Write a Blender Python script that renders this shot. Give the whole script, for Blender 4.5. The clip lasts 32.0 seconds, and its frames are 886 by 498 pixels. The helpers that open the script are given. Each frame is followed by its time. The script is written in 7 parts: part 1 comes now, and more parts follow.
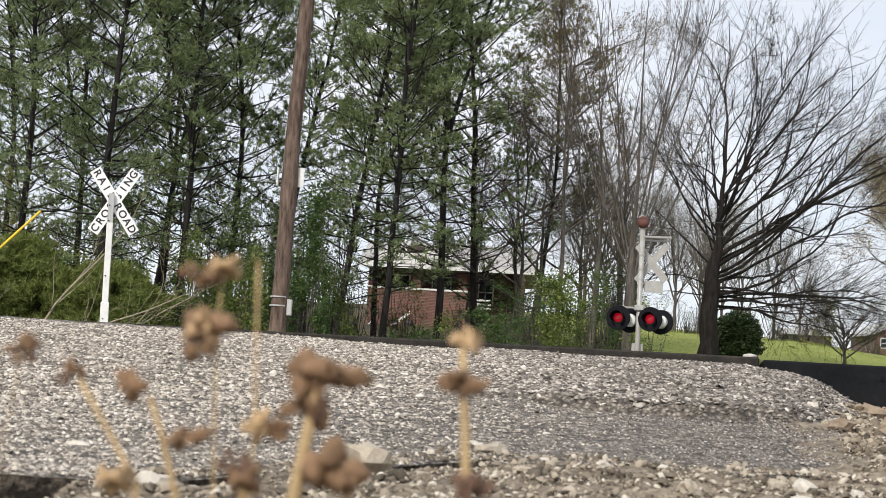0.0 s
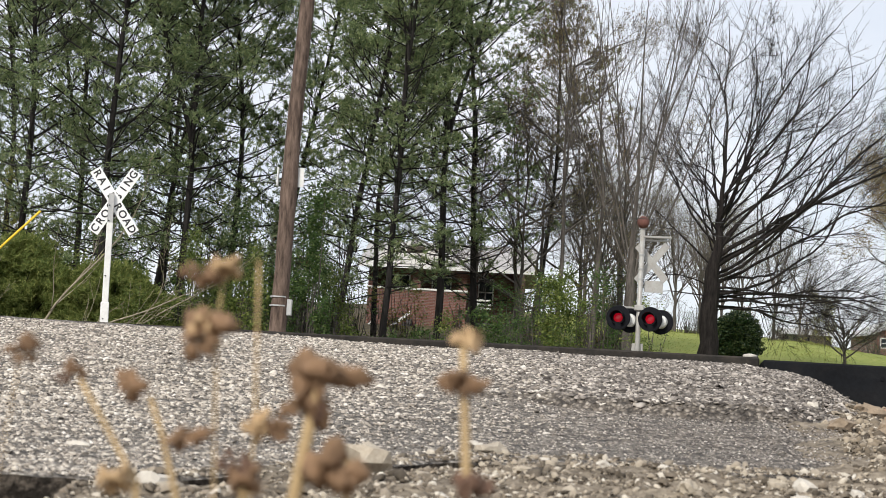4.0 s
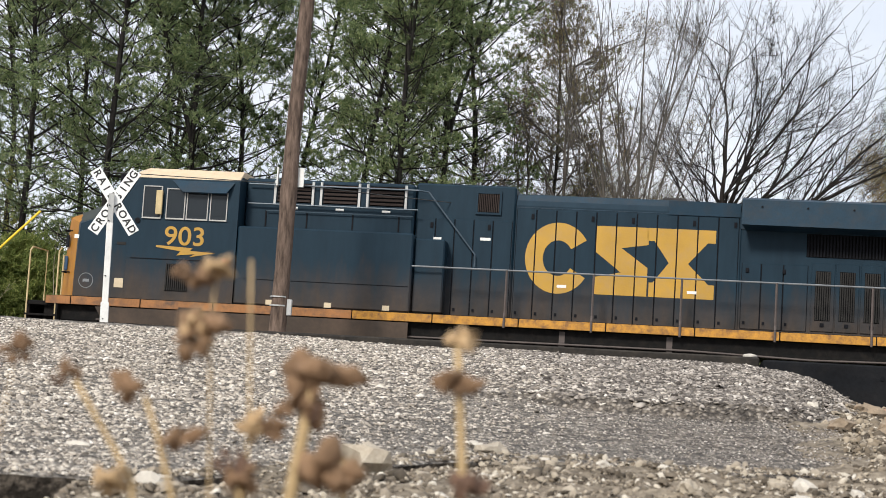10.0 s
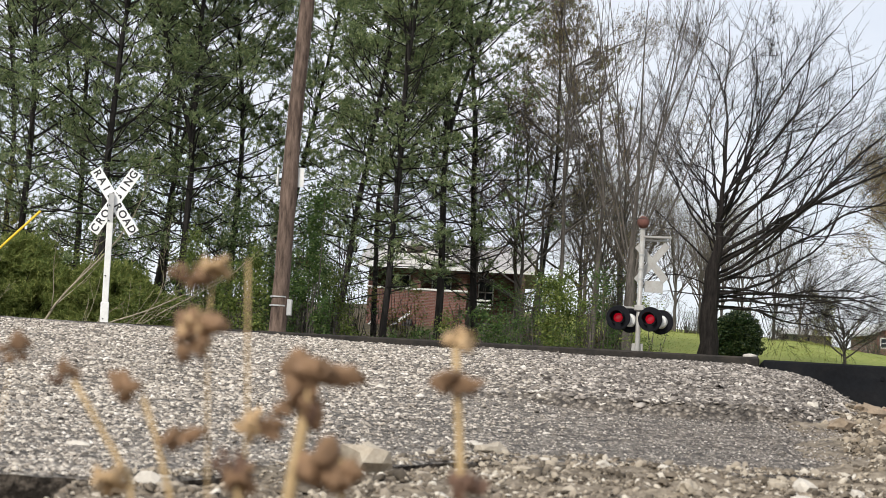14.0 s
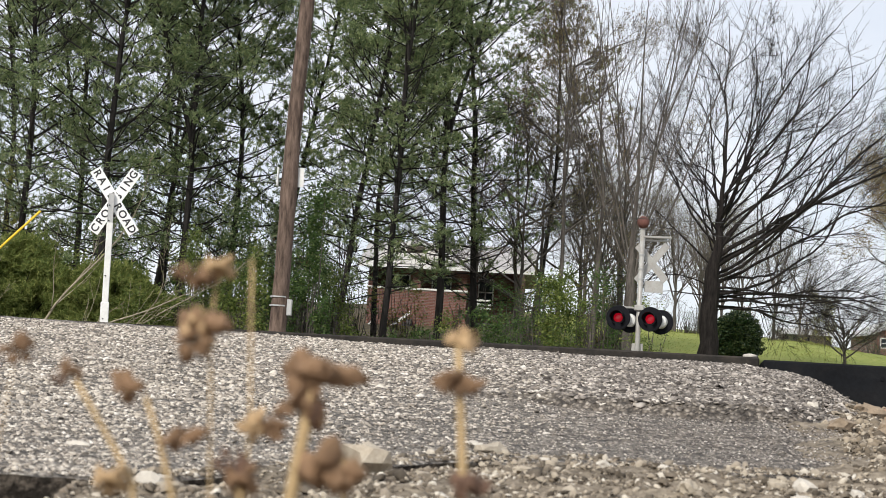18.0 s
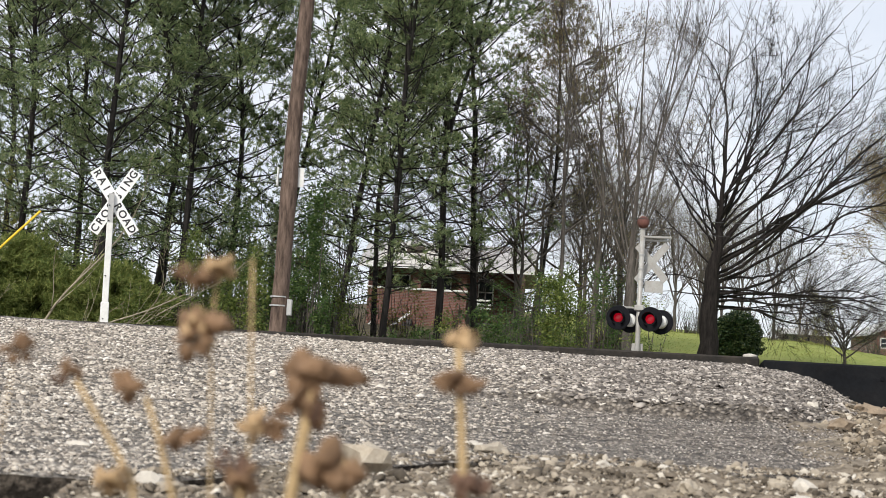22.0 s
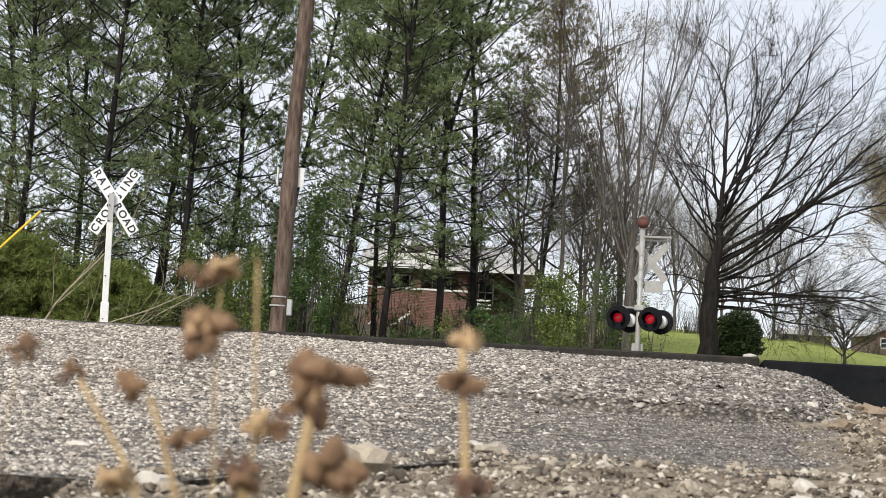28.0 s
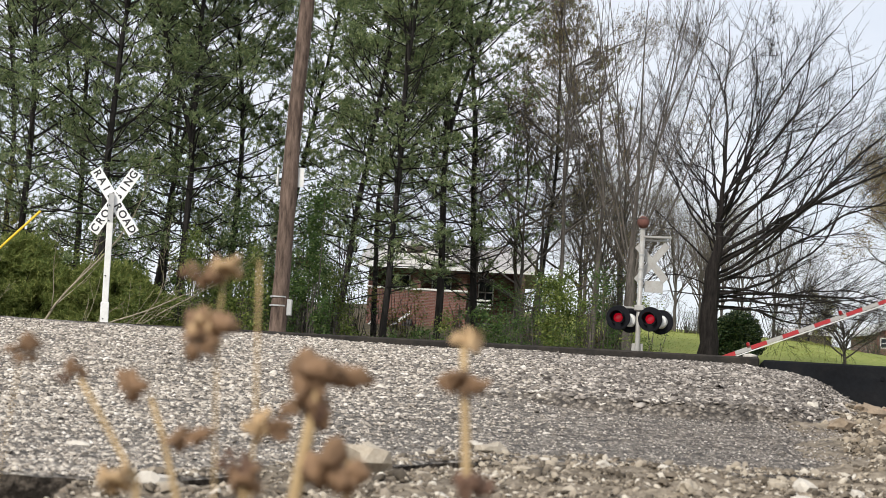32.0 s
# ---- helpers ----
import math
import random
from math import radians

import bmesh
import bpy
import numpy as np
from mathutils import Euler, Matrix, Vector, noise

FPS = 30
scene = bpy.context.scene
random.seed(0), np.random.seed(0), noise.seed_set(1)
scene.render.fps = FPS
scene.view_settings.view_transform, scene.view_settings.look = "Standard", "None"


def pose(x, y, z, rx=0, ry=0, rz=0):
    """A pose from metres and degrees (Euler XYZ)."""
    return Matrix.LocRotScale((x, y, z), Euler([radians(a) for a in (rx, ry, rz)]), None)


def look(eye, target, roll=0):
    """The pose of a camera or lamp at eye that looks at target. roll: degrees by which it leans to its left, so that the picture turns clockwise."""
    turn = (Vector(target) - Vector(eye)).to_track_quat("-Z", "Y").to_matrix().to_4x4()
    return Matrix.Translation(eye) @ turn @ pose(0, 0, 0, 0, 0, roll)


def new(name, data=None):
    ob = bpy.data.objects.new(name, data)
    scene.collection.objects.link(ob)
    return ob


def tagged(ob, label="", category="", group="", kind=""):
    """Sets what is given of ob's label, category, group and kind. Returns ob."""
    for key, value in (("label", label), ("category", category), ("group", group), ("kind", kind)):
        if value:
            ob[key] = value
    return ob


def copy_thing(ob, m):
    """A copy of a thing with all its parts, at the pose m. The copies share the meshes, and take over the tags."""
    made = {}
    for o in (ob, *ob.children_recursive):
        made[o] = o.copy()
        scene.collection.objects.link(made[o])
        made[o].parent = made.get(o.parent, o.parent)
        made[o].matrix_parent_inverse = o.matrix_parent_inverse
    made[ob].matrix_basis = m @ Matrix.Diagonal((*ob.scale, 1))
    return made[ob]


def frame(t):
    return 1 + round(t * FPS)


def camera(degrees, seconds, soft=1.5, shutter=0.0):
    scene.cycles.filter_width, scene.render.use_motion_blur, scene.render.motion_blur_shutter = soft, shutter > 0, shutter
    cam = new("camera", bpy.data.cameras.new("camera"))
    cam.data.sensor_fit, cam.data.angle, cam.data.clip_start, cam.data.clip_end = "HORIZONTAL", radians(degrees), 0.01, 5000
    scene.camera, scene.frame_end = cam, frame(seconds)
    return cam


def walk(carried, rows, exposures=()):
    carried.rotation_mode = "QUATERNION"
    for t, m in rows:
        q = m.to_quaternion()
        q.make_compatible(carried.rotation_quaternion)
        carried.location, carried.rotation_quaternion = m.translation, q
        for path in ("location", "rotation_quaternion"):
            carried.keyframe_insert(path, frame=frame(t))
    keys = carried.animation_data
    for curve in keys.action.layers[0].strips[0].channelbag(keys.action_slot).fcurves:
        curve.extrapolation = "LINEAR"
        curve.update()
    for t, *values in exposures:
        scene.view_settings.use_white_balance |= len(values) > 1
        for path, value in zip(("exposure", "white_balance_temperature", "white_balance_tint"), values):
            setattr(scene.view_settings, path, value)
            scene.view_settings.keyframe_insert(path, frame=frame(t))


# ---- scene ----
# Camera: lies on the ground beside the crossing, tele lens, tilted up and rolled
TURN = 8.6                      # degrees by which the tracks turn away from the x axis
EYE = (0.0, 0.0, -0.36)         # top of rail is z = 0
cam = camera(28.8, 32.0, soft=0.5)
cam.data.dof.use_dof = True
cam.data.dof.focus_distance = 14.0
cam.data.dof.aperture_fstop = 20.0
VIEW = Matrix.Translation(EYE) @ pose(0, 0, 0, 95.59, 0, 0) @ pose(0, 0, 0, 0, 0, 3.46)
walk(cam, [(0.0, VIEW), (32.0, VIEW)],
     [(0.0, 0.35), (5.0, 0.35), (5.6, 0.4), (11.4, 0.4), (12.2, 0.35), (32.0, 0.35)])

# World: bright broken overcast, soft sun from the left behind the camera
SUN_ELEV, SUN_AZ = 38.0, 207.0   # azimuth from +y clockwise: behind and left
world = bpy.data.worlds.new("world")
scene.world = world
world.use_nodes = True
wn, wl = world.node_tree.nodes, world.node_tree.links
wn.clear()
w_out = wn.new("ShaderNodeOutputWorld")
w_bg = wn.new("ShaderNodeBackground")
w_sky = wn.new("ShaderNodeTexSky")
w_sky.sky_type = 'NISHITA'
w_sky.sun_disc = False
w_sky.sun_elevation, w_sky.sun_rotation = radians(SUN_ELEV), radians(SUN_AZ)
w_tc = wn.new("ShaderNodeTexCoord")
w_map = wn.new("ShaderNodeMapping")
w_map.inputs["Scale"].default_value = (1.0, 1.0, 2.4)
w_noise = wn.new("ShaderNodeTexNoise")
w_noise.inputs["Scale"].default_value = 3.2
w_noise.inputs["Detail"].default_value = 7.0
w_noise.inputs["Roughness"].default_value = 0.55
w_ramp = wn.new("ShaderNodeValToRGB")
w_ramp.color_ramp.elements[0].position, w_ramp.color_ramp.elements[0].color = 0.34, (0.72, 0.72, 0.72, 1)
w_ramp.color_ramp.elements[1].position, w_ramp.color_ramp.elements[1].color = 0.62, (0.97, 0.97, 0.97, 1)
w_cloud = wn.new("ShaderNodeMixRGB")
w_cloud.inputs[1].default_value = (6.2, 6.6, 7.4, 1)
w_cloud.inputs[2].default_value = (8.2, 8.35, 8.7, 1)
w_mix = wn.new("ShaderNodeMixRGB")
wl.new(w_tc.outputs["Generated"], w_map.inputs["Vector"])
wl.new(w_map.outputs["Vector"], w_noise.inputs["Vector"])
wl.new(w_noise.outputs["Fac"], w_ramp.inputs["Fac"])
wl.new(w_noise.outputs["Fac"], w_cloud.inputs[0])
wl.new(w_ramp.outputs["Color"], w_mix.inputs[0])
wl.new(w_sky.outputs["Color"], w_mix.inputs[1])
wl.new(w_cloud.outputs[0], w_mix.inputs[2])
wl.new(w_mix.outputs[0], w_bg.inputs["Color"])
w_bg.inputs["Strength"].default_value = 0.1
wl.new(w_bg.outputs["Background"], w_out.inputs["Surface"])

sun = new("sun", bpy.data.lights.new("sun", 'SUN'))
sun.data.energy = 3.0
sun.data.angle = radians(12)
sun.data.color = (1.0, 0.95, 0.87)
_az, _el = radians(SUN_AZ), radians(SUN_ELEV)
sun.matrix_world = look((math.sin(_az) * math.cos(_el) * 50, math.cos(_az) * math.cos(_el) * 50, math.sin(_el) * 50), (0, 0, 0))

# ---------------------------------------------------------------- materials
MATS = {}


def shader(name):
    m = bpy.data.materials.new(name)
    m.use_nodes = True
    n = m.node_tree.nodes
    bsdf = n["Principled BSDF"]
    MATS[name] = m
    return m, n, m.node_tree.links, bsdf


def noise_node(n, l, src, scale, detail=4.0, rough=0.55, stretch=None):
    t = n.new("ShaderNodeTexNoise")
    t.inputs["Scale"].default_value = scale
    t.inputs["Detail"].default_value = detail
    t.inputs["Roughness"].default_value = rough
    if stretch:
        mp = n.new("ShaderNodeMapping")
        mp.inputs["Scale"].default_value = stretch
        l.new(src, mp.inputs["Vector"])
        src = mp.outputs["Vector"]
    l.new(src, t.inputs["Vector"])
    return t.outputs["Fac"]


def ramp(n, l, src, stops):
    r = n.new("ShaderNodeValToRGB")
    e = r.color_ramp.elements
    while len(e) < len(stops):
        e.new(0.5)
    for k, (p, c) in enumerate(stops):
        e[k].position, e[k].color = p, (*c, 1)
    l.new(src, r.inputs["Fac"])
    return r.outputs["Color"]


def mix(n, l, fac, a, b, mode='MIX'):
    m = n.new("ShaderNodeMixRGB")
    m.blend_type = mode
    for k, v in enumerate((fac, a, b)):
        if isinstance(v, (int, float)):
            m.inputs[k].default_value = v if k == 0 else (v, v, v, 1)
        elif isinstance(v, tuple):
            m.inputs[k].default_value = (*v, 1)
        else:
            l.new(v, m.inputs[k])
    return m.outputs[0]


def bump(n, l, bsdf, src, strength=0.3, dist=0.01):
    b = n.new("ShaderNodeBump")
    b.inputs["Strength"].default_value = strength
    b.inputs["Distance"].default_value = dist
    l.new(src, b.inputs["Height"])
    l.new(b.outputs["Normal"], bsdf.inputs["Normal"])


def coords(n):
    return n.new("ShaderNodeTexCoord").outputs["Object"]


def simple(name, col, rough=0.6, metal=0.0, var=0.25, scale=3.0, fine=40.0, bmp=0.15, dist=0.004, stretch=None, dirt=None, dirt_amt=0.5, spec=0.5):
    """A surface with variation at two scales, optional dirt colour."""
    m, n, l, b = shader(name)
    c = coords(n)
    big = noise_node(n, l, c, scale, 5.0, 0.6, stretch)
    fin = noise_node(n, l, c, fine, 3.0, 0.6, stretch)
    lo = tuple(max(0.0, v * (1 - var)) for v in col)
    hi = tuple(min(1.0, v * (1 + var)) for v in col)
    base = ramp(n, l, big, [(0.3, lo), (0.7, hi)])
    base = mix(n, l, 0.35, base, ramp(n, l, fin, [(0.35, lo), (0.65, hi)]))
    if dirt:
        f = ramp(n, l, noise_node(n, l, c, scale * 2.3, 8.0, 0.7, stretch), [(0.45, (0, 0, 0)), (0.7, (dirt_amt,) * 3)])
        base = mix(n, l, f, base, dirt)
    l.new(base, b.inputs["Base Color"])
    b.inputs["Roughness"].default_value = rough
    b.inputs["Metallic"].default_value = metal
    b.inputs["Specular IOR Level"].default_value = spec
    if bmp:
        bump(n, l, b, fin, bmp, dist)
    return m


def island(name, stops, rough=0.9, bmp=0.3, scale=90.0, dist=0.003, translucent=0.0):
    """Colour that changes from piece to piece of one mesh."""
    m, n, l, b = shader(name)
    g = n.new("ShaderNodeNewGeometry")
    col = ramp(n, l, g.outputs["Random Per Island"], stops)
    c = coords(n)
    fin = noise_node(n, l, c, scale, 3.0)
    col = mix(n, l, 0.5, col, ramp(n, l, fin, [(0.3, (0.45, 0.45, 0.45)), (0.7, (1.0, 1.0, 1.0))]), 'MULTIPLY')
    l.new(col, b.inputs["Base Color"])
    b.inputs["Roughness"].default_value = rough
    b.inputs["Specular IOR Level"].default_value = 0.25
    if bmp:
        bump(n, l, b, fin, bmp, dist)
    if translucent:
        out = n["Material Output"]
        tr = n.new("ShaderNodeBsdfTranslucent")
        l.new(col, tr.inputs["Color"])
        ms = n.new("ShaderNodeMixShader")
        ms.inputs[0].default_value = translucent
        l.new(b.outputs[0], ms.inputs[1])
        l.new(tr.outputs[0], ms.inputs[2])
        l.new(ms.outputs[0], out.inputs["Surface"])
    return m


def livery_nose_first():
    """Blue cab, yellow nose with a slanted edge, grey hood with a slanted edge, dark lower band."""
    m, n, l, b = shader("livery_grey_blue")
    c = coords(n)
    sep = n.new("ShaderNodeSeparateXYZ")
    l.new(c, sep.inputs[0])

    def lin(kx, kz, k):
        a = n.new("ShaderNodeMath"); a.operation = 'MULTIPLY_ADD'
        l.new(sep.outputs["Z"], a.inputs[0]); a.inputs[1].default_value = kz; a.inputs[2].default_value = k
        d = n.new("ShaderNodeMath"); d.operation = 'MULTIPLY_ADD'
        l.new(sep.outputs["X"], d.inputs[0]); d.inputs[1].default_value = kx; l.new(a.outputs[0], d.inputs[2])
        g = n.new("ShaderNodeMath"); g.operation = 'GREATER_THAN'
        l.new(d.outputs[0], g.inputs[0]); g.inputs[1].default_value = 0.0
        return g.outputs[0]

    def both(a, d):
        g = n.new("ShaderNodeMath"); g.operation = 'MULTIPLY'
        l.new(a, g.inputs[0]); l.new(d, g.inputs[1])
        return g.outputs[0]

    big = noise_node(n, l, c, 0.9, 6.0, 0.65)
    streak = noise_node(n, l, c, 3.0, 6.0, 0.7, (1.6, 1.6, 0.25))
    grey = ramp(n, l, streak, [(0.25, (0.105, 0.113, 0.107)), (0.7, (0.19, 0.20, 0.188))])
    blue = ramp(n, l, streak, [(0.25, (0.006, 0.027, 0.066)), (0.75, (0.012, 0.044, 0.100))])
    dark = ramp(n, l, streak, [(0.3, (0.038, 0.040, 0.042)), (0.7, (0.066, 0.068, 0.071))])
    yellow = ramp(n, l, streak, [(0.25, (0.36, 0.19, 0.015)), (0.75, (0.54, 0.31, 0.025))])
    col = mix(n, l, lin(1, -0.59, -4.74 + 0.59 * 2.4), grey, blue)
    col = mix(n, l, both(lin(0, -1, 2.21), lin(-1, 0, 2.1)), col, blue)
    col = mix(n, l, both(both(lin(0, -1, 2.4), lin(1, 0, -2.1)), lin(-1, 0, 6.05)), col, dark)
    col = mix(n, l, both(both(lin(0, -1, 2.6), lin(1, 0, -6.05)), lin(-1, 0.35, 7.4)), col, dark)
    col = mix(n, l, lin(1, -0.62, -9.45 + 0.62 * 3.4), col, yellow)
    col = mix(n, l, lin(-1, 0, -10.40), col, yellow)
    sooty = ramp(n, l, streak, [(0.3, (0.026, 0.024, 0.022)), (0.6, (0.046, 0.041, 0.036)), (0.75, (0.085, 0.066, 0.052))])
    col = mix(n, l, lin(-1, 0, -5.66), col, mix(n, l, 0.55, col, (0.045, 0.05, 0.045)))
    col = mix(n, l, both(both(lin(0, -1, 3.32), lin(-1, 0, -6.12)), lin(1, 0, 9.98)), col, sooty)
    col = mix(n, l, both(lin(0, -1, 2.3), lin(-1, 0, -9.98)), col, dark)
    col = mix(n, l, lin(-1, 0, -10.40), col, yellow)
    soot = ramp(n, l, streak, [(0.38, (0.85,) * 3), (0.62, (0.25,) * 3)])
    zone = both(both(lin(0, 1, -3.2), lin(-1, 0, -4.0)), lin(1, 0, 5.7))
    sf = n.new("ShaderNodeMath"); sf.operation = 'MULTIPLY'
    l.new(soot, sf.inputs[0]); l.new(zone, sf.inputs[1])
    col = mix(n, l, sf.outputs[0], col, (0.035, 0.032, 0.03))
    upper = both(lin(0, 1, -3.85), lin(-1, 0, 5.9))
    uf = n.new("ShaderNodeMath"); uf.operation = 'MULTIPLY'
    l.new(upper, uf.inputs[0]); l.new(ramp(n, l, big, [(0.3, (0.25,) * 3), (0.6, (0.62,) * 3)]), uf.inputs[1])
    col = mix(n, l, uf.outputs[0], col, (0.045, 0.046, 0.045))
    grime = ramp(n, l, noise_node(n, l, c, 1.7, 8.0, 0.75), [(0.50, (0, 0, 0)), (0.74, (0.4, 0.4, 0.4))])
    col = mix(n, l, grime, col, (0.075, 0.07, 0.062))
    l.new(col, b.inputs["Base Color"])
    b.inputs["Specular IOR Level"].default_value = 0.22
    rgh = ramp(n, l, streak, [(0.3, (0.38,) * 3), (0.7, (0.6,) * 3)])
    l.new(rgh, b.inputs["Roughness"])
    bump(n, l, b, noise_node(n, l, c, 2.0, 3.0), 0.08, 0.02)
    return m


def livery_dark():
    """Dark blue body, heavy brown road dirt low down, yellow ends."""
    m, n, l, b = shader("livery_dark_blue")
    c = coords(n)
    sep = n.new("ShaderNodeSeparateXYZ")
    l.new(c, sep.inputs[0])
    streak = noise_node(n, l, c, 2.2, 7.0, 0.7, (1.5, 1.5, 0.3))
    blue = ramp(n, l, streak, [(0.25, (0.006, 0.0175, 0.029)), (0.75, (0.0115, 0.030, 0.047))])
    dirtcol = ramp(n, l, noise_node(n, l, c, 1.5, 6.0, 0.7), [(0.3, (0.034, 0.027, 0.021)), (0.7, (0.085, 0.058, 0.041))])
    lvl = n.new("ShaderNodeMath"); lvl.operation = 'MULTIPLY_ADD'
    l.new(streak, lvl.inputs[0]); lvl.inputs[1].default_value = 1.6; l.new(sep.outputs["Z"], lvl.inputs[2])
    mr = n.new("ShaderNodeMapRange")
    l.new(lvl.outputs[0], mr.inputs["Value"])
    mr.inputs["From Min"].default_value, mr.inputs["From Max"].default_value = 2.4, 3.6
    mr.inputs["To Min"].default_value, mr.inputs["To Max"].default_value = 0.92, 0.0
    col = mix(n, l, mr.outputs[0], blue, dirtcol)
    yellow = ramp(n, l, streak, [(0.25, (0.22, 0.09, 0.012)), (0.75, (0.40, 0.18, 0.018))])
    for kx, lim in ((1, 9.53), (-1, 10.42)):
        a = n.new("ShaderNodeMath"); a.operation = 'MULTIPLY'
        l.new(sep.outputs["X"], a.inputs[0]); a.inputs[1].default_value = kx
        g = n.new("ShaderNodeMath"); g.operation = 'GREATER_THAN'
        l.new(a.outputs[0], g.inputs[0]); g.inputs[1].default_value = lim
        col = mix(n, l, g.outputs[0], col, yellow)
    l.new(col, b.inputs["Base Color"])
    b.inputs["Roughness"].default_value = 0.5
    b.inputs["Specular IOR Level"].default_value = 0.16
    bump(n, l, b, noise_node(n, l, c, 2.0, 3.0), 0.08, 0.02)
    return m


def brick_wall():
    m, n, l, b = shader("red_brick")
    c = coords(n)
    mp = n.new("ShaderNodeMapping")
    mp.inputs["Rotation"].default_value = (radians(90), 0, 0)
    l.new(c, mp.inputs["Vector"])
    t = n.new("ShaderNodeTexBrick")
    t.inputs["Scale"].default_value = 1.0
    t.inputs["Brick Width"].default_value, t.inputs["Row Height"].default_value = 0.21, 0.075
    t.inputs["Mortar Size"].default_value = 0.008
    t.inputs["Color1"].default_value = (0.175, 0.066, 0.045, 1)
    t.inputs["Color2"].default_value = (0.12, 0.048, 0.037, 1)
    t.inputs["Mortar"].default_value = (0.2, 0.17, 0.15, 1)
    l.new(mp.outputs["Vector"], t.inputs["Vector"])
    col = mix(n, l, 0.4, t.outputs["Color"], ramp(n, l, noise_node(n, l, c, 1.2, 5.0), [(0.3, (0.5,) * 3), (0.7, (1.0,) * 3)]), 'MULTIPLY')
    l.new(col, b.inputs["Base Color"])
    b.inputs["Roughness"].default_value = 0.9
    bump(n, l, b, t.outputs["Fac"], 0.3, -0.006)
    return m


def ground_mat():
    """Grass on the slope, ballast by the tracks, pale dirt close to the road."""
    m, n, l, b = shader("ground_cover")
    c = coords(n)
    sep = n.new("ShaderNodeSeparateXYZ")
    l.new(c, sep.inputs[0])
    dep = n.new("ShaderNodeMath"); dep.operation = 'MULTIPLY_ADD'
    l.new(sep.outputs["X"], dep.inputs[0]); dep.inputs[1].default_value = 0.15; l.new(sep.outputs["Y"], dep.inputs[2])
    big = noise_node(n, l, c, 0.12, 5.0, 0.6)
    mid = noise_node(n, l, c, 2.5, 6.0, 0.65)
    fin = noise_node(n, l, c, 38.0, 5.0, 0.65)
    grass = ramp(n, l, big, [(0.35, (0.17, 0.20, 0.045)), (0.65, (0.28, 0.29, 0.085))])
    grass = mix(n, l, 0.5, grass, ramp(n, l, mid, [(0.40, (0.11, 0.16, 0.03)), (0.52, (0.19, 0.235, 0.05)), (0.66, (0.33, 0.31, 0.11))]))
    dirt = ramp(n, l, mid, [(0.3, (0.06, 0.048, 0.036)), (0.55, (0.22, 0.18, 0.135)), (0.75, (0.37, 0.31, 0.23))])
    dirt = mix(n, l, 0.55, dirt, ramp(n, l, fin, [(0.38, (0.05, 0.04, 0.032)), (0.62, (0.33, 0.28, 0.21))]))
    ballast = ramp(n, l, fin, [(0.3, (0.08, 0.075, 0.07)), (0.65, (0.3, 0.28, 0.26))])
    f1 = n.new("ShaderNodeMapRange")
    l.new(dep.outputs[0], f1.inputs["Value"])
    f1.inputs["From Min"].default_value, f1.inputs["From Max"].default_value = 8.6, 9.4
    f2 = n.new("ShaderNodeMapRange")
    l.new(dep.outputs[0], f2.inputs["Value"])
    f2.inputs["From Min"].default_value, f2.inputs["From Max"].default_value = 41.0, 44.0
    col = mix(n, l, f1.outputs[0], dirt, ballast)
    litter = ramp(n, l, mid, [(0.35, (0.035, 0.03, 0.018)), (0.55, (0.085, 0.066, 0.038)), (0.7, (0.12, 0.12, 0.045))])
    f3 = n.new("ShaderNodeMapRange")
    edge = n.new("ShaderNodeMath"); edge.operation = 'MULTIPLY_ADD'
    l.new(big, edge.inputs[0]); edge.inputs[1].default_value = 5.0; l.new(sep.outputs["X"], edge.inputs[2])
    l.new(edge.outputs[0], f3.inputs["Value"])
    f3.inputs["From Min"].default_value, f3.inputs["From Max"].default_value = 7.0, 10.0
    col = mix(n, l, f2.outputs[0], col, mix(n, l, f3.outputs[0], litter, grass))
    l.new(col, b.inputs["Base Color"])
    b.inputs["Roughness"].default_value = 0.95
    b.inputs["Specular IOR Level"].default_value = 0.2
    bump(n, l, b, fin, 0.6, 0.012)
    return m


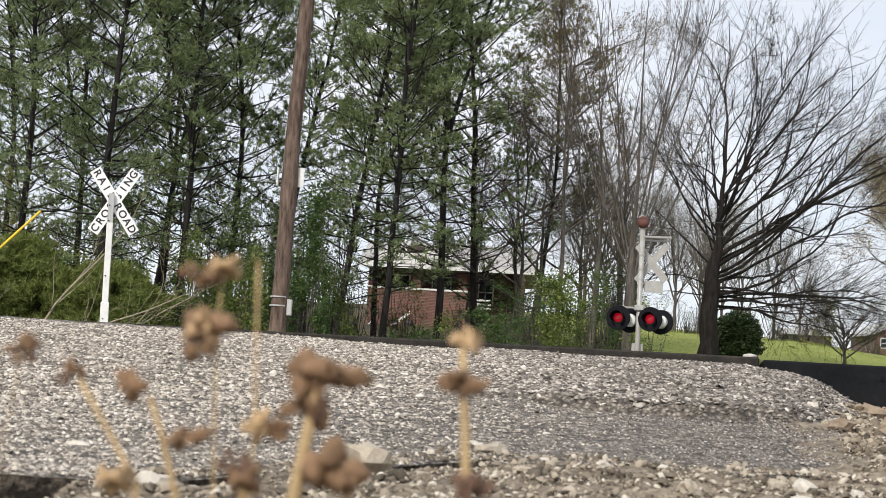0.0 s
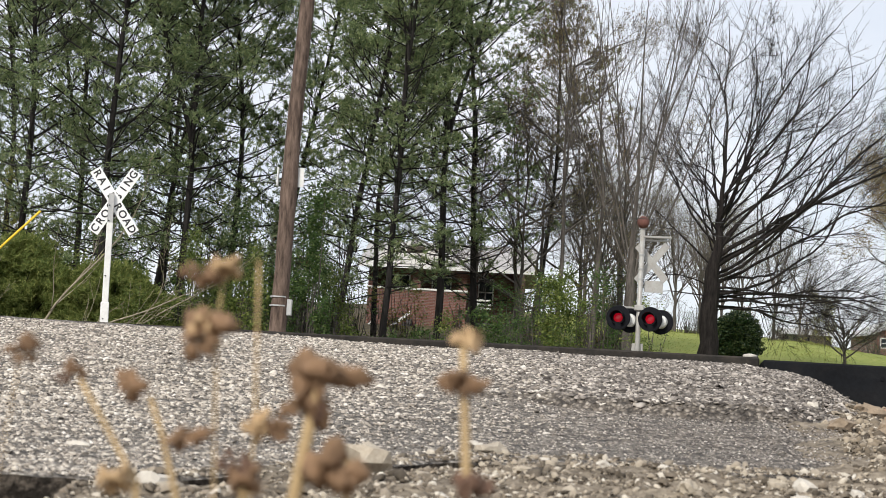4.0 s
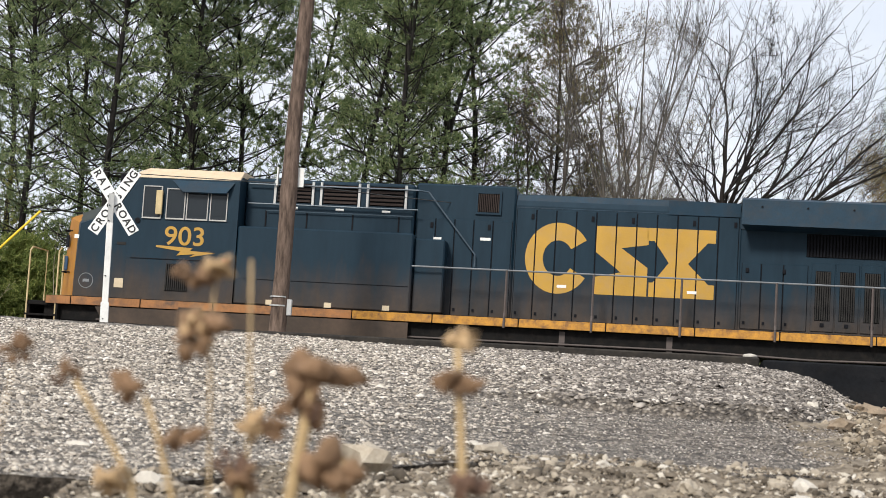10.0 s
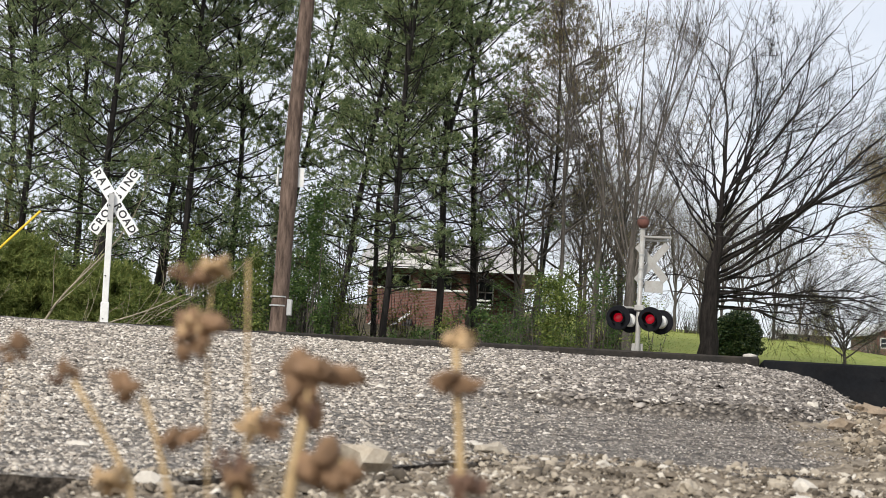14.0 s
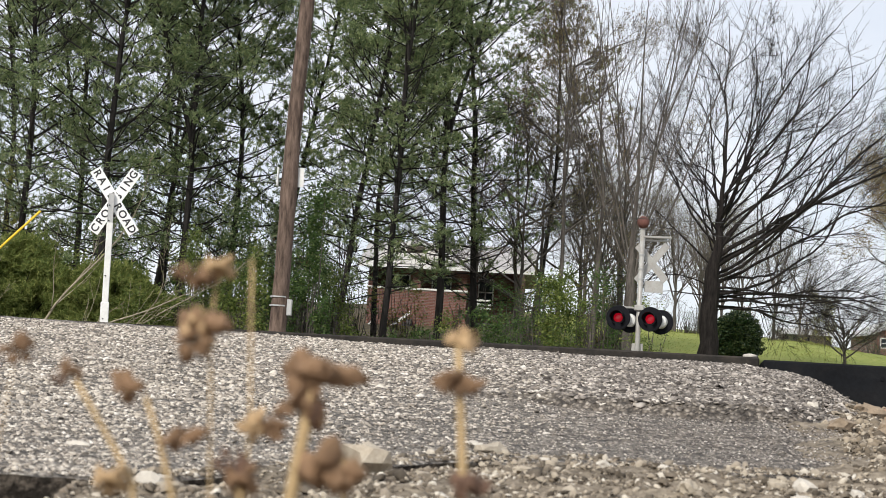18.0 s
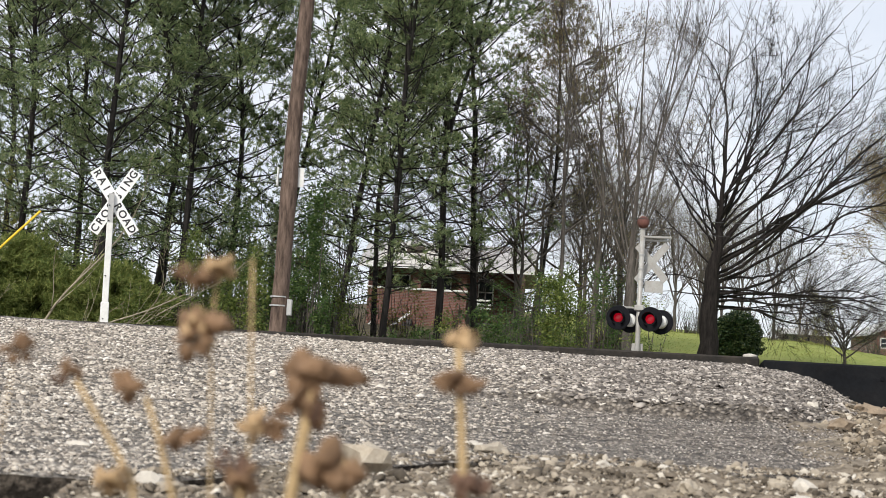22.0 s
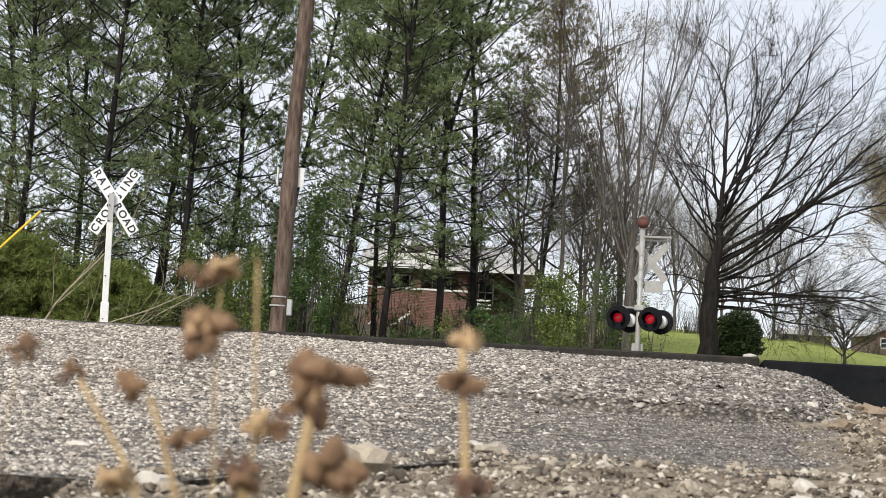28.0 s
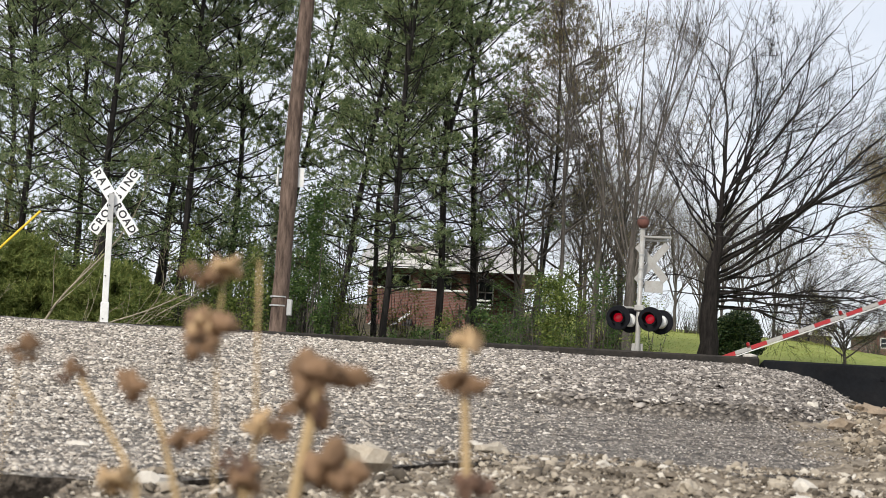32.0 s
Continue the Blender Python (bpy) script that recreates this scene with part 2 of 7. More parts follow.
def asphalt_mat():
    m, n, l, b = shader("old_asphalt")
    c = coords(n)
    v = n.new("ShaderNodeTexVoronoi")
    v.inputs["Scale"].default_value = 85.0
    l.new(c, v.inputs["Vector"])
    cell = n.new("ShaderNodeSeparateColor")
    l.new(v.outputs["Color"], cell.inputs[0])
    stone = ramp(n, l, cell.outputs[0], [(0.0, (0.09, 0.08, 0.07)), (0.45, (0.26, 0.235, 0.205)), (0.8, (0.43, 0.39, 0.335)), (1.0, (0.60, 0.55, 0.48))])
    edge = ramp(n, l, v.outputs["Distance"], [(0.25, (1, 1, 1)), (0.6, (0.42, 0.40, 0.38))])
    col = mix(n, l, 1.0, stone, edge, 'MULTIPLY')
    sep = n.new("ShaderNodeSeparateXYZ")
    l.new(c, sep.inputs[0])
    big = noise_node(n, l, c, 1.4, 6.0, 0.6)
    newer = n.new("ShaderNodeMath"); newer.operation = 'MULTIPLY_ADD'
    l.new(big, newer.inputs[0]); newer.inputs[1].default_value = 1.2; l.new(sep.outputs["X"], newer.inputs[2])
    patch = n.new("ShaderNodeMapRange")
    l.new(newer.outputs[0], patch.inputs["Value"])
    patch.inputs["From Min"].default_value, patch.inputs["From Max"].default_value = 0.2, 1.2
    col = mix(n, l, patch.outputs[0], col, mix(n, l, 1.0, col, (0.76, 0.735, 0.72), 'MULTIPLY'))
    col = mix(n, l, 0.8, col, ramp(n, l, big, [(0.3, (0.55,) * 3), (0.7, (1.0,) * 3)]), 'MULTIPLY')
    l.new(col, b.inputs["Base Color"])
    b.inputs["Roughness"].default_value = 0.85
    h = ramp(n, l, v.outputs["Distance"], [(0.1, (1, 1, 1)), (0.75, (0, 0, 0))])
    bump(n, l, b, h, 0.9, 0.006)
    return m


def bark(name, lo, hi, sc=9.0):
    m, n, l, b = shader(name)
    c = coords(n)
    f = noise_node(n, l, c, sc, 6.0, 0.65, (1, 1, 0.18))
    g = noise_node(n, l, c, 0.5, 3.0)
    col = ramp(n, l, f, [(0.32, lo), (0.68, hi)])
    col = mix(n, l, 0.4, col, ramp(n, l, g, [(0.3, (0.5,) * 3), (0.7, (1.0,) * 3)]), 'MULTIPLY')
    l.new(col, b.inputs["Base Color"])
    b.inputs["Roughness"].default_value = 0.95
    b.inputs["Specular IOR Level"].default_value = 0.15
    bump(n, l, b, f, 0.7, 0.03)
    return m


def glow(name, col, strength):
    m, n, l, b = shader(name)
    b.inputs["Base Color"].default_value = (*[0.12 * k for k in col], 1)
    b.inputs["Roughness"].default_value = 0.2
    b.inputs["Emission Color"].default_value = (*col, 1)
    b.inputs["Emission Strength"].default_value = strength
    return m


def glass(name, col=(0.02, 0.025, 0.03), rough=0.05):
    m, n, l, b = shader(name)
    b.inputs["Base Color"].default_value = (*col, 1)
    b.inputs["Roughness"].default_value = rough
    b.inputs["Specular IOR Level"].default_value = 0.25
    return m


M_GROUND = ground_mat()
M_ASPHALT = asphalt_mat()
M_LIV_A = livery_nose_first()
M_LIV_B = livery_dark()
M_BRICK = brick_wall()
M_STONES = island("road_stones", [(0.0, (0.13, 0.115, 0.10)), (0.25, (0.30, 0.265, 0.228)), (0.6, (0.49, 0.435, 0.37)), (0.92, (0.66, 0.60, 0.52)), (1.0, (0.84, 0.79, 0.72))])
M_STONES_D = island("dark_road_stones", [(0.0, (0.07, 0.061, 0.055)), (0.35, (0.185, 0.165, 0.148)), (0.72, (0.34, 0.305, 0.27)), (0.94, (0.52, 0.47, 0.42)), (1.0, (0.76, 0.71, 0.64))])
M_PEBBLE = island("loose_pebbles", [(0.0, (0.08, 0.066, 0.05)), (0.45, (0.24, 0.20, 0.155)), (0.85, (0.46, 0.40, 0.315)), (1.0, (0.68, 0.63, 0.55))])
M_CLOD = island("dirt_clods", [(0.0, (0.07, 0.056, 0.042)), (0.5, (0.22, 0.178, 0.13)), (0.9, (0.42, 0.355, 0.27)), (1.0, (0.62, 0.56, 0.47))])
M_STONE = simple("pale_stone", (0.38, 0.33, 0.26), 0.9, var=0.3, scale=22, fine=140, bmp=0.4, dirt=(0.25, 0.2, 0.14))
M_STONE_W = simple("white_stone", (0.50, 0.46, 0.40), 0.85, var=0.15, scale=22, fine=140, bmp=0.3)
M_PANEL = simple("black_panel", (0.009, 0.010, 0.012), 0.85, var=0.4, scale=4, fine=60, bmp=0.35, dirt=(0.03, 0.027, 0.025), dirt_amt=0.25, spec=0.1)
M_PANEL_B = simple("brown_black_panel", (0.022, 0.020, 0.018), 0.85, var=0.4, scale=4, fine=50, bmp=0.4, dirt=(0.07, 0.058, 0.046), dirt_amt=0.6, spec=0.2)
M_STEEL = simple("rail_steel", (0.10, 0.065, 0.045), 0.55, 0.4, var=0.4, scale=6, fine=60)
M_SLEEPER = simple("sleeper_wood", (0.08, 0.06, 0.045), 0.95, var=0.4, scale=3, fine=30, bmp=0.5, dist=0.01)
M_WHITE = simple("white_paint", (0.68, 0.68, 0.655), 0.5, var=0.08, scale=3, fine=30, bmp=0.05, dirt=(0.4, 0.38, 0.34), dirt_amt=0.35)
M_MAST = simple("aluminium_paint", (0.36, 0.355, 0.335), 0.5, 0.15, var=0.15, scale=3, fine=30, dirt=(0.25, 0.22, 0.18), dirt_amt=0.5)
M_REFL = simple("white_sheeting", (0.82, 0.82, 0.80), 0.4, var=0.05, scale=4, fine=60, bmp=0.02)
M_LETTER = simple("black_letters", (0.015, 0.015, 0.016), 0.5, var=0.2)
M_BLACK = simple("black_paint", (0.006, 0.0065, 0.009), 0.7, var=0.3, spec=0.12)
M_RUST = simple("rusty_iron", (0.13, 0.055, 0.042), 0.85, 0.2, var=0.4, scale=6, fine=40)
M_RED = simple("red_sheeting", (0.34, 0.016, 0.02), 0.45, var=0.12, bmp=0.03)
M_LAMP_ON = glow("red_lens_lit", (0.60, 0.006, 0.022), 0.42)
M_LAMP_DIM = glow("red_lens", (0.50, 0.005, 0.018), 0.42)
M_LAMP_OFF = simple("dark_red_lens", (0.25, 0.012, 0.012), 0.2, var=0.2, bmp=0.0)
M_POLE = bark("pole_wood", (0.05, 0.036, 0.029), (0.20, 0.145, 0.115), 16.0)
M_GALV = simple("galvanised_steel", (0.42, 0.42, 0.41), 0.5, 0.5, var=0.15)
M_YELLOW_PL = simple("yellow_plastic", (0.72, 0.50, 0.02), 0.45, var=0.12)
M_PINE_BARK = bark("pine_bark", (0.010, 0.0095, 0.009), (0.042, 0.038, 0.035))
M_OAK_BARK = bark("oak_bark", (0.009, 0.008, 0.008), (0.040, 0.034, 0.032))
M_GREY_BARK = bark("grey_bark", (0.045, 0.040, 0.036), (0.155, 0.137, 0.122))
M_PALE_BARK = bark("pale_bark", (0.22, 0.19, 0.13), (0.44, 0.39, 0.29))
M_NEEDLE = island("pine_needles", [(0.0, (0.07, 0.11, 0.052)), (0.5, (0.18, 0.24, 0.10)), (0.85, (0.30, 0.36, 0.165)), (1.0, (0.40, 0.43, 0.21))], 0.6, 0.0, translucent=0.45)
M_NEEDLE_B = island("brown_needles", [(0.0, (0.12, 0.105, 0.055)), (0.6, (0.20, 0.175, 0.09)), (1.0, (0.17, 0.20, 0.08))], 0.8, 0.0, translucent=0.4)
M_NEEDLE_Y = island("yellowish_needles", [(0.0, (0.10, 0.14, 0.035)), (0.6, (0.22, 0.27, 0.075)), (1.0, (0.36, 0.38, 0.12))], 0.7, 0.0, translucent=0.45)
M_LEAF = island("spring_leaves", [(0.0, (0.065, 0.105, 0.025)), (0.5, (0.135, 0.185, 0.045)), (1.0, (0.25, 0.28, 0.075))], 0.6, 0.0, translucent=0.35)
M_LEAF_D = island("dark_leaves", [(0.0, (0.04, 0.08, 0.025)), (0.6, (0.08, 0.14, 0.04)), (1.0, (0.15, 0.20, 0.06))], 0.55, 0.0, translucent=0.35)
M_HOLLY = island("evergreen_leaves", [(0.0, (0.012, 0.03, 0.011)), (0.55, (0.035, 0.07, 0.024)), (1.0, (0.15, 0.18, 0.065))], 0.4, 0.0, translucent=0.1)
M_BUD = island("buds", [(0.0, (0.16, 0.10, 0.055)), (0.6, (0.26, 0.19, 0.09)), (1.0, (0.30, 0.27, 0.10))], 0.8, 0.0, translucent=0.3)
M_BUD_G = island("yellow_green_buds", [(0.0, (0.13, 0.12, 0.04)), (0.6, (0.24, 0.23, 0.07)), (1.0, (0.30, 0.33, 0.10))], 0.8, 0.0, translucent=0.35)
M_GRASS = island("grass_blades", [(0.0, (0.18, 0.22, 0.05)), (0.6, (0.25, 0.28, 0.07)), (1.0, (0.38, 0.35, 0.15))], 0.8, 0.0, translucent=0.5)
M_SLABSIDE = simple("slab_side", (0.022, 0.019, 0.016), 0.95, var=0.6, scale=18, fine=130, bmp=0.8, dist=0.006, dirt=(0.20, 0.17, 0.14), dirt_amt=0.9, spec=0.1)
M_CAP = simple("tan_chip", (0.42, 0.39, 0.35), 0.9, var=0.3, scale=30, fine=160)
M_WEED = simple("dry_stalk", (0.42, 0.30, 0.155), 0.85, var=0.3, scale=60, fine=400, bmp=0.2, dist=0.0005)
M_SEED = simple("dry_seed_head", (0.215, 0.13, 0.073), 0.9, var=0.45, scale=90, fine=500, bmp=0.5, dist=0.001)
M_SEED_P = simple("pale_seed_head", (0.42, 0.29, 0.16), 0.9, var=0.35, scale=90, fine=500, bmp=0.5, dist=0.001)
M_SEED_D = simple("dark_seed_head", (0.13, 0.075, 0.05), 0.9, var=0.4, scale=90, fine=500, bmp=0.5, dist=0.001)
M_UNDER = simple("underframe_black", (0.006, 0.006, 0.006), 0.85, var=0.4, scale=3, fine=25, bmp=0.3, dirt=(0.025, 0.02, 0.017), dirt_amt=0.5, spec=0.15)
M_GRILLE = simple("dark_grille", (0.004, 0.004, 0.0045), 0.8, var=0.3, spec=0.08)
M_LOUVRE = simple("grey_louvre", (0.022, 0.021, 0.020), 0.7, var=0.3, spec=0.15)
M_LOUVRE_B = simple("brown_louvre", (0.036, 0.027, 0.024), 0.8, var=0.35, spec=0.15)
M_YSILL = simple("yellow_sill", (0.43, 0.20, 0.018), 0.6, var=0.3, scale=2.6, fine=30, dirt=(0.10, 0.045, 0.022), dirt_amt=1.0)
M_SILLPATCH = simple("reflective_patch", (0.62, 0.36, 0.02), 0.45, var=0.15, bmp=0.02)
M_YSILL_D = simple("grimy_sill", (0.27, 0.115, 0.035), 0.7, var=0.35, scale=1.6, fine=30, dirt=(0.07, 0.045, 0.032), dirt_amt=0.95)
M_YTEXT = simple("yellow_lettering", (0.66, 0.48, 0.14), 0.5, var=0.12, bmp=0.02)
M_GOLD = simple("gold_lettering", (0.40, 0.225, 0.022), 0.5, var=0.15, scale=1.5, bmp=0.03, dirt=(0.3, 0.2, 0.1), dirt_amt=0.4)
M_NAVY = simple("navy_lettering", (0.009, 0.040, 0.092), 0.6, var=0.15, bmp=0.03)
M_GREYROOF = simple("grey_roof_paint", (0.20, 0.21, 0.19), 0.6, var=0.25, scale=1.2, dirt=(0.07, 0.06, 0.055), dirt_amt=0.7)
M_DKROOF = simple("dark_roof_paint", (0.033, 0.040, 0.037), 0.6, var=0.3, scale=1.5, dirt=(0.018, 0.018, 0.017), spec=0.25)
M_BLROOF = simple("blue_roof_paint", (0.0085, 0.029, 0.050), 0.55, var=0.3, scale=1.5, dirt=(0.03, 0.03, 0.03), spec=0.2)
M_CREAM = simple("cream_cab_roof", (0.56, 0.44, 0.30), 0.6, var=0.1, scale=2, dirt=(0.35, 0.27, 0.17), dirt_amt=0.5)
M_CABROOF = simple("grey_cab_roof", (0.17, 0.17, 0.165), 0.6, var=0.15, scale=2)
M_SOOT = simple("soot", (0.03, 0.027, 0.026), 0.9, var=0.4)
M_HANDRAIL = simple("grey_handrail", (0.17, 0.18, 0.19), 0.45, 0.2, var=0.2)
M_RAIL_B = simple("blue_handrail", (0.045, 0.068, 0.09), 0.45, 0.1, var=0.2)
M_POST = simple("brown_stanchion", (0.07, 0.055, 0.05), 0.7, var=0.3)
M_POST_Y = simple("cream_stanchion", (0.46, 0.36, 0.19), 0.6, var=0.2)
M_FRAME_W = simple("white_window_frame", (0.36, 0.355, 0.34), 0.5, var=0.15)
M_FRAME_D = simple("dark_window_frame", (0.03, 0.03, 0.032), 0.5, var=0.2)
M_GLASS = glass("dark_glass")
M_GLASS_L = glass("pale_glass", (0.25, 0.29, 0.30), 0.12)
M_LABEL = simple("white_label", (0.7, 0.69, 0.66), 0.6, var=0.12)
M_LABEL_R = simple("red_label", (0.5, 0.09, 0.07), 0.6, var=0.15)
M_LABEL_B = simple("beige_label", (0.5, 0.41, 0.28), 0.6, var=0.15)
M_SIDING = simple("white_siding", (0.72, 0.71, 0.68), 0.7, var=0.08, dirt=(0.45, 0.43, 0.4), dirt_amt=0.4)
M_SHINGLE = simple("grey_shingles", (0.085, 0.08, 0.078), 0.9, var=0.3, scale=4, fine=30, bmp=0.5)
M_PALEROOF = simple("pale_shingles", (0.34, 0.33, 0.32), 0.9, var=0.25, scale=3, fine=30, bmp=0.4)
M_TINROOF = simple("pale_metal_roof", (0.45, 0.45, 0.44), 0.5, 0.1, var=0.12)
M_DKWALL = simple("dark_timber_wall", (0.07, 0.055, 0.045), 0.9, var=0.3)
M_WIRE = simple("dark_cable", (0.03, 0.03, 0.03), 0.7, var=0.2)


# ---------------------------------------------------------------- building helpers
rng = np.random.default_rng(7)
CT, ST = math.cos(radians(TURN)), math.sin(radians(TURN))
TRACK = pose(0, 0, 0, 0, 0, -TURN)            # along-track frame: x along the rails, y away from the camera
NEAR_N = 8.35 * CT                            # distance of the near panel edge, measured square to the rails
FAR_N = 35.76 * CT + 1.52                     # centre line of the track that the train uses


def part(name, bm, material, parent=None, label="", smooth=False):
    me = bpy.data.meshes.new(name)
    bm.to_mesh(me)
    bm.free()
    me.materials.append(material)
    if smooth:
        me.polygons.foreach_set("use_smooth", [True] * len(me.polygons))
    ob = new(name, me)
    ob.parent = parent
    if label:
        ob["label"] = label
    return ob


def np_part(name, verts, faces, material, parent=None, smooth=False):
    """One mesh from arrays: verts (n, 3), faces (m, 3) or (m, 4)."""
    verts, faces = np.asarray(verts, np.float32), np.asarray(faces, np.int32)
    me = bpy.data.meshes.new(name)
    me.vertices.add(len(verts))
    me.vertices.foreach_set("co", verts.ravel())
    k = faces.shape[1]
    me.loops.add(faces.size)
    me.loops.foreach_set("vertex_index", faces.ravel())
    me.polygons.add(len(faces))
    me.polygons.foreach_set("loop_start", np.arange(0, faces.size, k, dtype=np.int32))
    me.update(calc_edges=True)
    me.validate()
    me.materials.append(material)
    if smooth:
        me.polygons.foreach_set("use_smooth", np.ones(len(me.polygons), bool))
    ob = new(name, me)
    ob.parent = parent
    return ob


def thing(name, m=Matrix(), label="", category="", group="", kind=""):
    ob = new(name)
    ob.matrix_basis = m
    ob.empty_display_size = 0.2
    return tagged(ob, label, category, group, kind)


def bm_new():
    return bmesh.new()


def box(bm, x0, x1, y0, y1, z0, z1, bevel=0.0, m=None):
    vs = [bm.verts.new((x, y, z)) for x in (x0, x1) for y in (y0, y1) for z in (z0, z1)]
    fs = [(0, 1, 3, 2), (4, 6, 7, 5), (0, 4, 5, 1), (2, 3, 7, 6), (0, 2, 6, 4), (1, 5, 7, 3)]
    faces = [bm.faces.new([vs[i] for i in f]) for f in fs]
    if m is not None:
        bmesh.ops.transform(bm, matrix=m, verts=vs)
    if bevel:
        edges = list({e for f in faces for e in f.edges})
        bmesh.ops.bevel(bm, geom=edges, offset=bevel, segments=1, affect='EDGES', profile=0.5)
    return bm


def prism(bm, pts, y0, y1, axis='y', bevel=0.0):
    """A flat polygon pts, (x, z) for axis y, (y, z) for axis x, (x, y) for axis z, drawn out between two depths."""
    def at(a, b, d):
        return {'y': (a, d, b), 'x': (d, a, b), 'z': (a, b, d)}[axis]
    A = [bm.verts.new(at(a, b, y0)) for a, b in pts]
    B = [bm.verts.new(at(a, b, y1)) for a, b in pts]
    fs = [bm.faces.new(A), bm.faces.new(B[::-1])]
    n = len(pts)
    for i in range(n):
        fs.append(bm.faces.new((A[i], B[i], B[(i + 1) % n], A[(i + 1) % n])))
    bmesh.ops.recalc_face_normals(bm, faces=fs)
    if bevel:
        bmesh.ops.bevel(bm, geom=list({e for f in fs for e in f.edges}), offset=bevel, segments=1, affect='EDGES', profile=0.5)
    return bm


def tube(bm, pts, radii, n=8, cap=True):
    pts = [Vector(p) for p in pts]
    if isinstance(radii, (int, float)):
        radii = [radii] * len(pts)
    rings, up = [], Vector((0.13, 0.31, 0.94)).normalized()
    for i, p in enumerate(pts):
        d = (pts[min(i + 1, len(pts) - 1)] - pts[max(i - 1, 0)])
        d = d.normalized() if d.length > 1e-9 else Vector((0, 0, 1))
        u = d.cross(up)
        if u.length < 0.05:
            u = d.cross(Vector((1, 0, 0)))
        u.normalize()
        v = d.cross(u)
        rings.append([bm.verts.new(p + (u * math.cos(2 * math.pi * k / n) + v * math.sin(2 * math.pi * k / n)) * radii[i]) for k in range(n)])
    for a, b in zip(rings, rings[1:]):
        for k in range(n):
            bm.faces.new((a[k], a[(k + 1) % n], b[(k + 1) % n], b[k]))
    if cap:
        bm.faces.new(rings[0][::-1])
        bm.faces.new(rings[-1])
    return bm


def hull(bm, pts):
    vs = [bm.verts.new(p) for p in pts]
    r = bmesh.ops.convex_hull(bm, input=vs)
    bmesh.ops.delete(bm, geom=[g for g in r["geom_unused"] if isinstance(g, bmesh.types.BMVert)], context='VERTS')
    bmesh.ops.recalc_face_normals(bm, faces=bm.faces[:])
    return bm


def lathe(bm, prof, n=20, m=None):
    """prof: (radius, height) rows turned about z."""
    rings = [[bm.verts.new((r * math.cos(2 * math.pi * k / n), r * math.sin(2 * math.pi * k / n), z)) for k in range(n)] for r, z in prof]
    for a, b in zip(rings, rings[1:]):
        for k in range(n):
            bm.faces.new((a[k], a[(k + 1) % n], b[(k + 1) % n], b[k]))
    bm.faces.new(rings[0][::-1])
    bm.faces.new(rings[-1])
    if m is not None:
        bmesh.ops.transform(bm, matrix=m, verts=[v for r in rings for v in r])
    return bm


def lump(bm, size, seed, rough=0.25, sub=2, flat=1.0):
    """An irregular stone or clod."""
    r = bmesh.ops.create_icosphere(bm, subdivisions=sub, radius=1.0)
    o = Vector((seed * 3.7, seed * 1.3, seed * 2.1))
    for v in r["verts"]:
        k = 1 + rough * noise.noise(v.co * 1.3 + o) + rough * 0.5 * noise.noise(v.co * 3.1 + o)
        v.co = Vector((v.co.x * size[0] * k, v.co.y * size[1] * k, v.co.z * size[2] * k * flat))
    return bm


def text_mesh(txt, size, depth, name, material, parent, m, label="", squeeze=1.0, bold=0.0):
    cu = bpy.data.curves.new(name, 'FONT')
    cu.body = txt
    cu.size = size
    cu.extrude = depth
    cu.offset = bold
    cu.align_x, cu.align_y = 'CENTER', 'CENTER'
    tmp = bpy.data.objects.new(name, cu)
    scene.collection.objects.link(tmp)
    dg = bpy.context.evaluated_depsgraph_get()
    me = bpy.data.meshes.new_from_object(tmp.evaluated_get(dg))
    bpy.data.objects.remove(tmp)
    me.transform(m @ Matrix.Diagonal((squeeze, 1, 1, 1)))
    me.materials.clear()
    me.materials.append(material)
    ob = new(name, me)
    ob.parent = parent
    if label:
        ob["label"] = label
    return ob


# ---------------------------------------------------------------- ground
def smooth01(a, b, x):
    t = np.clip((x - a) / (b - a), 0, 1)
    return t * t * (3 - 2 * t)


def wobble(x, y, s, seed=0.0):
    """Cheap smooth noise on arrays."""
    return (np.sin(x * s + 1.7 * np.sin(y * s * 0.7 + seed) + seed) + np.sin(y * s * 1.13 + 1.3 * np.sin(x * s * 0.9 + 2 + seed))) * 0.5


PROFILE_Y = [-60, -3, 1.0, 2.3, 3.0, 3.6, 5.0, 6.5, 8.26]
PROFILE_Z = [-0.62, -0.52, -0.50, -0.465, -0.425, -0.39, -0.29, -0.16, -0.035]


def apron(x, y):
    """Height of the road's slope up to the near panel."""
    n = x * ST + y * CT
    z = np.interp(n / CT, PROFILE_Y, PROFILE_Z)
    side = np.interp(x * (8.3 / np.maximum(y, 2.0)) ** 0.6, [-3.0, -2.2, -1.6, -1.0, -0.7, 0.0, 0.6, 1.45, 1.68, 1.82, 1.96, 2.1, 3.0], [0.060, 0.050, 0.037, 0.033, 0.028, 0.003, -0.028, -0.034, -0.06, -0.095, -0.14, -0.17, -0.19])
    fade = smooth01(4.0, 8.2, n)
    return z + side * np.where(side < 0, smooth01(3.2, 7.0, n), fade)


def road_near_edge(x):
    return np.interp(x, [-3.2, -0.5, -0.22, 0.0, 0.35, 1.2], [2.20, 2.20, 2.56, 2.85, 2.90, 3.1]) + 0.05 * np.sin(x * 9.0) + 0.025 * np.sin(x * 23 + 1)


def road_right_edge(y):
    return np.interp(y, [2.5, 3.5, 4.5, 5.5, 6.5, 7.5, 8.3], [0.70, 0.86, 1.06, 1.30, 1.58, 1.84, 2.02]) + 0.03 * np.sin(y * 8) + 0.02 * np.sin(y * 19)


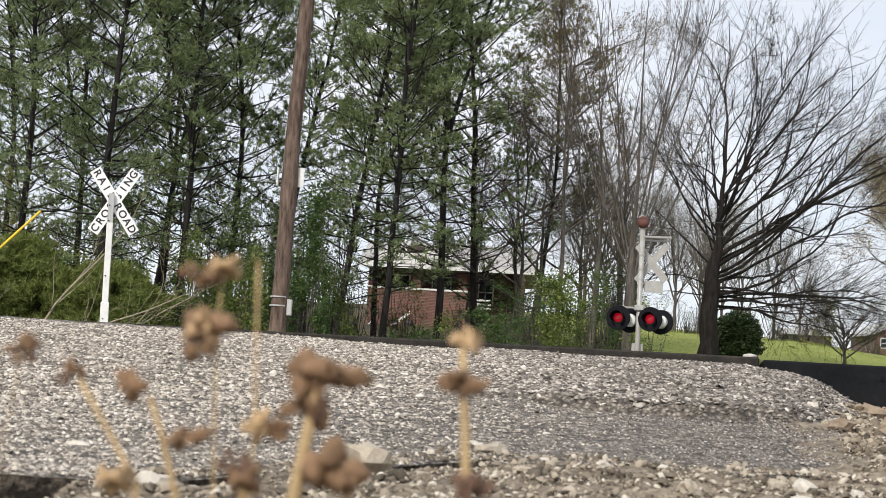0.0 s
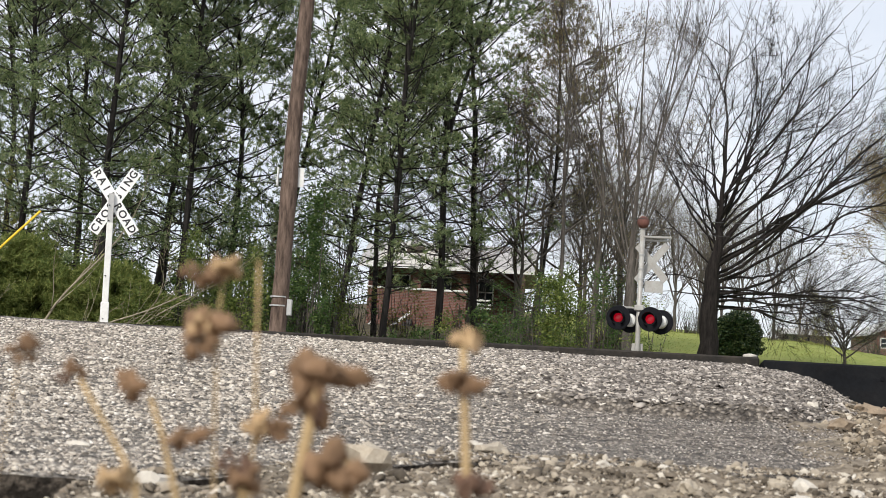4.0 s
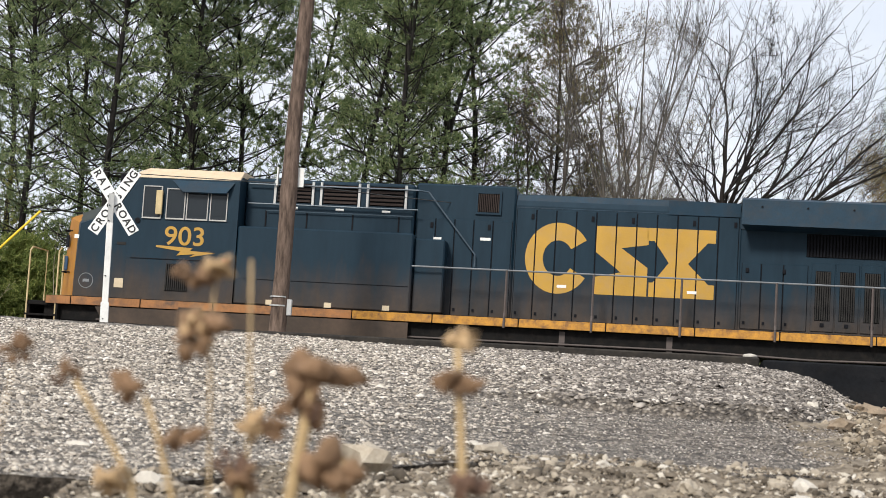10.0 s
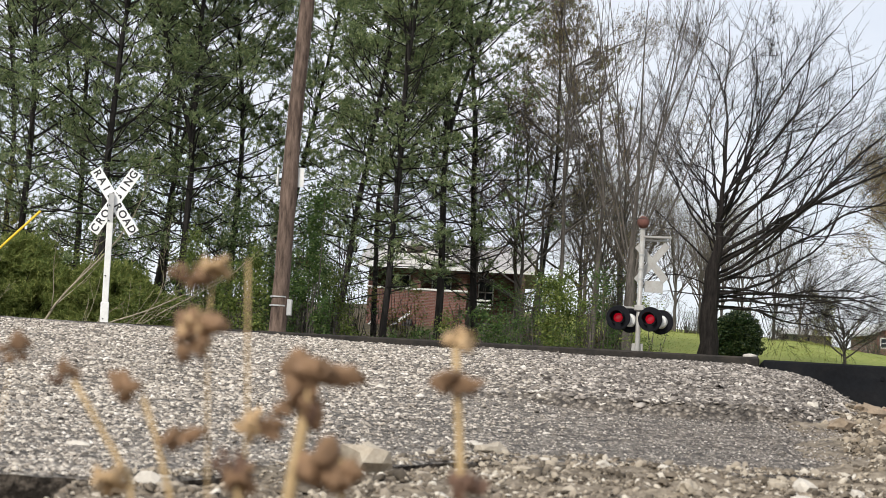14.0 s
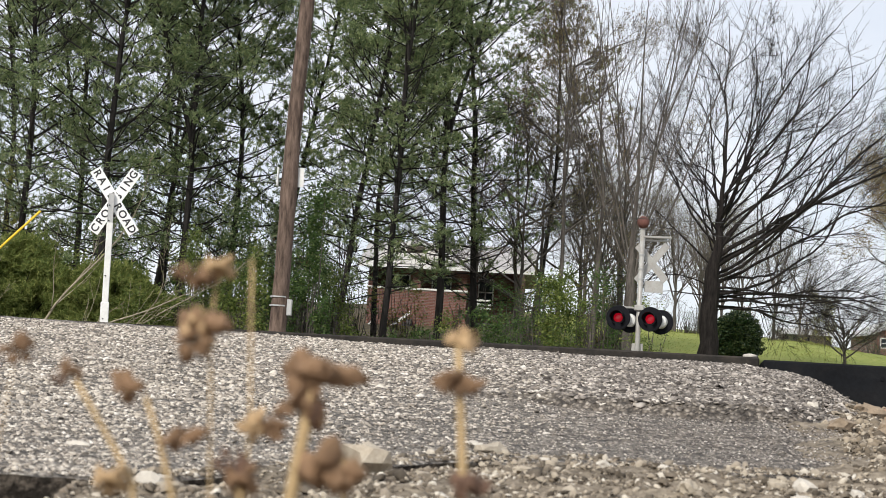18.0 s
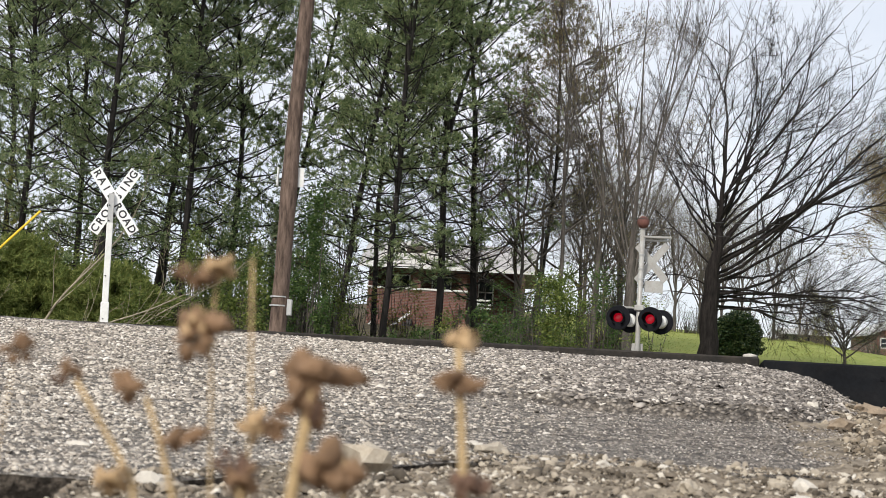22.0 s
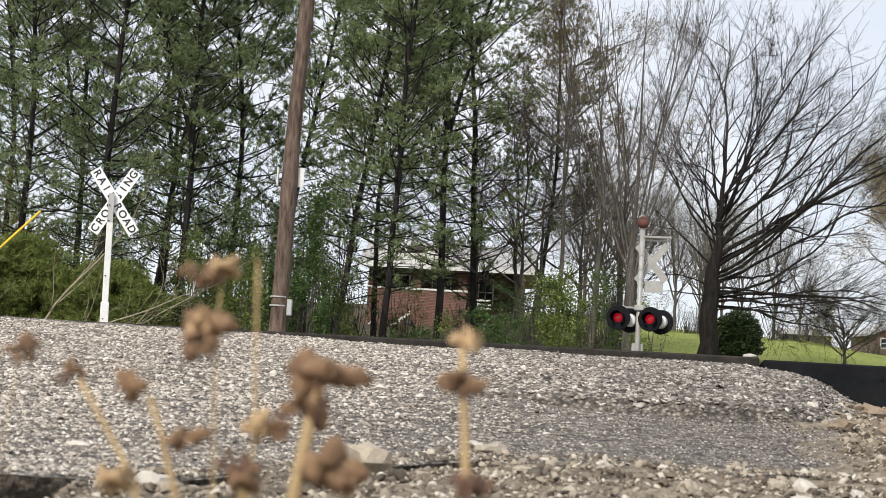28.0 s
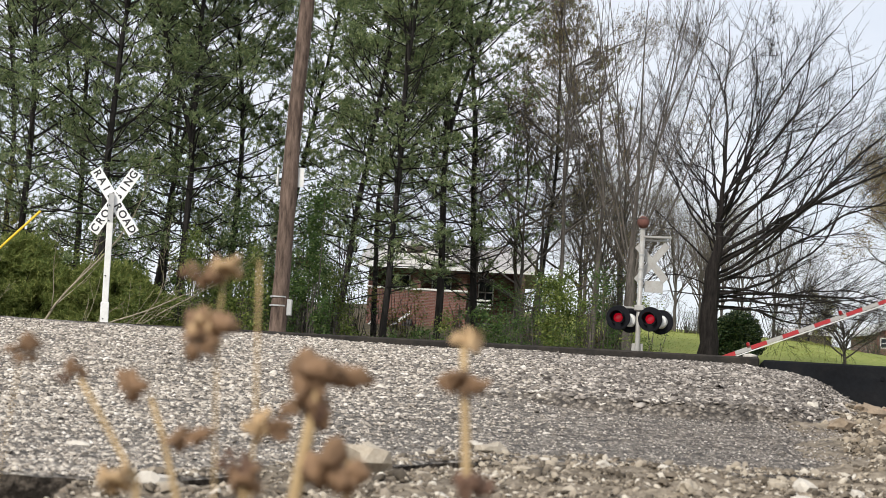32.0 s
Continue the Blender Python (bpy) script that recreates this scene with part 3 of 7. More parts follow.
def land(x, y):
    """Height of the ground sheet anywhere."""
    n = x * ST + y * CT
    inside = np.minimum(y - road_near_edge(x), road_right_edge(y) - x)
    near = apron(x, y) - 0.002 - 0.060 * smooth01(0.03, 0.30, inside)
    near = near - 0.15 * smooth01(-0.42, -0.50, x) * smooth01(0.05, 0.0, inside)      # washed-out hollow below the broken rim
    flat = -0.24
    hill = -0.30 + 0.118 * (n - 45) + 0.25 * wobble(x, y, 0.09)
    az = x / np.maximum(y, 1.0)
    hill = np.where(n > 92, -0.30 + 0.118 * 47 + 0.066 * (np.minimum(n, 300) - 92) + 0.25 * wobble(x, y, 0.09), hill)
    hill = hill * np.interp(az, [0.10, 0.125, 0.16, 0.187, 0.215, 0.235, 0.257, 0.32], [1.0, 0.93, 0.90, 0.875, 0.87, 0.82, 0.76, 0.70])
    far = np.where(n > 45, np.maximum(hill, flat - 0.1), flat)
    z = np.where(n < 8.5, near, np.where(n < 9.5, near + (flat - near) * (n - 8.5), far))
    return z + (0.010 * wobble(x, y, 9.0) + 0.007 * wobble(x, y, 31.0, 2.0) + 0.005 * wobble(x, y, 57.0, 5.0)) * (n < 9)


def axis_lines(lo, hi, step, far_lo, far_hi):
    inner = np.arange(lo, hi + step / 2, step)
    out, s, v = [], step * 1.6, hi
    while v < far_hi:
        s = min(s * 1.22, 120.0)
        v += s
        out.append(v)
    pre, s, v = [], step * 1.6, lo
    while v > far_lo:
        s = min(s * 1.22, 120.0)
        v -= s
        pre.append(v)
    return np.array(pre[::-1] + list(inner) + out)


def sheet(xs, ys, fz):
    X, Y = np.meshgrid(xs, ys)
    Z = fz(X, Y)
    v = np.stack([X, Y, Z], -1).reshape(-1, 3)
    nx, ny = len(xs), len(ys)
    i = np.arange(nx * ny).reshape(ny, nx)
    f = np.stack([i[:-1, :-1], i[:-1, 1:], i[1:, 1:], i[1:, :-1]], -1).reshape(-1, 4)
    return v, f


gv, gf = sheet(axis_lines(-3.0, 3.4, 0.05, -1500, 1500), np.concatenate([axis_lines(1.4, 9.2, 0.05, -1500, 9.3), np.arange(9.6, 40, 1.5), np.arange(40, 130, 2.0), np.array([140, 160, 190, 240, 320, 450, 700, 1100, 1800])]), land)
ground = np_part("ground", gv, gf, M_GROUND, smooth=True)
tagged(ground, "ground of pale dirt, ballast and spring grass", "ground", kind="structure")


# ---------------------------------------------------------------- road apron of old asphalt
def lip_line(x):
    return 4.72 - 0.32 * (x - 0.6) + 0.05 * np.sin(x * 7)


def road_top(x, y):
    lift = 0.040 * smooth01(-0.02, 0.03, y - lip_line(x)) * smooth01(-0.1, 0.5, x) * smooth01(0.0, 0.22, road_right_edge(y) - x)
    return apron(x, y) + lift + 0.004 * wobble(x, y, 6.0) + 0.003 * wobble(x, y, 23.0, 1.0) + 0.0025 * wobble(x, y, 61.0, 4.0)


def build_road():
    nu, nv = 230, 260
    u, w = np.linspace(0, 1, nu), np.linspace(0, 1, nv)
    U, Wv = np.meshgrid(u, w)
    # wide to the left; the right edge follows the broken rim
    U = np.where(U < 0.06, U * 0.9 / 0.06, 0.9 + (U - 0.06) / 0.94 * 5.6) / 6.5
    u0 = 8.2
    far = lambda x: (NEAR_N - 0.012 - x * ST) / CT
    U = np.where(U * 6.5 < 0.9, U * 6.5 / 0.9 * (4.9 / 10.2), 4.9 / 10.2 + (U * 6.5 - 0.9) / 5.6 * (5.3 / 10.2))
    X = -u0 + U * 9.9
    for _ in range(3):
        Y = road_near_edge(X) + Wv * (far(X) - road_near_edge(X))
        X = -u0 + U * (road_right_edge(Y) + u0)
    Y = road_near_edge(X) + Wv * (far(X) - road_near_edge(X))
    Z = road_top(X, Y)
    # rounded rims
    rim = np.minimum(smooth01(0, 0.03, U), smooth01(0, 0.02, 1 - U))
    Z = Z - 0.018 * (1 - rim) - 0.004 * (1 - smooth01(0, 0.006, Wv))
    v = np.stack([X, Y, Z], -1).reshape(-1, 3)
    i = np.arange(nu * nv).reshape(nv, nu)
    f = [np.stack([i[:-1, :-1], i[:-1, 1:], i[1:, 1:], i[1:, :-1]], -1).reshape(-1, 4)]
    loop = np.concatenate([i[0, :], i[1:, -1], i[-1, -2::-1], i[-2:0:-1, 0]])
    low = v[loop].copy()
    low[:, 2] -= 0.17
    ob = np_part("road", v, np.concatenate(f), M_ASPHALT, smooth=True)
    # ragged dark side of the slab
    nl = len(loop)
    rows = 6
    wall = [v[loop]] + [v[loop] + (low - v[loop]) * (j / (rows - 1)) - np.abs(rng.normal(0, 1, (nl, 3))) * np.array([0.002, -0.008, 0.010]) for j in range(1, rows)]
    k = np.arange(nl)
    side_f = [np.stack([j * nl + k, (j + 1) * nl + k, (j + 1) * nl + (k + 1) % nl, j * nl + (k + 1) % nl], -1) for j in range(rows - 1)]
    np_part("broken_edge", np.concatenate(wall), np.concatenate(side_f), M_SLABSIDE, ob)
    return tagged(ob, "worn grey asphalt road apron with coarse exposed stones", "road", kind="structure")


road = build_road()

ICO_V = np.array([(0, 0, 1), (0.894, 0, 0.447), (0.276, 0.851, 0.447), (-0.724, 0.526, 0.447), (-0.724, -0.526, 0.447), (0.276, -0.851, 0.447),
                  (0.724, 0.526, -0.447), (-0.276, 0.851, -0.447), (-0.894, 0, -0.447), (-0.276, -0.851, -0.447), (0.724, -0.526, -0.447)])
ICO_F = np.array([(0, 1, 2), (0, 2, 3), (0, 3, 4), (0, 4, 5), (0, 5, 1), (1, 6, 2), (2, 7, 3), (3, 8, 4), (4, 9, 5), (5, 10, 1), (6, 7, 2), (7, 8, 3), (8, 9, 4), (9, 10, 5), (10, 6, 1)])


def gravel(name, pts, size, material, parent, sink=0.35, flat=(0.35, 0.7)):
    """Many small angular stones joined as one mesh; pts (n, 3), size (n,)."""
    n = len(pts)
    jit = rng.uniform(0.58, 1.38, (n, 11, 1))
    v = ICO_V[None] * jit
    sc = np.stack([rng.uniform(0.75, 1.35, n), rng.uniform(0.7, 1.1, n), rng.uniform(*flat, n)], -1) * size[:, None]
    v = v * sc[:, None, :]
    a = rng.uniform(0, 2 * np.pi, n)
    tx, ty = rng.normal(0, 0.22, n), rng.normal(0, 0.22, n)
    x, y, z = v[..., 0], v[..., 1], v[..., 2]
    z = z + tx[:, None] * x + ty[:, None] * y
    xr = x * np.cos(a)[:, None] - y * np.sin(a)[:, None]
    yr = x * np.sin(a)[:, None] + y * np.cos(a)[:, None]
    v = np.stack([xr, yr, z + (sc[:, 2] * (1 - 2 * sink))[:, None]], -1) + pts[:, None, :]
    f = (ICO_F[None] + (np.arange(n) * 11)[:, None, None]).reshape(-1, 3)
    ob = np_part(name, v.reshape(-1, 3), f, material, parent)
    ob["kind"] = "stuff"
    return ob


def scatter_road(n, near_bias):
    x = rng.uniform(-3.0, 2.1, n * 4)
    t = rng.uniform(0, 1, n * 4)
    y = 2.1 + 6.2 * t ** near_bias
    ok = (x < road_right_edge(y) - 0.01) & (y > road_near_edge(x) + 0.005) & (y < (NEAR_N - 0.03 - x * ST) / CT) & (np.abs(x) < 0.275 * y + 0.25)
    x, y = x[ok][:n], y[ok][:n]
    return x, y


x_, y_ = scatter_road(70000, 1.5)
smooth_zone = (x_ > -0.15 + rng.normal(0, 0.25, len(x_))) & (y_ < lip_line(x_))
size_ = rng.uniform(0.0032, 0.0082, len(x_)) * np.where(rng.uniform(0, 1, len(x_)) < 0.06, 1.6, 1.0)
size_ = np.where(smooth_zone, size_ * 0.55, size_) * np.where((x_ > 0.2) & ~smooth_zone, 1.12, 1.0)
size_ = size_ * (0.58 + 0.42 * smooth01(2.4, 5.2, y_))
pale = x_ + rng.normal(0, 0.3, len(x_)) < 0.25
for sel, mt in ((pale, M_STONES), (~pale, M_STONES_D)):
    gravel("exposed_stones", np.stack([x_, y_, road_top(x_, y_)], -1)[sel], size_[sel], mt, road, 0.42, (0.35, 0.68))

# loose pebbles and crumbs along the broken rim and the dirt
x_ = np.concatenate([rng.uniform(-1.6, 3.2, 50000), rng.uniform(-0.9, 1.1, 13000), rng.uniform(0.8, 2.3, 14000)])
y_ = np.concatenate([1.7 + 6.5 * rng.uniform(0, 1, 50000) ** 1.4, rng.uniform(2.0, 3.3, 13000), rng.uniform(3.0, 7.6, 14000)])
edge_d = np.where(x_ < road_right_edge(y_), road_near_edge(x_) - y_, x_ - road_right_edge(y_))
keep = ((x_ > -0.45) | (edge_d > 0.55)) & (edge_d > -0.16) & (edge_d < 0.9 * rng.uniform(0.1, 1.0, len(x_)) + 0.3) & (np.abs(x_) < 0.275 * y_ + 0.25)
x_, y_, edge_d = x_[keep], y_[keep], edge_d[keep]
base_ = np.where(edge_d < 0, road_top(x_, y_), land(x_, y_))
size_ = 0.0018 + 0.0017 * np.minimum(rng.exponential(1.0, len(x_)), 6.0)
gravel("loose_pebbles", np.stack([x_, y_, base_], -1), size_, M_PEBBLE, ground, 0.25, (0.45, 0.85))

# crumbled tan clods along the right rim and in the dirt before the slab
y_ = np.concatenate([rng.uniform(3.0, 7.8, 6500), rng.uniform(2.2, 3.15, 5000)])
x_ = np.concatenate([road_right_edge(y_[:6500]) + rng.normal(0.12, 0.16, 6500), rng.uniform(-0.40, 0.95, 5000)])
edge_d = np.where(x_ < road_right_edge(y_), road_near_edge(x_) - y_, x_ - road_right_edge(y_))
keep = (edge_d > -0.12) & (np.abs(x_) < 0.275 * y_ + 0.25)
x_, y_ = x_[keep], y_[keep]
base_ = np.maximum(land(x_, y_), np.where(edge_d[keep] < 0, road_top(x_, y_), -1.0))
size_ = (0.0035 + 0.0032 * np.minimum(rng.exponential(1.0, len(x_)), 4.5)) * (0.36 + 0.64 * smooth01(2.6, 4.6, y_))
gravel("dirt_clods", np.stack([x_, y_, base_], -1), size_, M_CLOD, ground, 0.40, (0.5, 0.95))


# ---------------------------------------------------------------- tracks
def rail(x0, x1, n_off, name="rail"):
    bm = bm_new()
    prof = [(-0.07, -0.17), (0.07, -0.17), (0.07, -0.155), (0.012, -0.13), (0.012, -0.045), (0.037, -0.03), (0.037, -0.004), (0.028, 0.0),
            (-0.028, 0.0), (-0.037, -0.004), (-0.037, -0.03), (-0.012, -0.045), (-0.012, -0.13), (-0.07, -0.155)]
    prism(bm, prof, x0, x1, 'x')
    bmesh.ops.translate(bm, verts=bm.verts, vec=(0, n_off, 0))
    ob = part(name, bm, M_STEEL)
    ob.matrix_basis = TRACK
    return tagged(ob, "rusty steel rail with a worn bright head", "rail", "rails", kind="structure")


for off in (FAR_N - 0.7525, FAR_N + 0.7525):
    rail(-120, 320, off)
for off in (NEAR_N + 0.62, NEAR_N + 0.62 + 1.505):
    rail(-60, 60, off)


def sleepers():
    proto = None
    for k in range(120):
        m = TRACK @ pose(-28 + k * 0.5, FAR_N + rng.uniform(-0.04, 0.04), 0, 0, 0, rng.uniform(-1, 1))
        if proto is None:
            bm = box(bm_new(), -0.11, 0.11, -1.3, 1.3, -0.36, -0.172, 0.01)
            proto = part("sleeper", bm, M_SLEEPER)
            proto.matrix_basis = m
            tagged(proto, "weathered dark wooden railway sleeper", "sleeper", "sleepers under the rails", kind="structure")
        else:
            ob = proto.copy()
            scene.collection.objects.link(ob)
            ob.matrix_basis = m


sleepers()


def crossing_panels():
    spans = [(-9.0, -4.9, M_PANEL_B), (-4.89, -0.92, M_PANEL_B), (-0.91, 1.535, M_PANEL_B), (1.550, 6.5, M_PANEL)]
    x_shift = 8.35 * ST
    for k, (a, b, mt) in enumerate(spans):
        t = thing("crossing_panel", TRACK, "long black crossing panel, dusty and worn, beside the road", "crossing panel", "panels along the near rail", kind="structure")
        bm = box(bm_new(), a - x_shift, b - x_shift, NEAR_N, NEAR_N + 0.55, -0.235, 0.014 - (0.010 if k == 3 else 0.0), 0.008)
        part("panel", bm, mt, t)
        bm = bm_new()
        xx = a - x_shift + 0.55
        while xx < b - x_shift:
            lathe(bm, [(0.011, -0.003), (0.011, 0.003)], 10, Matrix.Translation((xx, NEAR_N - 0.002, -0.055)) @ pose(0, 0, 0, 90, 0, 0))
            xx += 0.9
        part("lag_hole", bm, M_BLACK, t, "dark lag-screw heads")
    # worn cap over the joint
    t = thing("joint_cap", TRACK @ Matrix.Translation((1.49 - x_shift, NEAR_N + 0.06, 0.014)), "pale chipped cap on the panel joint", "cap")
    bm = lump(bm_new(), (0.036, 0.03, 0.013), 3.0, 0.3, 2)
    bmesh.ops.translate(bm, verts=bm.verts, vec=(0, 0, 0.006))
    part("cap", bm, M_CAP, t, smooth=True)


crossing_panels()


# ---------------------------------------------------------------- trees
class Twigs:
    """Collects tapered limbs as one array mesh."""

    def __init__(self):
        self.v, self.f, self.n = [], [], 0

    def limb(self, pts, rad, sides):
        pts, rad = np.asarray(pts, float), np.asarray(rad, float)
        d = np.gradient(pts, axis=0)
        d /= np.linalg.norm(d, axis=1, keepdims=True) + 1e-9
        ref = np.where(np.abs(d[:, 2:3]) > 0.9, np.array([[1.0, 0, 0]]), np.array([[0, 0, 1.0]]))
        u = np.cross(d, ref)
        u /= np.linalg.norm(u, axis=1, keepdims=True) + 1e-9
        w = np.cross(d, u)
        a = np.arange(sides) * 2 * np.pi / sides
        ring = pts[:, None, :] + (u[:, None, :] * np.cos(a)[None, :, None] + w[:, None, :] * np.sin(a)[None, :, None]) * rad[:, None, None]
        self.v.append(ring.reshape(-1, 3))
        i = self.n + np.arange(len(pts) * sides).reshape(len(pts), sides)
        j = np.roll(i, -1, axis=1)
        self.f.append(np.stack([i[:-1], j[:-1], j[1:], i[1:]], -1).reshape(-1, 4))
        self.n += len(pts) * sides

    def mesh(self, name, material, parent):
        return np_part(name, np.concatenate(self.v), np.concatenate(self.f), material, parent, smooth=True)


def unit(v):
    return v / (np.linalg.norm(v) + 1e-9)


def wander(g, p, d, length, segs, bend, lift):
    pts = [np.array(p, float)]
    d = unit(np.array(d, float))
    for _ in range(segs):
        d = unit(d + g.normal(0, bend, 3) + np.array([0, 0, lift]))
        pts.append(pts[-1] + d * length / segs)
    return np.array(pts), d


def along(pts, t):
    k = t * (len(pts) - 1)
    i = min(int(k), len(pts) - 2)
    return pts[i] + (pts[i + 1] - pts[i]) * (k - i), unit(pts[i + 1] - pts[i])


def side_dir(g, d, spread, up=0.0):
    r = g.normal(0, 1, 3)
    r -= d * (r @ d)
    return unit(d * math.cos(spread) + unit(r) * math.sin(spread) + np.array([0, 0, up]))


def blades(g, centres, dirs, count, length, width, cone):
    """Thin pointed triangles that fan out from each centre."""
    n = len(centres) * count
    c = np.repeat(centres, count, axis=0) + g.normal(0, 0.03, (n, 3))
    d = np.repeat(dirs, count, axis=0) + g.normal(0, cone, (n, 3))
    d /= np.linalg.norm(d, axis=1, keepdims=True)
    s = np.cross(d, g.normal(0, 1, (n, 3)))
    s /= np.linalg.norm(s, axis=1, keepdims=True) + 1e-9
    ln = length * g.uniform(0.65, 1.25, (n, 1))
    a, b, t = c - s * width, c + s * width, c + d * ln
    return np.stack([a, b, t], 1).reshape(-1, 3)


def leaves(g, centres, size, up=0.3):
    """Small folded diamond leaves."""
    n = len(centres)
    d = g.normal(0, 1, (n, 3))
    d[:, 2] = d[:, 2] * 0.6 + up
    d /= np.linalg.norm(d, axis=1, keepdims=True)
    s = np.cross(d, g.normal(0, 1, (n, 3)))
    s /= np.linalg.norm(s, axis=1, keepdims=True) + 1e-9
    ln = size * g.uniform(0.6, 1.4, (n, 1))
    return np.stack([centres - d * ln, centres + s * ln * 0.5, centres + d * ln, centres - s * ln * 0.5], 1).reshape(-1, 3)


def tri_part(name, v, material, parent):
    return np_part(name, v, np.arange(len(v)).reshape(-1, 3), material, parent)


def quad_part(name, v, material, parent):
    return np_part(name, v, np.arange(len(v)).reshape(-1, 4), material, parent)


def pine(seed, height, crown_from, reach, dense, m, label, needle=None, fork=False, bushy=1.0):
    g = np.random.default_rng(seed)
    tw = Twigs()
    trunk, _ = wander(g, (0, 0, -0.3), (g.normal(0, 0.03), g.normal(0, 0.03), 1), height + 0.3, 14, 0.035, 0.05)
    r0 = 0.0066 * height + 0.012
    tw.limb(trunk, np.linspace(r0, 0.03, 15), 9)
    stems = [(trunk, 0.0)]
    if fork:
        p, d = along(trunk, 0.42)
        f2, _ = wander(g, p, d + np.array([0.35, 0.1, 0]), height * 0.5, 9, 0.05, 0.12)
        tw.limb(f2, np.linspace(r0 * 0.6, 0.03, 10), 7)
        stems.append((f2, 0.42))
    cs, ds = [], []
    h = crown_from
    while h < 0.985:
        rel = (h - crown_from) / (1 - crown_from)
        az0 = g.uniform(0, 2 * np.pi)
        nb = int(g.integers(3, 6))
        for j in range(nb):
            st, f0 = stems[g.integers(0, len(stems))]
            tt = h if f0 == 0 else (h - f0) / (1 - f0)
            if tt < 0.05 or tt > 0.99:
                st, tt = trunk, h
            p, d = along(st, tt)
            az = az0 + 2 * np.pi * j / nb + g.normal(0, 0.25)
            ln = reach * (0.45 + 0.75 * math.sin(math.pi * min(1.0, 0.18 + rel * 0.86))) * g.uniform(0.5, 1.2)
            el = radians(g.uniform(-6, 20) + 40 * rel)
            bd = np.array([math.cos(az) * math.cos(el), math.sin(az) * math.cos(el), math.sin(el)])
            limb, _ = wander(g, p, bd, ln, 6, 0.10, 0.06)
            rb = 0.0085 * ln + 0.006
            tw.limb(limb, np.linspace(rb, 0.009, 7), 4)
            bare = g.uniform() < (0.45 if rel < 0.2 else 0.22 if rel < 0.42 else 0.05)
            for _ in range(int(2 + ln * 2.2)):
                t = g.uniform(0.30, 1.0) ** 0.7
                q, qd = along(limb, t)
                sd = side_dir(g, qd, radians(g.uniform(25, 60)), 0.22)
                sl = ln * g.uniform(0.14, 0.32) * (1.2 - 0.5 * t) + 0.15
                sub, _ = wander(g, q, sd, sl, 2, 0.12, 0.14)
                tw.limb(sub, np.linspace(0.010, 0.005, 3), 3)
                if bare and g.uniform() < 0.8:
                    continue
                # a flat cloud of needle tufts round the shoot's end
                tip, td = along(sub, 0.97)
                for _ in range(max(2, int(g.poisson(dense * (5.8 + 3.0 * rel))))):
                    puff = g.normal(0, 1, 3) * np.array([0.18, 0.18, 0.085])
                    cs.append(tip + puff)
                    ds.append(unit(puff * 2.0 + np.array([0, 0, 0.30])))
        h += g.uniform(0.017, 0.038) * (1.2 - 0.35 * h) / bushy
    t = thing("pine_tree", m, label, "tree", "pine trees in the grove")
    tw.mesh("trunk", M_PINE_BARK, t)
    v = blades(g, np.array(cs), np.array(ds), 11, 0.18, 0.0175, 0.9)
    tri_part("crown", v, needle or M_NEEDLE, t)
    return t


def grow(g, tw, p, d, length, r, level, spec, ends):
    """Recursive bare branching. spec rows per level: (segments, bend, lift, children, spread, ratio, sides)."""
    segs, bend, lift, kids, spread, ratio, sides = spec[level]
    pts, dd = wander(g, p, d, length, segs, bend, lift)
    tip = max(0.0042, r * (0.32 if level < len(spec) - 1 else 0.5))
    tw.limb(pts, np.linspace(r, tip, len(pts)), sides)
    if level == len(spec) - 1:
        ends.append(pts[-1])
        ends.append(pts[len(pts) // 2])
        return
    for _ in range(max(1, int(g.poisson(kids)))):
        t = g.uniform(0.25, 1.0)
        q, qd = along(pts, t)
        grow(g, tw, q, side_dir(g, qd, radians(g.uniform(*spread)), 0.05), length * ratio * g.uniform(0.6, 1.2) * (1.15 - 0.45 * t), max(0.0068, (r + (tip - r) * t) * 0.55), level + 1, spec, ends)
    grow(g, tw, pts[-1], dd, length * ratio * 0.8, tip, level + 1, spec, ends)


def bare_tree(seed, m, label, trunk_pts, trunk_r, limbs, spec, bark_mat, bud=None, bud_n=0, bud_size=0.035, name="bare_tree", category="tree", spread=0.10, taper=((0.0, 1.0), (1.0, 0.10))):
    """limbs: (place on the trunk 0..1, azimuth deg, elevation deg, length, radius)."""
    g = np.random.default_rng(seed)
    tw, ends = Twigs(), []
    tp = np.asarray(trunk_pts, float)
    fine = np.stack([np.interp(np.linspace(0, len(tp) - 1, 18), np.arange(len(tp)), tp[:, k]) for k in range(3)], -1)
    fine[1:] += g.normal(0, trunk_r * 0.12, fine[1:].shape)
    flare = trunk_r * np.interp(np.linspace(0, 1, 18), [k for k, _ in taper], [v for _, v in taper])
    flare[0] *= 1.35
    flare[1] *= 1.1
    tw.limb(fine, flare, 12)
    for t, az, el, ln, r, *own in limbs:
        p, d = along(fine, t)
        a, e = radians(az), radians(el)
        grow(g, tw, p, (math.cos(a) * math.cos(e), math.sin(a) * math.cos(e), math.sin(e)), ln, r, 0, own[0] if own else spec, ends)
    tr = thing(name, m, label, category)
    tw.mesh("trunk", bark_mat, tr)
    if bud is not None and bud_n:
        e = np.array(ends)
        c = e[g.integers(0, len(e), bud_n)] + g.normal(0, spread, (bud_n, 3))
        quad_part("crown", leaves(g, c, bud_size), bud, tr)
    return tr


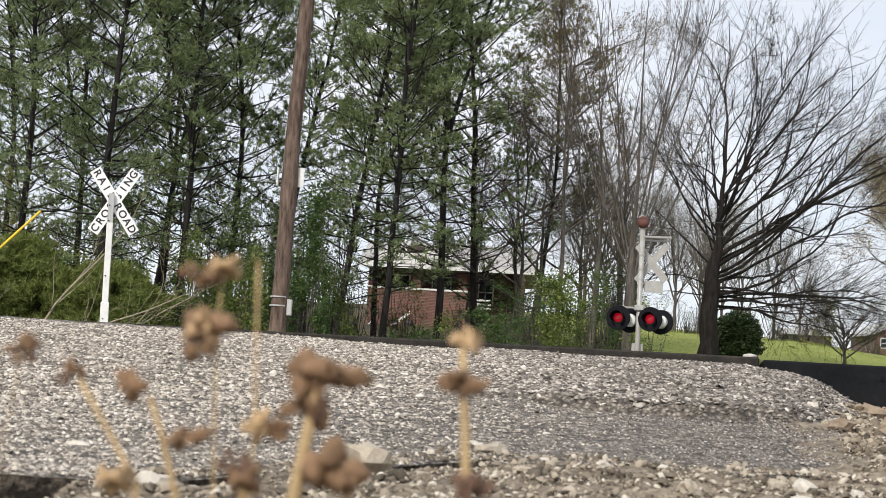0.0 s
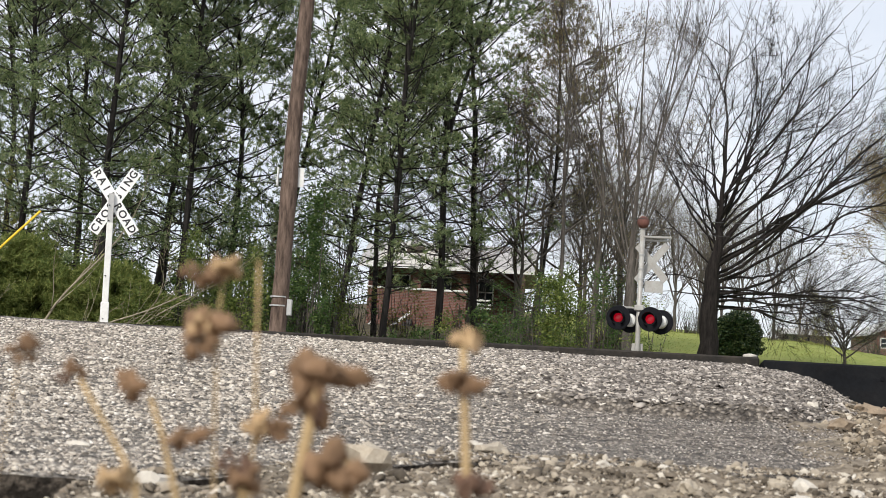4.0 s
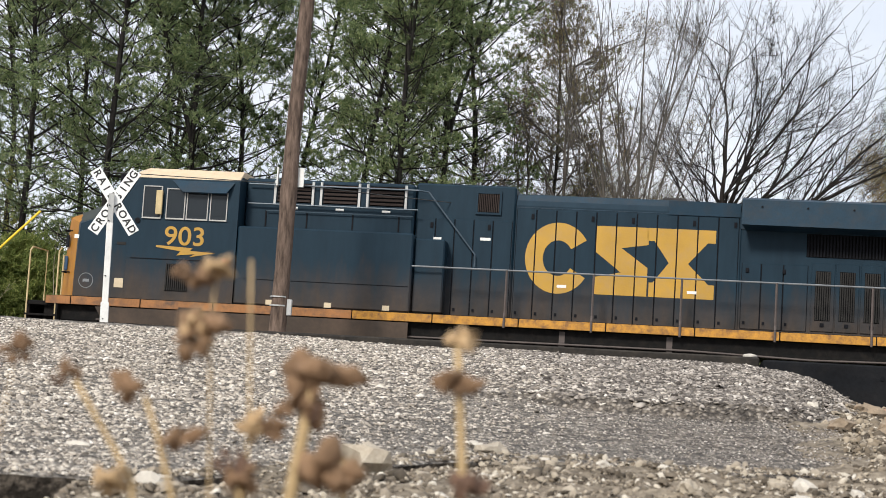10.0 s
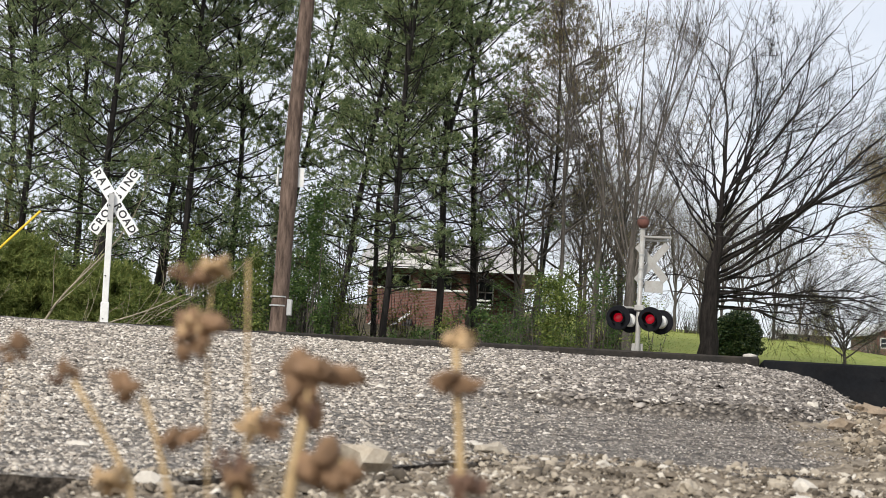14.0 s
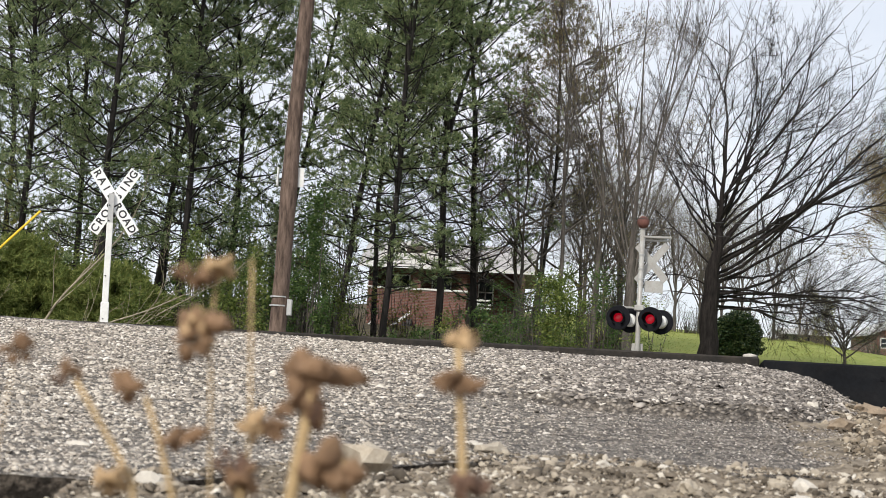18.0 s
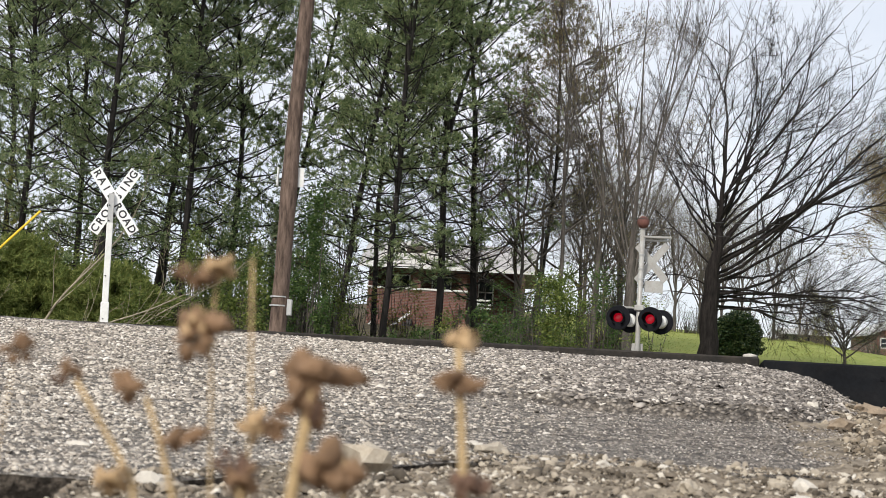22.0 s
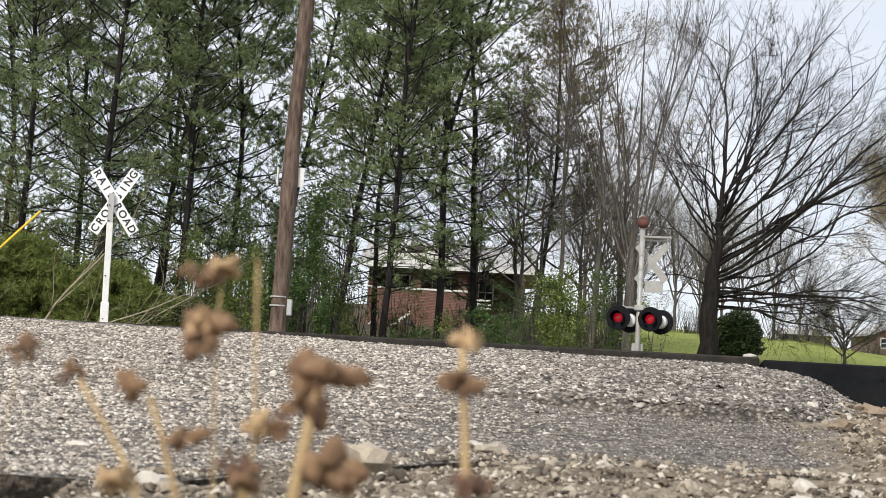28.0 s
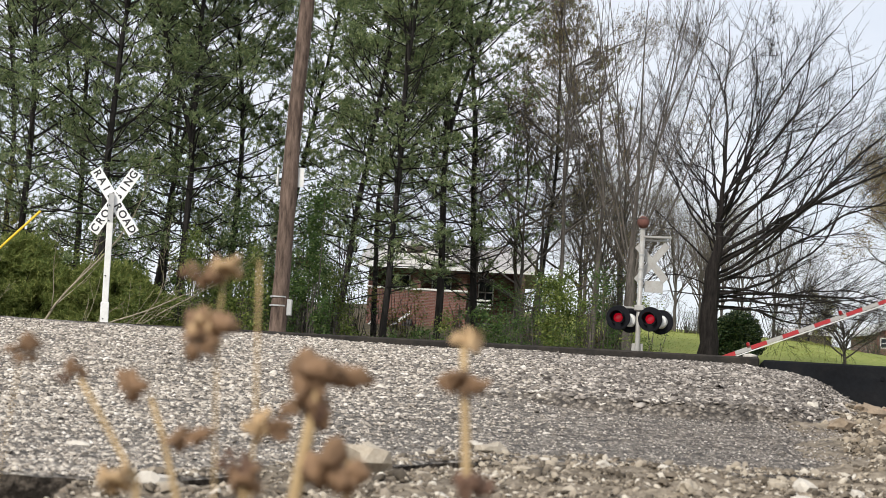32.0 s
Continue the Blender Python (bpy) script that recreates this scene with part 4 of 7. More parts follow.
def bush(seed, m, label, blobs, n, leaf, material, stems=14, name="bush", shell=0.55, group="", ragged=1.0):
    """Leaf clumps over thin stems. blobs: (x, y, z, rx, ry, rz)."""
    g = np.random.default_rng(seed)
    bl = np.array(blobs, float)
    vol = (bl[:, 3] * bl[:, 4] * bl[:, 5]) ** 0.67
    pick = g.choice(len(bl), n, p=vol / vol.sum())
    d = g.normal(0, 1, (n, 3))
    d /= np.linalg.norm(d, axis=1, keepdims=True)
    lum = 1 + ragged * (0.22 * np.sin(d[:, 0] * 5 + pick) + 0.2 * np.sin(d[:, 1] * 6 + d[:, 2] * 7 + pick * 2))
    rad = g.uniform(0, 1, n) ** (1 - shell) * lum
    c = bl[pick, :3] + d * bl[pick, 3:] * rad[:, None]
    c = c[c[:, 2] > 0.02]
    t = thing(name, m, label, "bush", group)
    tw = Twigs()
    for k in range(stems):
        b = bl[g.integers(0, len(bl))]
        p0 = np.array([b[0] * 0.7 + g.normal(0, 0.15), b[1] * 0.7, -0.15])
        p1 = b[:3] + g.normal(0, 0.5, 3) * b[3:]
        mid = (p0 + p1) / 2 + g.normal(0, 0.08, 3)
        tw.limb(np.array([p0, mid, p1]), [0.022, 0.014, 0.006], 4)
    tw.mesh("twig_tangle", M_GREY_BARK, t)
    quad_part("foliage", leaves(g, c, leaf), material, t)
    return t


def stand(x, y, sink=0.0, turn=0.0, scale=1.0):
    z = float(land(np.array([x]), np.array([y]))[0]) - sink
    return pose(x, y, z, 0, 0, turn) @ Matrix.Scale(scale, 4)


# -- the pine grove: a few grown trees, the rest turned copies of them
PINE_ROWS = [(-13.47, 54), (-12.3, 58.5), (-10.13, 52), (-9.96, 59), (-8.06, 53), (-7.12, 57), (-3.48, 55), (-1.79, 54), (-0.03, 58), (1.37, 62),
             (-15.9, 62), (-6.2, 63), (-11.0, 68), (-2.6, 70)]
PINE_KINDS = [dict(seed=11, height=18, crown_from=0.15, reach=2.6, dense=0.63), dict(seed=12, height=17, crown_from=0.20, reach=2.4, dense=0.60, fork=True),
              dict(seed=13, height=18.5, crown_from=0.14, reach=2.7, dense=0.66), dict(seed=14, height=16, crown_from=0.17, reach=2.3, dense=0.66),
              dict(seed=15, height=18, crown_from=0.20, reach=2.6, dense=0.60, fork=True)]
pines = []
for k, (x, y) in enumerate(PINE_ROWS):
    turn = (k * 137.5) % 360
    sc = 0.92 + 0.16 * ((k * 0.618) % 1)
    if k < 5:
        pines.append(pine(m=stand(x, y, 0.1, turn, 1.0), label="tall dark green pine with a bare lower trunk", **PINE_KINDS[k]))
    else:
        pines.append(copy_thing(pines[(k * 3) % 5], stand(x, y, 0.1, turn, sc)))
pine(m=stand(4.1, 72, 0.1), label="thin brownish pine with sparse needles", seed=31, height=15.5, crown_from=0.35, reach=2.3, dense=0.5, needle=M_NEEDLE_B)
# low young pine behind the sign
pine(m=stand(-9.2, 48.6, 0.1), label="low bushy young pine with long needles", seed=41, height=3.0, crown_from=0.05, reach=1.3, dense=1.5, bushy=2.0, needle=M_NEEDLE_Y)
pine(m=stand(-12.2, 49.5, 0.1), label="low bushy young pine with long needles", seed=42, height=3.6, crown_from=0.05, reach=1.5, dense=1.4, bushy=1.8, needle=M_NEEDLE_Y)

# -- big bare oak on the lawn
OAK_SPEC = [(12, 0.105, 0.022, 7.0, (22, 50), 0.42, 6), (6, 0.12, 0.030, 4.2, (22, 50), 0.50, 4), (4, 0.11, 0.03, 2.4, (20, 46), 0.55, 3), (2, 0.08, 0.02, 0, (20, 45), 0.5, 3)]
LOW_SPEC = [(12, 0.11, -0.010, 8.0, (22, 50), 0.40, 6), (6, 0.10, 0.010, 4.4, (22, 50), 0.52, 4), (4, 0.12, 0.0, 2.6, (22, 50), 0.56, 3), (2, 0.12, -0.02, 0, (20, 45), 0.5, 3)]
THIN_SPEC = [(7, 0.09, 0.028, 7.0, (18, 42), 0.50, 5), (5, 0.11, 0.03, 4.0, (20, 45), 0.55, 3), (3, 0.12, 0.02, 2.5, (22, 50), 0.58, 3), (2, 0.12, 0.0, 0, (20, 45), 0.5, 3)]
oak_limbs = []
_g = np.random.default_rng(5)
for k in range(15):          # steep limbs all along the leader, shorter towards the top
    t = 0.44 + 0.036 * k
    oak_limbs.append((t, (20 + k * 137.5) % 360, 40 + 0.9 * k + 5 * _g.normal(), 5.6 - 0.24 * k, 0.05 - 0.002 * k))
for t, az, el, ln, r in [(0.40, -6, 52, 8.6, 0.115), (0.38, 12, 44, 8.4, 0.10), (0.36, -22, 37, 8.0, 0.09), (0.44, 176, 60, 5.4, 0.06), (0.41, 200, 52, 4.6, 0.05), (0.37, 160, 45, 4.6, 0.05),
                         (0.46, 4, 60, 8.4, 0.085), (0.50, -14, 54, 7.8, 0.075), (0.55, 10, 57, 7.0, 0.065), (0.61, -8, 60, 6.2, 0.055), (0.34, 6, 31, 8.0, 0.085), (0.33, -12, 25, 7.8, 0.08),
                         (0.52, 60, 55, 6.0, 0.06), (0.54, 300, 55, 6.0, 0.06), (0.50, 185, 52, 4.6, 0.045), (0.60, 172, 55, 4.0, 0.04), (0.68, 5, 62, 5.4, 0.045), (0.39, 2, 74, 9.4, 0.10), (0.42, -16, 70, 8.8, 0.085), (0.53, 0, 72, 7.2, 0.065), (0.62, 15, 70, 6.0, 0.05), (0.58, -20, 74, 6.2, 0.05), (0.43, 150, 74, 6.4, 0.05), (0.52, 210, 72, 5.6, 0.045)]:
    oak_limbs.append((t, az, el - 8, ln, r * 0.85))
low_limbs = [(0.31, -4, 17, 7.6, 0.075), (0.29, 12, 12, 7.4, 0.07), (0.28, -20, 8, 7.2, 0.065), (0.265, 4, 6, 7.0, 0.06), (0.25, -10, 3, 6.6, 0.055), (0.24, 20, 1, 5.8, 0.05), (0.225, -28, -2, 4.6, 0.04),
             (0.32, 24, 14, 7.2, 0.06), (0.30, -30, 11, 7.0, 0.055), (0.275, 26, 5, 6.4, 0.05), (0.255, -16, 4, 6.8, 0.05), (0.235, 6, 0, 6.0, 0.045),
             (0.30, 165, 24, 3.4, 0.035), (0.27, 195, 14, 3.0, 0.03)]
bare_tree(51, stand(10.3, 66), "large bare oak with dark spreading limbs", [(0, 0, -0.3), (0.06, 0, 2.0), (0.18, 0, 4.3), (0.36, 0, 6.3), (0.40, 0, 9.0), (0.30, 0.1, 13.6)], 0.40,
          [(*row, OAK_SPEC) for row in oak_limbs] + [(*row, LOW_SPEC) for row in low_limbs], OAK_SPEC, M_OAK_BARK, M_BUD, 9000, 0.018, "oak_tree", spread=0.05,
          taper=((0.0, 1.0), (0.30, 0.80), (0.42, 0.50), (0.6, 0.24), (0.8, 0.12), (1.0, 0.03)))

# -- vase-shaped grey trees beside it
VASE_SPEC = [(10, 0.035, 0.018, 7.0, (14, 30), 0.34, 5), (5, 0.07, 0.04, 3.2, (18, 40), 0.52, 3), (3, 0.09, 0.04, 2.0, (18, 42), 0.55, 3), (2, 0.10, 0.02, 0, (20, 45), 0.5, 3)]
vl = [(0.30 + 0.055 * k, (k * 137) % 360, 79 - (k % 4) * 5.0, 9.6 - 0.45 * k, 0.046 - 0.003 * k) for k in range(5)] + [(0.33, 0, 62, 9.0, 0.042), (0.35, 185, 66, 9.0, 0.042), (0.40, 350, 70, 9.0, 0.038), (0.38, 170, 74, 9.0, 0.038)]
bare_tree(52, stand(6.15, 56), "tall bare grey tree with steep stems", [(0, 0, -0.3), (-0.02, 0, 2.5), (0.05, 0, 5.0), (0.1, 0, 8.0), (0.1, 0, 13)], 0.21, vl, VASE_SPEC, M_GREY_BARK, M_BUD, 3500, 0.018, spread=0.05, taper=((0, 1), (0.3, 0.75), (0.5, 0.35), (1, 0.04)))
vl = [(0.26 + 0.08 * k, (k * 137 + 60) % 360, 74 - (k % 4) * 5, 7.6 - 0.35 * k, 0.040 - 0.0024 * k) for k in range(5)]
bare_tree(53, stand(5.3, 60), "tall bare grey tree with steep stems", [(0, 0, -0.3), (0.1, 0, 3), (0.2, 0, 6), (0.0, 0, 9), (0.1, 0, 14)], 0.13, vl, VASE_SPEC, M_GREY_BARK, M_BUD, 3000, 0.018, spread=0.05, taper=((0, 1), (0.3, 0.75), (0.5, 0.4), (1, 0.04)))
bare_tree(55, stand(7.4, 72), "bare grey tree behind the crossing signal", [(0, 0, -0.3), (0.1, 0, 3), (0.1, 0, 6), (0.2, 0, 9)], 0.17, [(0.3 + 0.08 * k, (k * 137) % 360, 60, 4.6 - 0.3 * k, 0.05) for k in range(8)], VASE_SPEC, M_GREY_BARK, M_BUD, 2000, 0.022)
# crooked brown trees before the house
brown = []
for sd, x, y, az in ((56, 2.5, 61, 20), (57, 3.3, 63, 200), (58, 1.0, 66, 80)):
    brown.append(bare_tree(sd, stand(x, y), "crooked bare brown tree with tangled twigs", [(0, 0, -0.3), (0.15, 0, 1.8), (0.35, 0.1, 3.4), (0.3, 0, 5.5), (0.5, 0, 8.0)], 0.11,
              [(0.28 + 0.07 * k, (az + k * 120) % 360, 18 + 7 * (k % 5), 4.6 - 0.2 * k, 0.045) for k in range(10)], THIN_SPEC, M_GREY_BARK, M_BUD, 3000, 0.026))
for k, (x, y) in enumerate(((5.9, 73), (3.4, 72))):
    copy_thing(brown[k % 3], stand(x, y, 0, 75 + 100 * k, 1.05))
# twiggy brown-budded trees at mid height
bare_tree(59, stand(4.0, 59), "bare tree with fine brown buds", [(0, 0, -0.3), (0.1, 0, 4), (0.0, 0, 8), (0.1, 0, 12)], 0.10,
          [(0.4 + 0.06 * k, (k * 137) % 360, 45 + 6 * (k % 4), 4.4 - 0.2 * k, 0.04) for k in range(10)], THIN_SPEC, M_GREY_BARK, M_BUD, 9000, 0.028)

# -- pale sapling fan beside the sign
SAP_SPEC = [(10, 0.07, 0.045, 5.0, (15, 40), 0.42, 5), (6, 0.10, 0.05, 2.6, (18, 45), 0.55, 3), (4, 0.12, 0.03, 0, (20, 50), 0.5, 3)]
bare_tree(61, stand(-11.3, 46.3), "pale leafless sapling with arching stems", [(0, 0, -0.3), (0.05, 0, 0.3), (0.05, 0, 0.8)], 0.08,
          [(0.5, 12, 22, 5.4, 0.045), (0.6, 5, 40, 5.0, 0.042), (0.5, 170, 60, 4.2, 0.035), (0.7, 20, 60, 5.0, 0.045), (0.6, 350, 12, 4.8, 0.038), (0.6, 150, 45, 3.2, 0.03)], SAP_SPEC, M_PALE_BARK, M_LEAF, 700, 0.03, "sapling", "tree")

# -- small round tree and budding tree by the far house
bare_tree(62, stand(17.0, 72, 0, 0, 0.5), "small bare tree with a round crown on the lawn", [(0, 0, -0.3), (0.0, 0, 1.0), (-0.1, 0, 2.2), (-0.1, 0, 3.4)], 0.2,
          [(0.35 + 0.036 * k, (k * 137) % 360, 25 + 8 * (k % 5), 4.4, 0.075) for k in range(18)], THIN_SPEC, M_GREY_BARK, M_BUD_G, 1800, 0.04)
bare_tree(63, stand(26.6, 98, 0, 0, 0.78), "tree with yellow-brown spring buds", [(0, 0, -0.3), (0.0, 0, 4), (0.0, 0, 8), (-0.1, 0, 12.5)], 0.22,
          [(0.5 + 0.035 * k, (k * 137) % 360, 10 + 10 * (k % 5), 4.6, 0.08) for k in range(14)], THIN_SPEC, M_GREY_BARK, M_BUD, 36000, 0.065, spread=0.4)
ridge = []
for sd, x, y in ((64, 14.2, 104), (65, 16.5, 108), (66, 9.5, 100), (67, 19.0, 116)):
    ridge.append(bare_tree(sd, stand(x, y), "distant slim bare tree on the ridge", [(0, 0, -0.3), (0.0, 0, 2.5), (0.1, 0, 5)], 0.13,
              [(0.3 + 0.07 * k, (k * 137 + sd) % 360, 62, 4.4, 0.06) for k in range(9)], THIN_SPEC, M_GREY_BARK, M_BUD_G, 1500, 0.03))
for k, (x, y, sc) in enumerate(((11.2, 108, 1.0), (12.6, 114, 1.1), (10.4, 116, 1.2), (17.8, 118, 0.9), (21.4, 122, 1.0), (24.5, 126, 1.1), (26.8, 128, 0.9), (13.6, 120, 1.1), (19.6, 126, 1.1), (9.2, 110, 1.1))):
    copy_thing(ridge[k % 4], stand(x, y, 0, 70 * k, sc))

# -- shrubs along the far side of the track
G_SHRUB = "shrubs along the wood's edge"


def thicket(seed, x, y, w, h, n, mat, label, leaf=0.055, stems=16):
    """An uneven upright shrub, w half wide and h high, from random clumps."""
    g = np.random.default_rng(seed)
    bl = []
    for k in range(9):
        f = (k + 0.6) / 9
        bl.append((g.normal(0, 0.42) * w * (1.1 - 0.5 * f), g.normal(0, 0.3), h * f, w * g.uniform(0.28, 0.5), 0.5, h * g.uniform(0.10, 0.2)))
    bush(seed, stand(x, y), label, bl, int(n * 1.35), leaf * 0.78, mat, stems, group=G_SHRUB, shell=0.35)


thicket(71, -5.4, 48.5, 1.3, 4.0, 6000, M_LEAF, "bright green leafy spring shrub")
thicket(72, -7.4, 50, 1.5, 4.6, 4200, M_LEAF, "green spring shrub with thin stems", 0.05)
thicket(73, -4.0, 50.5, 1.4, 5.8, 7500, M_LEAF_D, "tall dark green leafy shrub")
thicket(74, -3.3, 49, 0.8, 2.6, 2600, M_LEAF_D, "broad dark green leafy shrub")
thicket(75, 3.5, 50, 1.3, 3.5, 5600, M_LEAF, "bright green leafy spring shrub")
thicket(76, 1.3, 50, 1.3, 2.5, 2400, M_LEAF_D, "broad dark green leafy shrub")
thicket(77, -12.9, 48, 1.6, 4.2, 5200, M_LEAF, "green spring shrub with thin stems")
thicket(78, -10.4, 53, 1.9, 5.6, 5200, M_LEAF_D, "olive green tall shrub", 0.05, 26)
thicket(79, 6.0, 51, 0.9, 3.0, 1500, M_LEAF, "thin green shrub behind the signal", 0.045)
thicket(80, 2.2, 56, 1.3, 3.2, 1300, M_LEAF_D, "twiggy shrub with sparse leaves", 0.045, 46)
thicket(81, -8.3, 47.6, 1.2, 2.9, 3200, M_LEAF, "low leafy green spring shrub", 0.045)
thicket(83, 4.9, 53, 1.0, 3.8, 2600, M_LEAF_D, "twiggy green shrub with thin leaves", 0.045, 24)
thicket(84, -14.6, 52, 1.8, 6.0, 6500, M_LEAF_D, "olive green tall shrub", 0.055, 22)
thicket(85, -6.3, 53, 1.3, 5.0, 4500, M_LEAF_D, "tall dark green leafy shrub", 0.05, 20)
thicket(86, -0.9, 52, 1.0, 1.7, 1000, M_LEAF_D, "twiggy green shrub with thin leaves", 0.045, 24)
_gu = np.random.default_rng(91)
for k in range(16):
    xx = -14.5 + k * 1.27 + _gu.normal(0, 0.25)
    low = 0.46 if -2.5 < xx < 0.6 else 0.68 if 0.6 <= xx < 3.0 else 1.0      # sparse growth before the house
    thicket(200 + k, xx, 51.5 + _gu.uniform(-1.5, 2.5), 1.2, _gu.uniform(3.0, 4.0) * low, int(2300 * low), M_LEAF_D if k % 3 else M_LEAF, "tangled undergrowth with dark green leaves", 0.05, 26)
for k in range(12):
    xx = -15.5 + k * 1.75 + _gu.normal(0, 0.4)
    thicket(300 + k, xx, 64 + _gu.uniform(-4.0, 9.0), 1.7, _gu.uniform(5.0, 7.0) if k < 7 else _gu.uniform(2.0, 2.8), 2300 if k < 7 else 900, M_LEAF_D if k % 4 else M_BUD_G, "tall understorey shrub among the pines", 0.065, 40)
for k, (x, y, h) in enumerate(((3.4, 58, 3.4), (5.6, 64, 3.0), (6.6, 66, 4.0), (7.4, 72, 3.4), (-5.2, 60, 4.6), (-4.2, 66, 5.2), (-6.6, 70, 5.0), (-8.2, 62, 4.6), (0.2, 93, 5.0))):
    thicket(400 + k, x, y, 1.5, h, 1100, M_BUD_G if k % 3 == 0 else M_BUD if k % 3 == 1 else M_LEAF_D, "brown tangle of bare twigs and buds", 0.045, 60)
thicket(450, 24.4, 110, 1.2, 3.4, 2500, M_BUD_G, "yellow-green budding shrub on the ridge", 0.06)
bush(82, stand(12.45, 72, 0.1, 0, 1.02), "dense clipped evergreen bush on the lawn", [(0, 0, 1.1, 1.15, 1.05, 1.05), (0, 0, 0.7, 1.18, 1.05, 0.75), (0, 0, 1.4, 0.95, 0.9, 0.75)], 20000, 0.055, M_HOLLY, 10, name="evergreen_bush", shell=0.75, ragged=0.5)
for k in range(7):
    thicket(240 + k, 10.5 + k * 2.9, 110 + 3 * (k % 3), 2.4, 2.2, 700, M_BUD if k % 2 else M_LEAF_D, "distant brown hedge on the ridge", 0.045, 90)


def lawn_grass():
    g = np.random.default_rng(77)
    x, y = g.uniform(4.5, 30, 15000), g.uniform(66, 104, 15000)
    ok = (x > 7 + 0.05 * (y - 66)) & (x < 0.27 * y + 1)
    x, y = x[ok], y[ok]
    c = np.stack([x, y, land(x, y) - 0.02], -1)
    d = np.tile(np.array([[0, 0, 1.0]]), (len(c), 1))
    ob = tri_part("lawn_grass", blades(g, c, d, 3, 0.035, 0.022, 0.4), M_GRASS, None)
    tagged(ob, "thin yellow-green spring grass on the lawn", "grass", kind="stuff")


lawn_grass()


# ---------------------------------------------------------------- brick house behind the pines
def house():
    gz = 4.3
    t = thing("brick_house", pose(0, 85, gz, 0, 0, -4), "low red brick house with white gable and porch", "house")
    x0, x1 = -3.6, 4.0
    # side and back walls, front wall pieces round the windows
    bm = box(bm_new(), x0, x0 + 0.25, 0, 8, -0.8, 2.9)
    box(bm, x1 - 0.25, x1, 0, 8, -0.8, 2.9)
    box(bm, x0, x1, 7.75, 8, -0.8, 2.9)
    box(bm, x0 + 0.25, x1 - 0.25, 2.0, 2.25, -0.8, 1.1)
    box(bm, x0 + 0.25, x1 - 0.25, 2.0, 2.25, 2.45, 2.9)
    for a, b in ((x0 + 0.25, -2.9), (-1.7, -0.6), (0.4, 1.75), (2.55, x1 - 0.25)):
        box(bm, a, b, 2.0, 2.25, 1.1, 2.45)
    part("wall", bm, M_BRICK, t)
    bm = box(bm_new(), x0, 1.3, -0.05, 0.25, -0.9, 1.55, 0.01)
    part("porch_wall", bm, M_BRICK, t)
    bm = box(bm_new(), x0 - 0.05, 1.35, -0.1, 0.3, 1.553, 1.65, 0.01)
    part("coping", bm, M_WHITE, t, "white coping on the porch wall")
    for x in (x0 + 0.2, -1.2, 1.1):
        part("porch_pillar", box(bm_new(), x - 0.2, x + 0.2, 0.0, 0.2, 1.653, 2.72, 0.01), M_BRICK, t)
    bm = box(bm_new(), x0, x1, 0.25, 7.9, 0.0, 0.12)
    part("porch_floor", bm, M_SHINGLE, t)
    # main roof and white gable
    part("roof", prism(bm_new(), [(-0.6, 2.72), (4.2, 4.35), (9.0, 2.72), (9.0, 2.6), (4.2, 4.2), (-0.6, 2.6)], x0 - 0.5, x1 + 0.6, 'x'), M_PALEROOF, t)
    bm = prism(bm_new(), [(-3.2, 2.76), (0.6, 2.76), (0.2, 3.55), (-0.9, 3.95), (-1.6, 3.95), (-2.8, 3.55)], -0.32, -0.2, 'y')
    gable = part("gable", bm, M_SIDING, t, "white clapboard gable")
    for k in range(7):
        z = 2.82 + 0.15 * k
        w = 1.75 - 0.1 * max(0, k - 4) * 3
        part("board", box(bm_new(), -1.3 - w, -1.3 + w, -0.345, -0.322, z, z + 0.13, 0.006), M_SIDING, gable)
    part("gable_vent", box(bm_new(), -1.75, -0.85, -0.37, -0.347, 3.35, 3.7, 0.01), M_DKWALL, gable, "slatted grey vent")
    part("gable_roof", prism(bm_new(), [(-3.6, 2.75), (-1.25, 4.15), (1.0, 2.75), (1.0, 2.62), (-1.25, 4.0), (-3.6, 2.62)], -0.30, 4.0, 'y'), M_PALEROOF, t)
    part("bargeboard", prism(bm_new(), [(-3.6, 2.75), (-1.25, 4.15), (1.0, 2.75), (1.0, 2.62), (-1.25, 4.0), (-3.6, 2.62)], -0.40, -0.304, 'y'), M_WHITE, t, "white sloping roof edge")
    part("fascia", box(bm_new(), x0 - 0.5, x1 + 0.6, -0.66, -0.602, 2.56, 2.74), M_WHITE, t, "white eaves board")
    for a, b in ((-2.9, -1.7), (-0.6, 0.4), (1.75, 2.55)):
        w = part("window", box(bm_new(), a + 0.06, b - 0.06, 2.10, 2.14, 1.16, 2.39), M_GLASS, t)
        bm = box(bm_new(), a, b, 1.96, 2.08, 1.1, 1.16)
        box(bm, a, b, 1.96, 2.08, 2.39, 2.45)
        box(bm, a, a + 0.06, 1.96, 2.08, 1.16, 2.39)
        box(bm, b - 0.06, b, 1.96, 2.08, 1.16, 2.39)
        box(bm, a + 0.06, b - 0.06, 2.0, 2.08, 1.74, 1.8)
        part("frame", bm, M_WHITE, w, "white window frame")
    # front steps rising along the porch wall, with white sloping side walls
    for k in range(6):
        part("step", box(bm_new(), -2.55 + 0.2 * k, -1.3, -0.95, -0.10, -1.4, -0.85 + 0.18 * k, 0.01), M_SHINGLE, t)
    part("step_rail", prism(bm_new(), [(-2.7, -0.85), (-1.35, 0.30), (-1.35, 0.46), (-2.7, -0.66)], -1.06, -0.955, 'y'), M_WHITE, t, "white sloping step rail")
    part("step_rail", prism(bm_new(), [(-3.75, -0.85), (-3.1, -0.2), (-3.1, -0.02), (-3.75, -0.66)], -1.06, -0.955, 'y'), M_WHITE, t, "white sloping step rail")
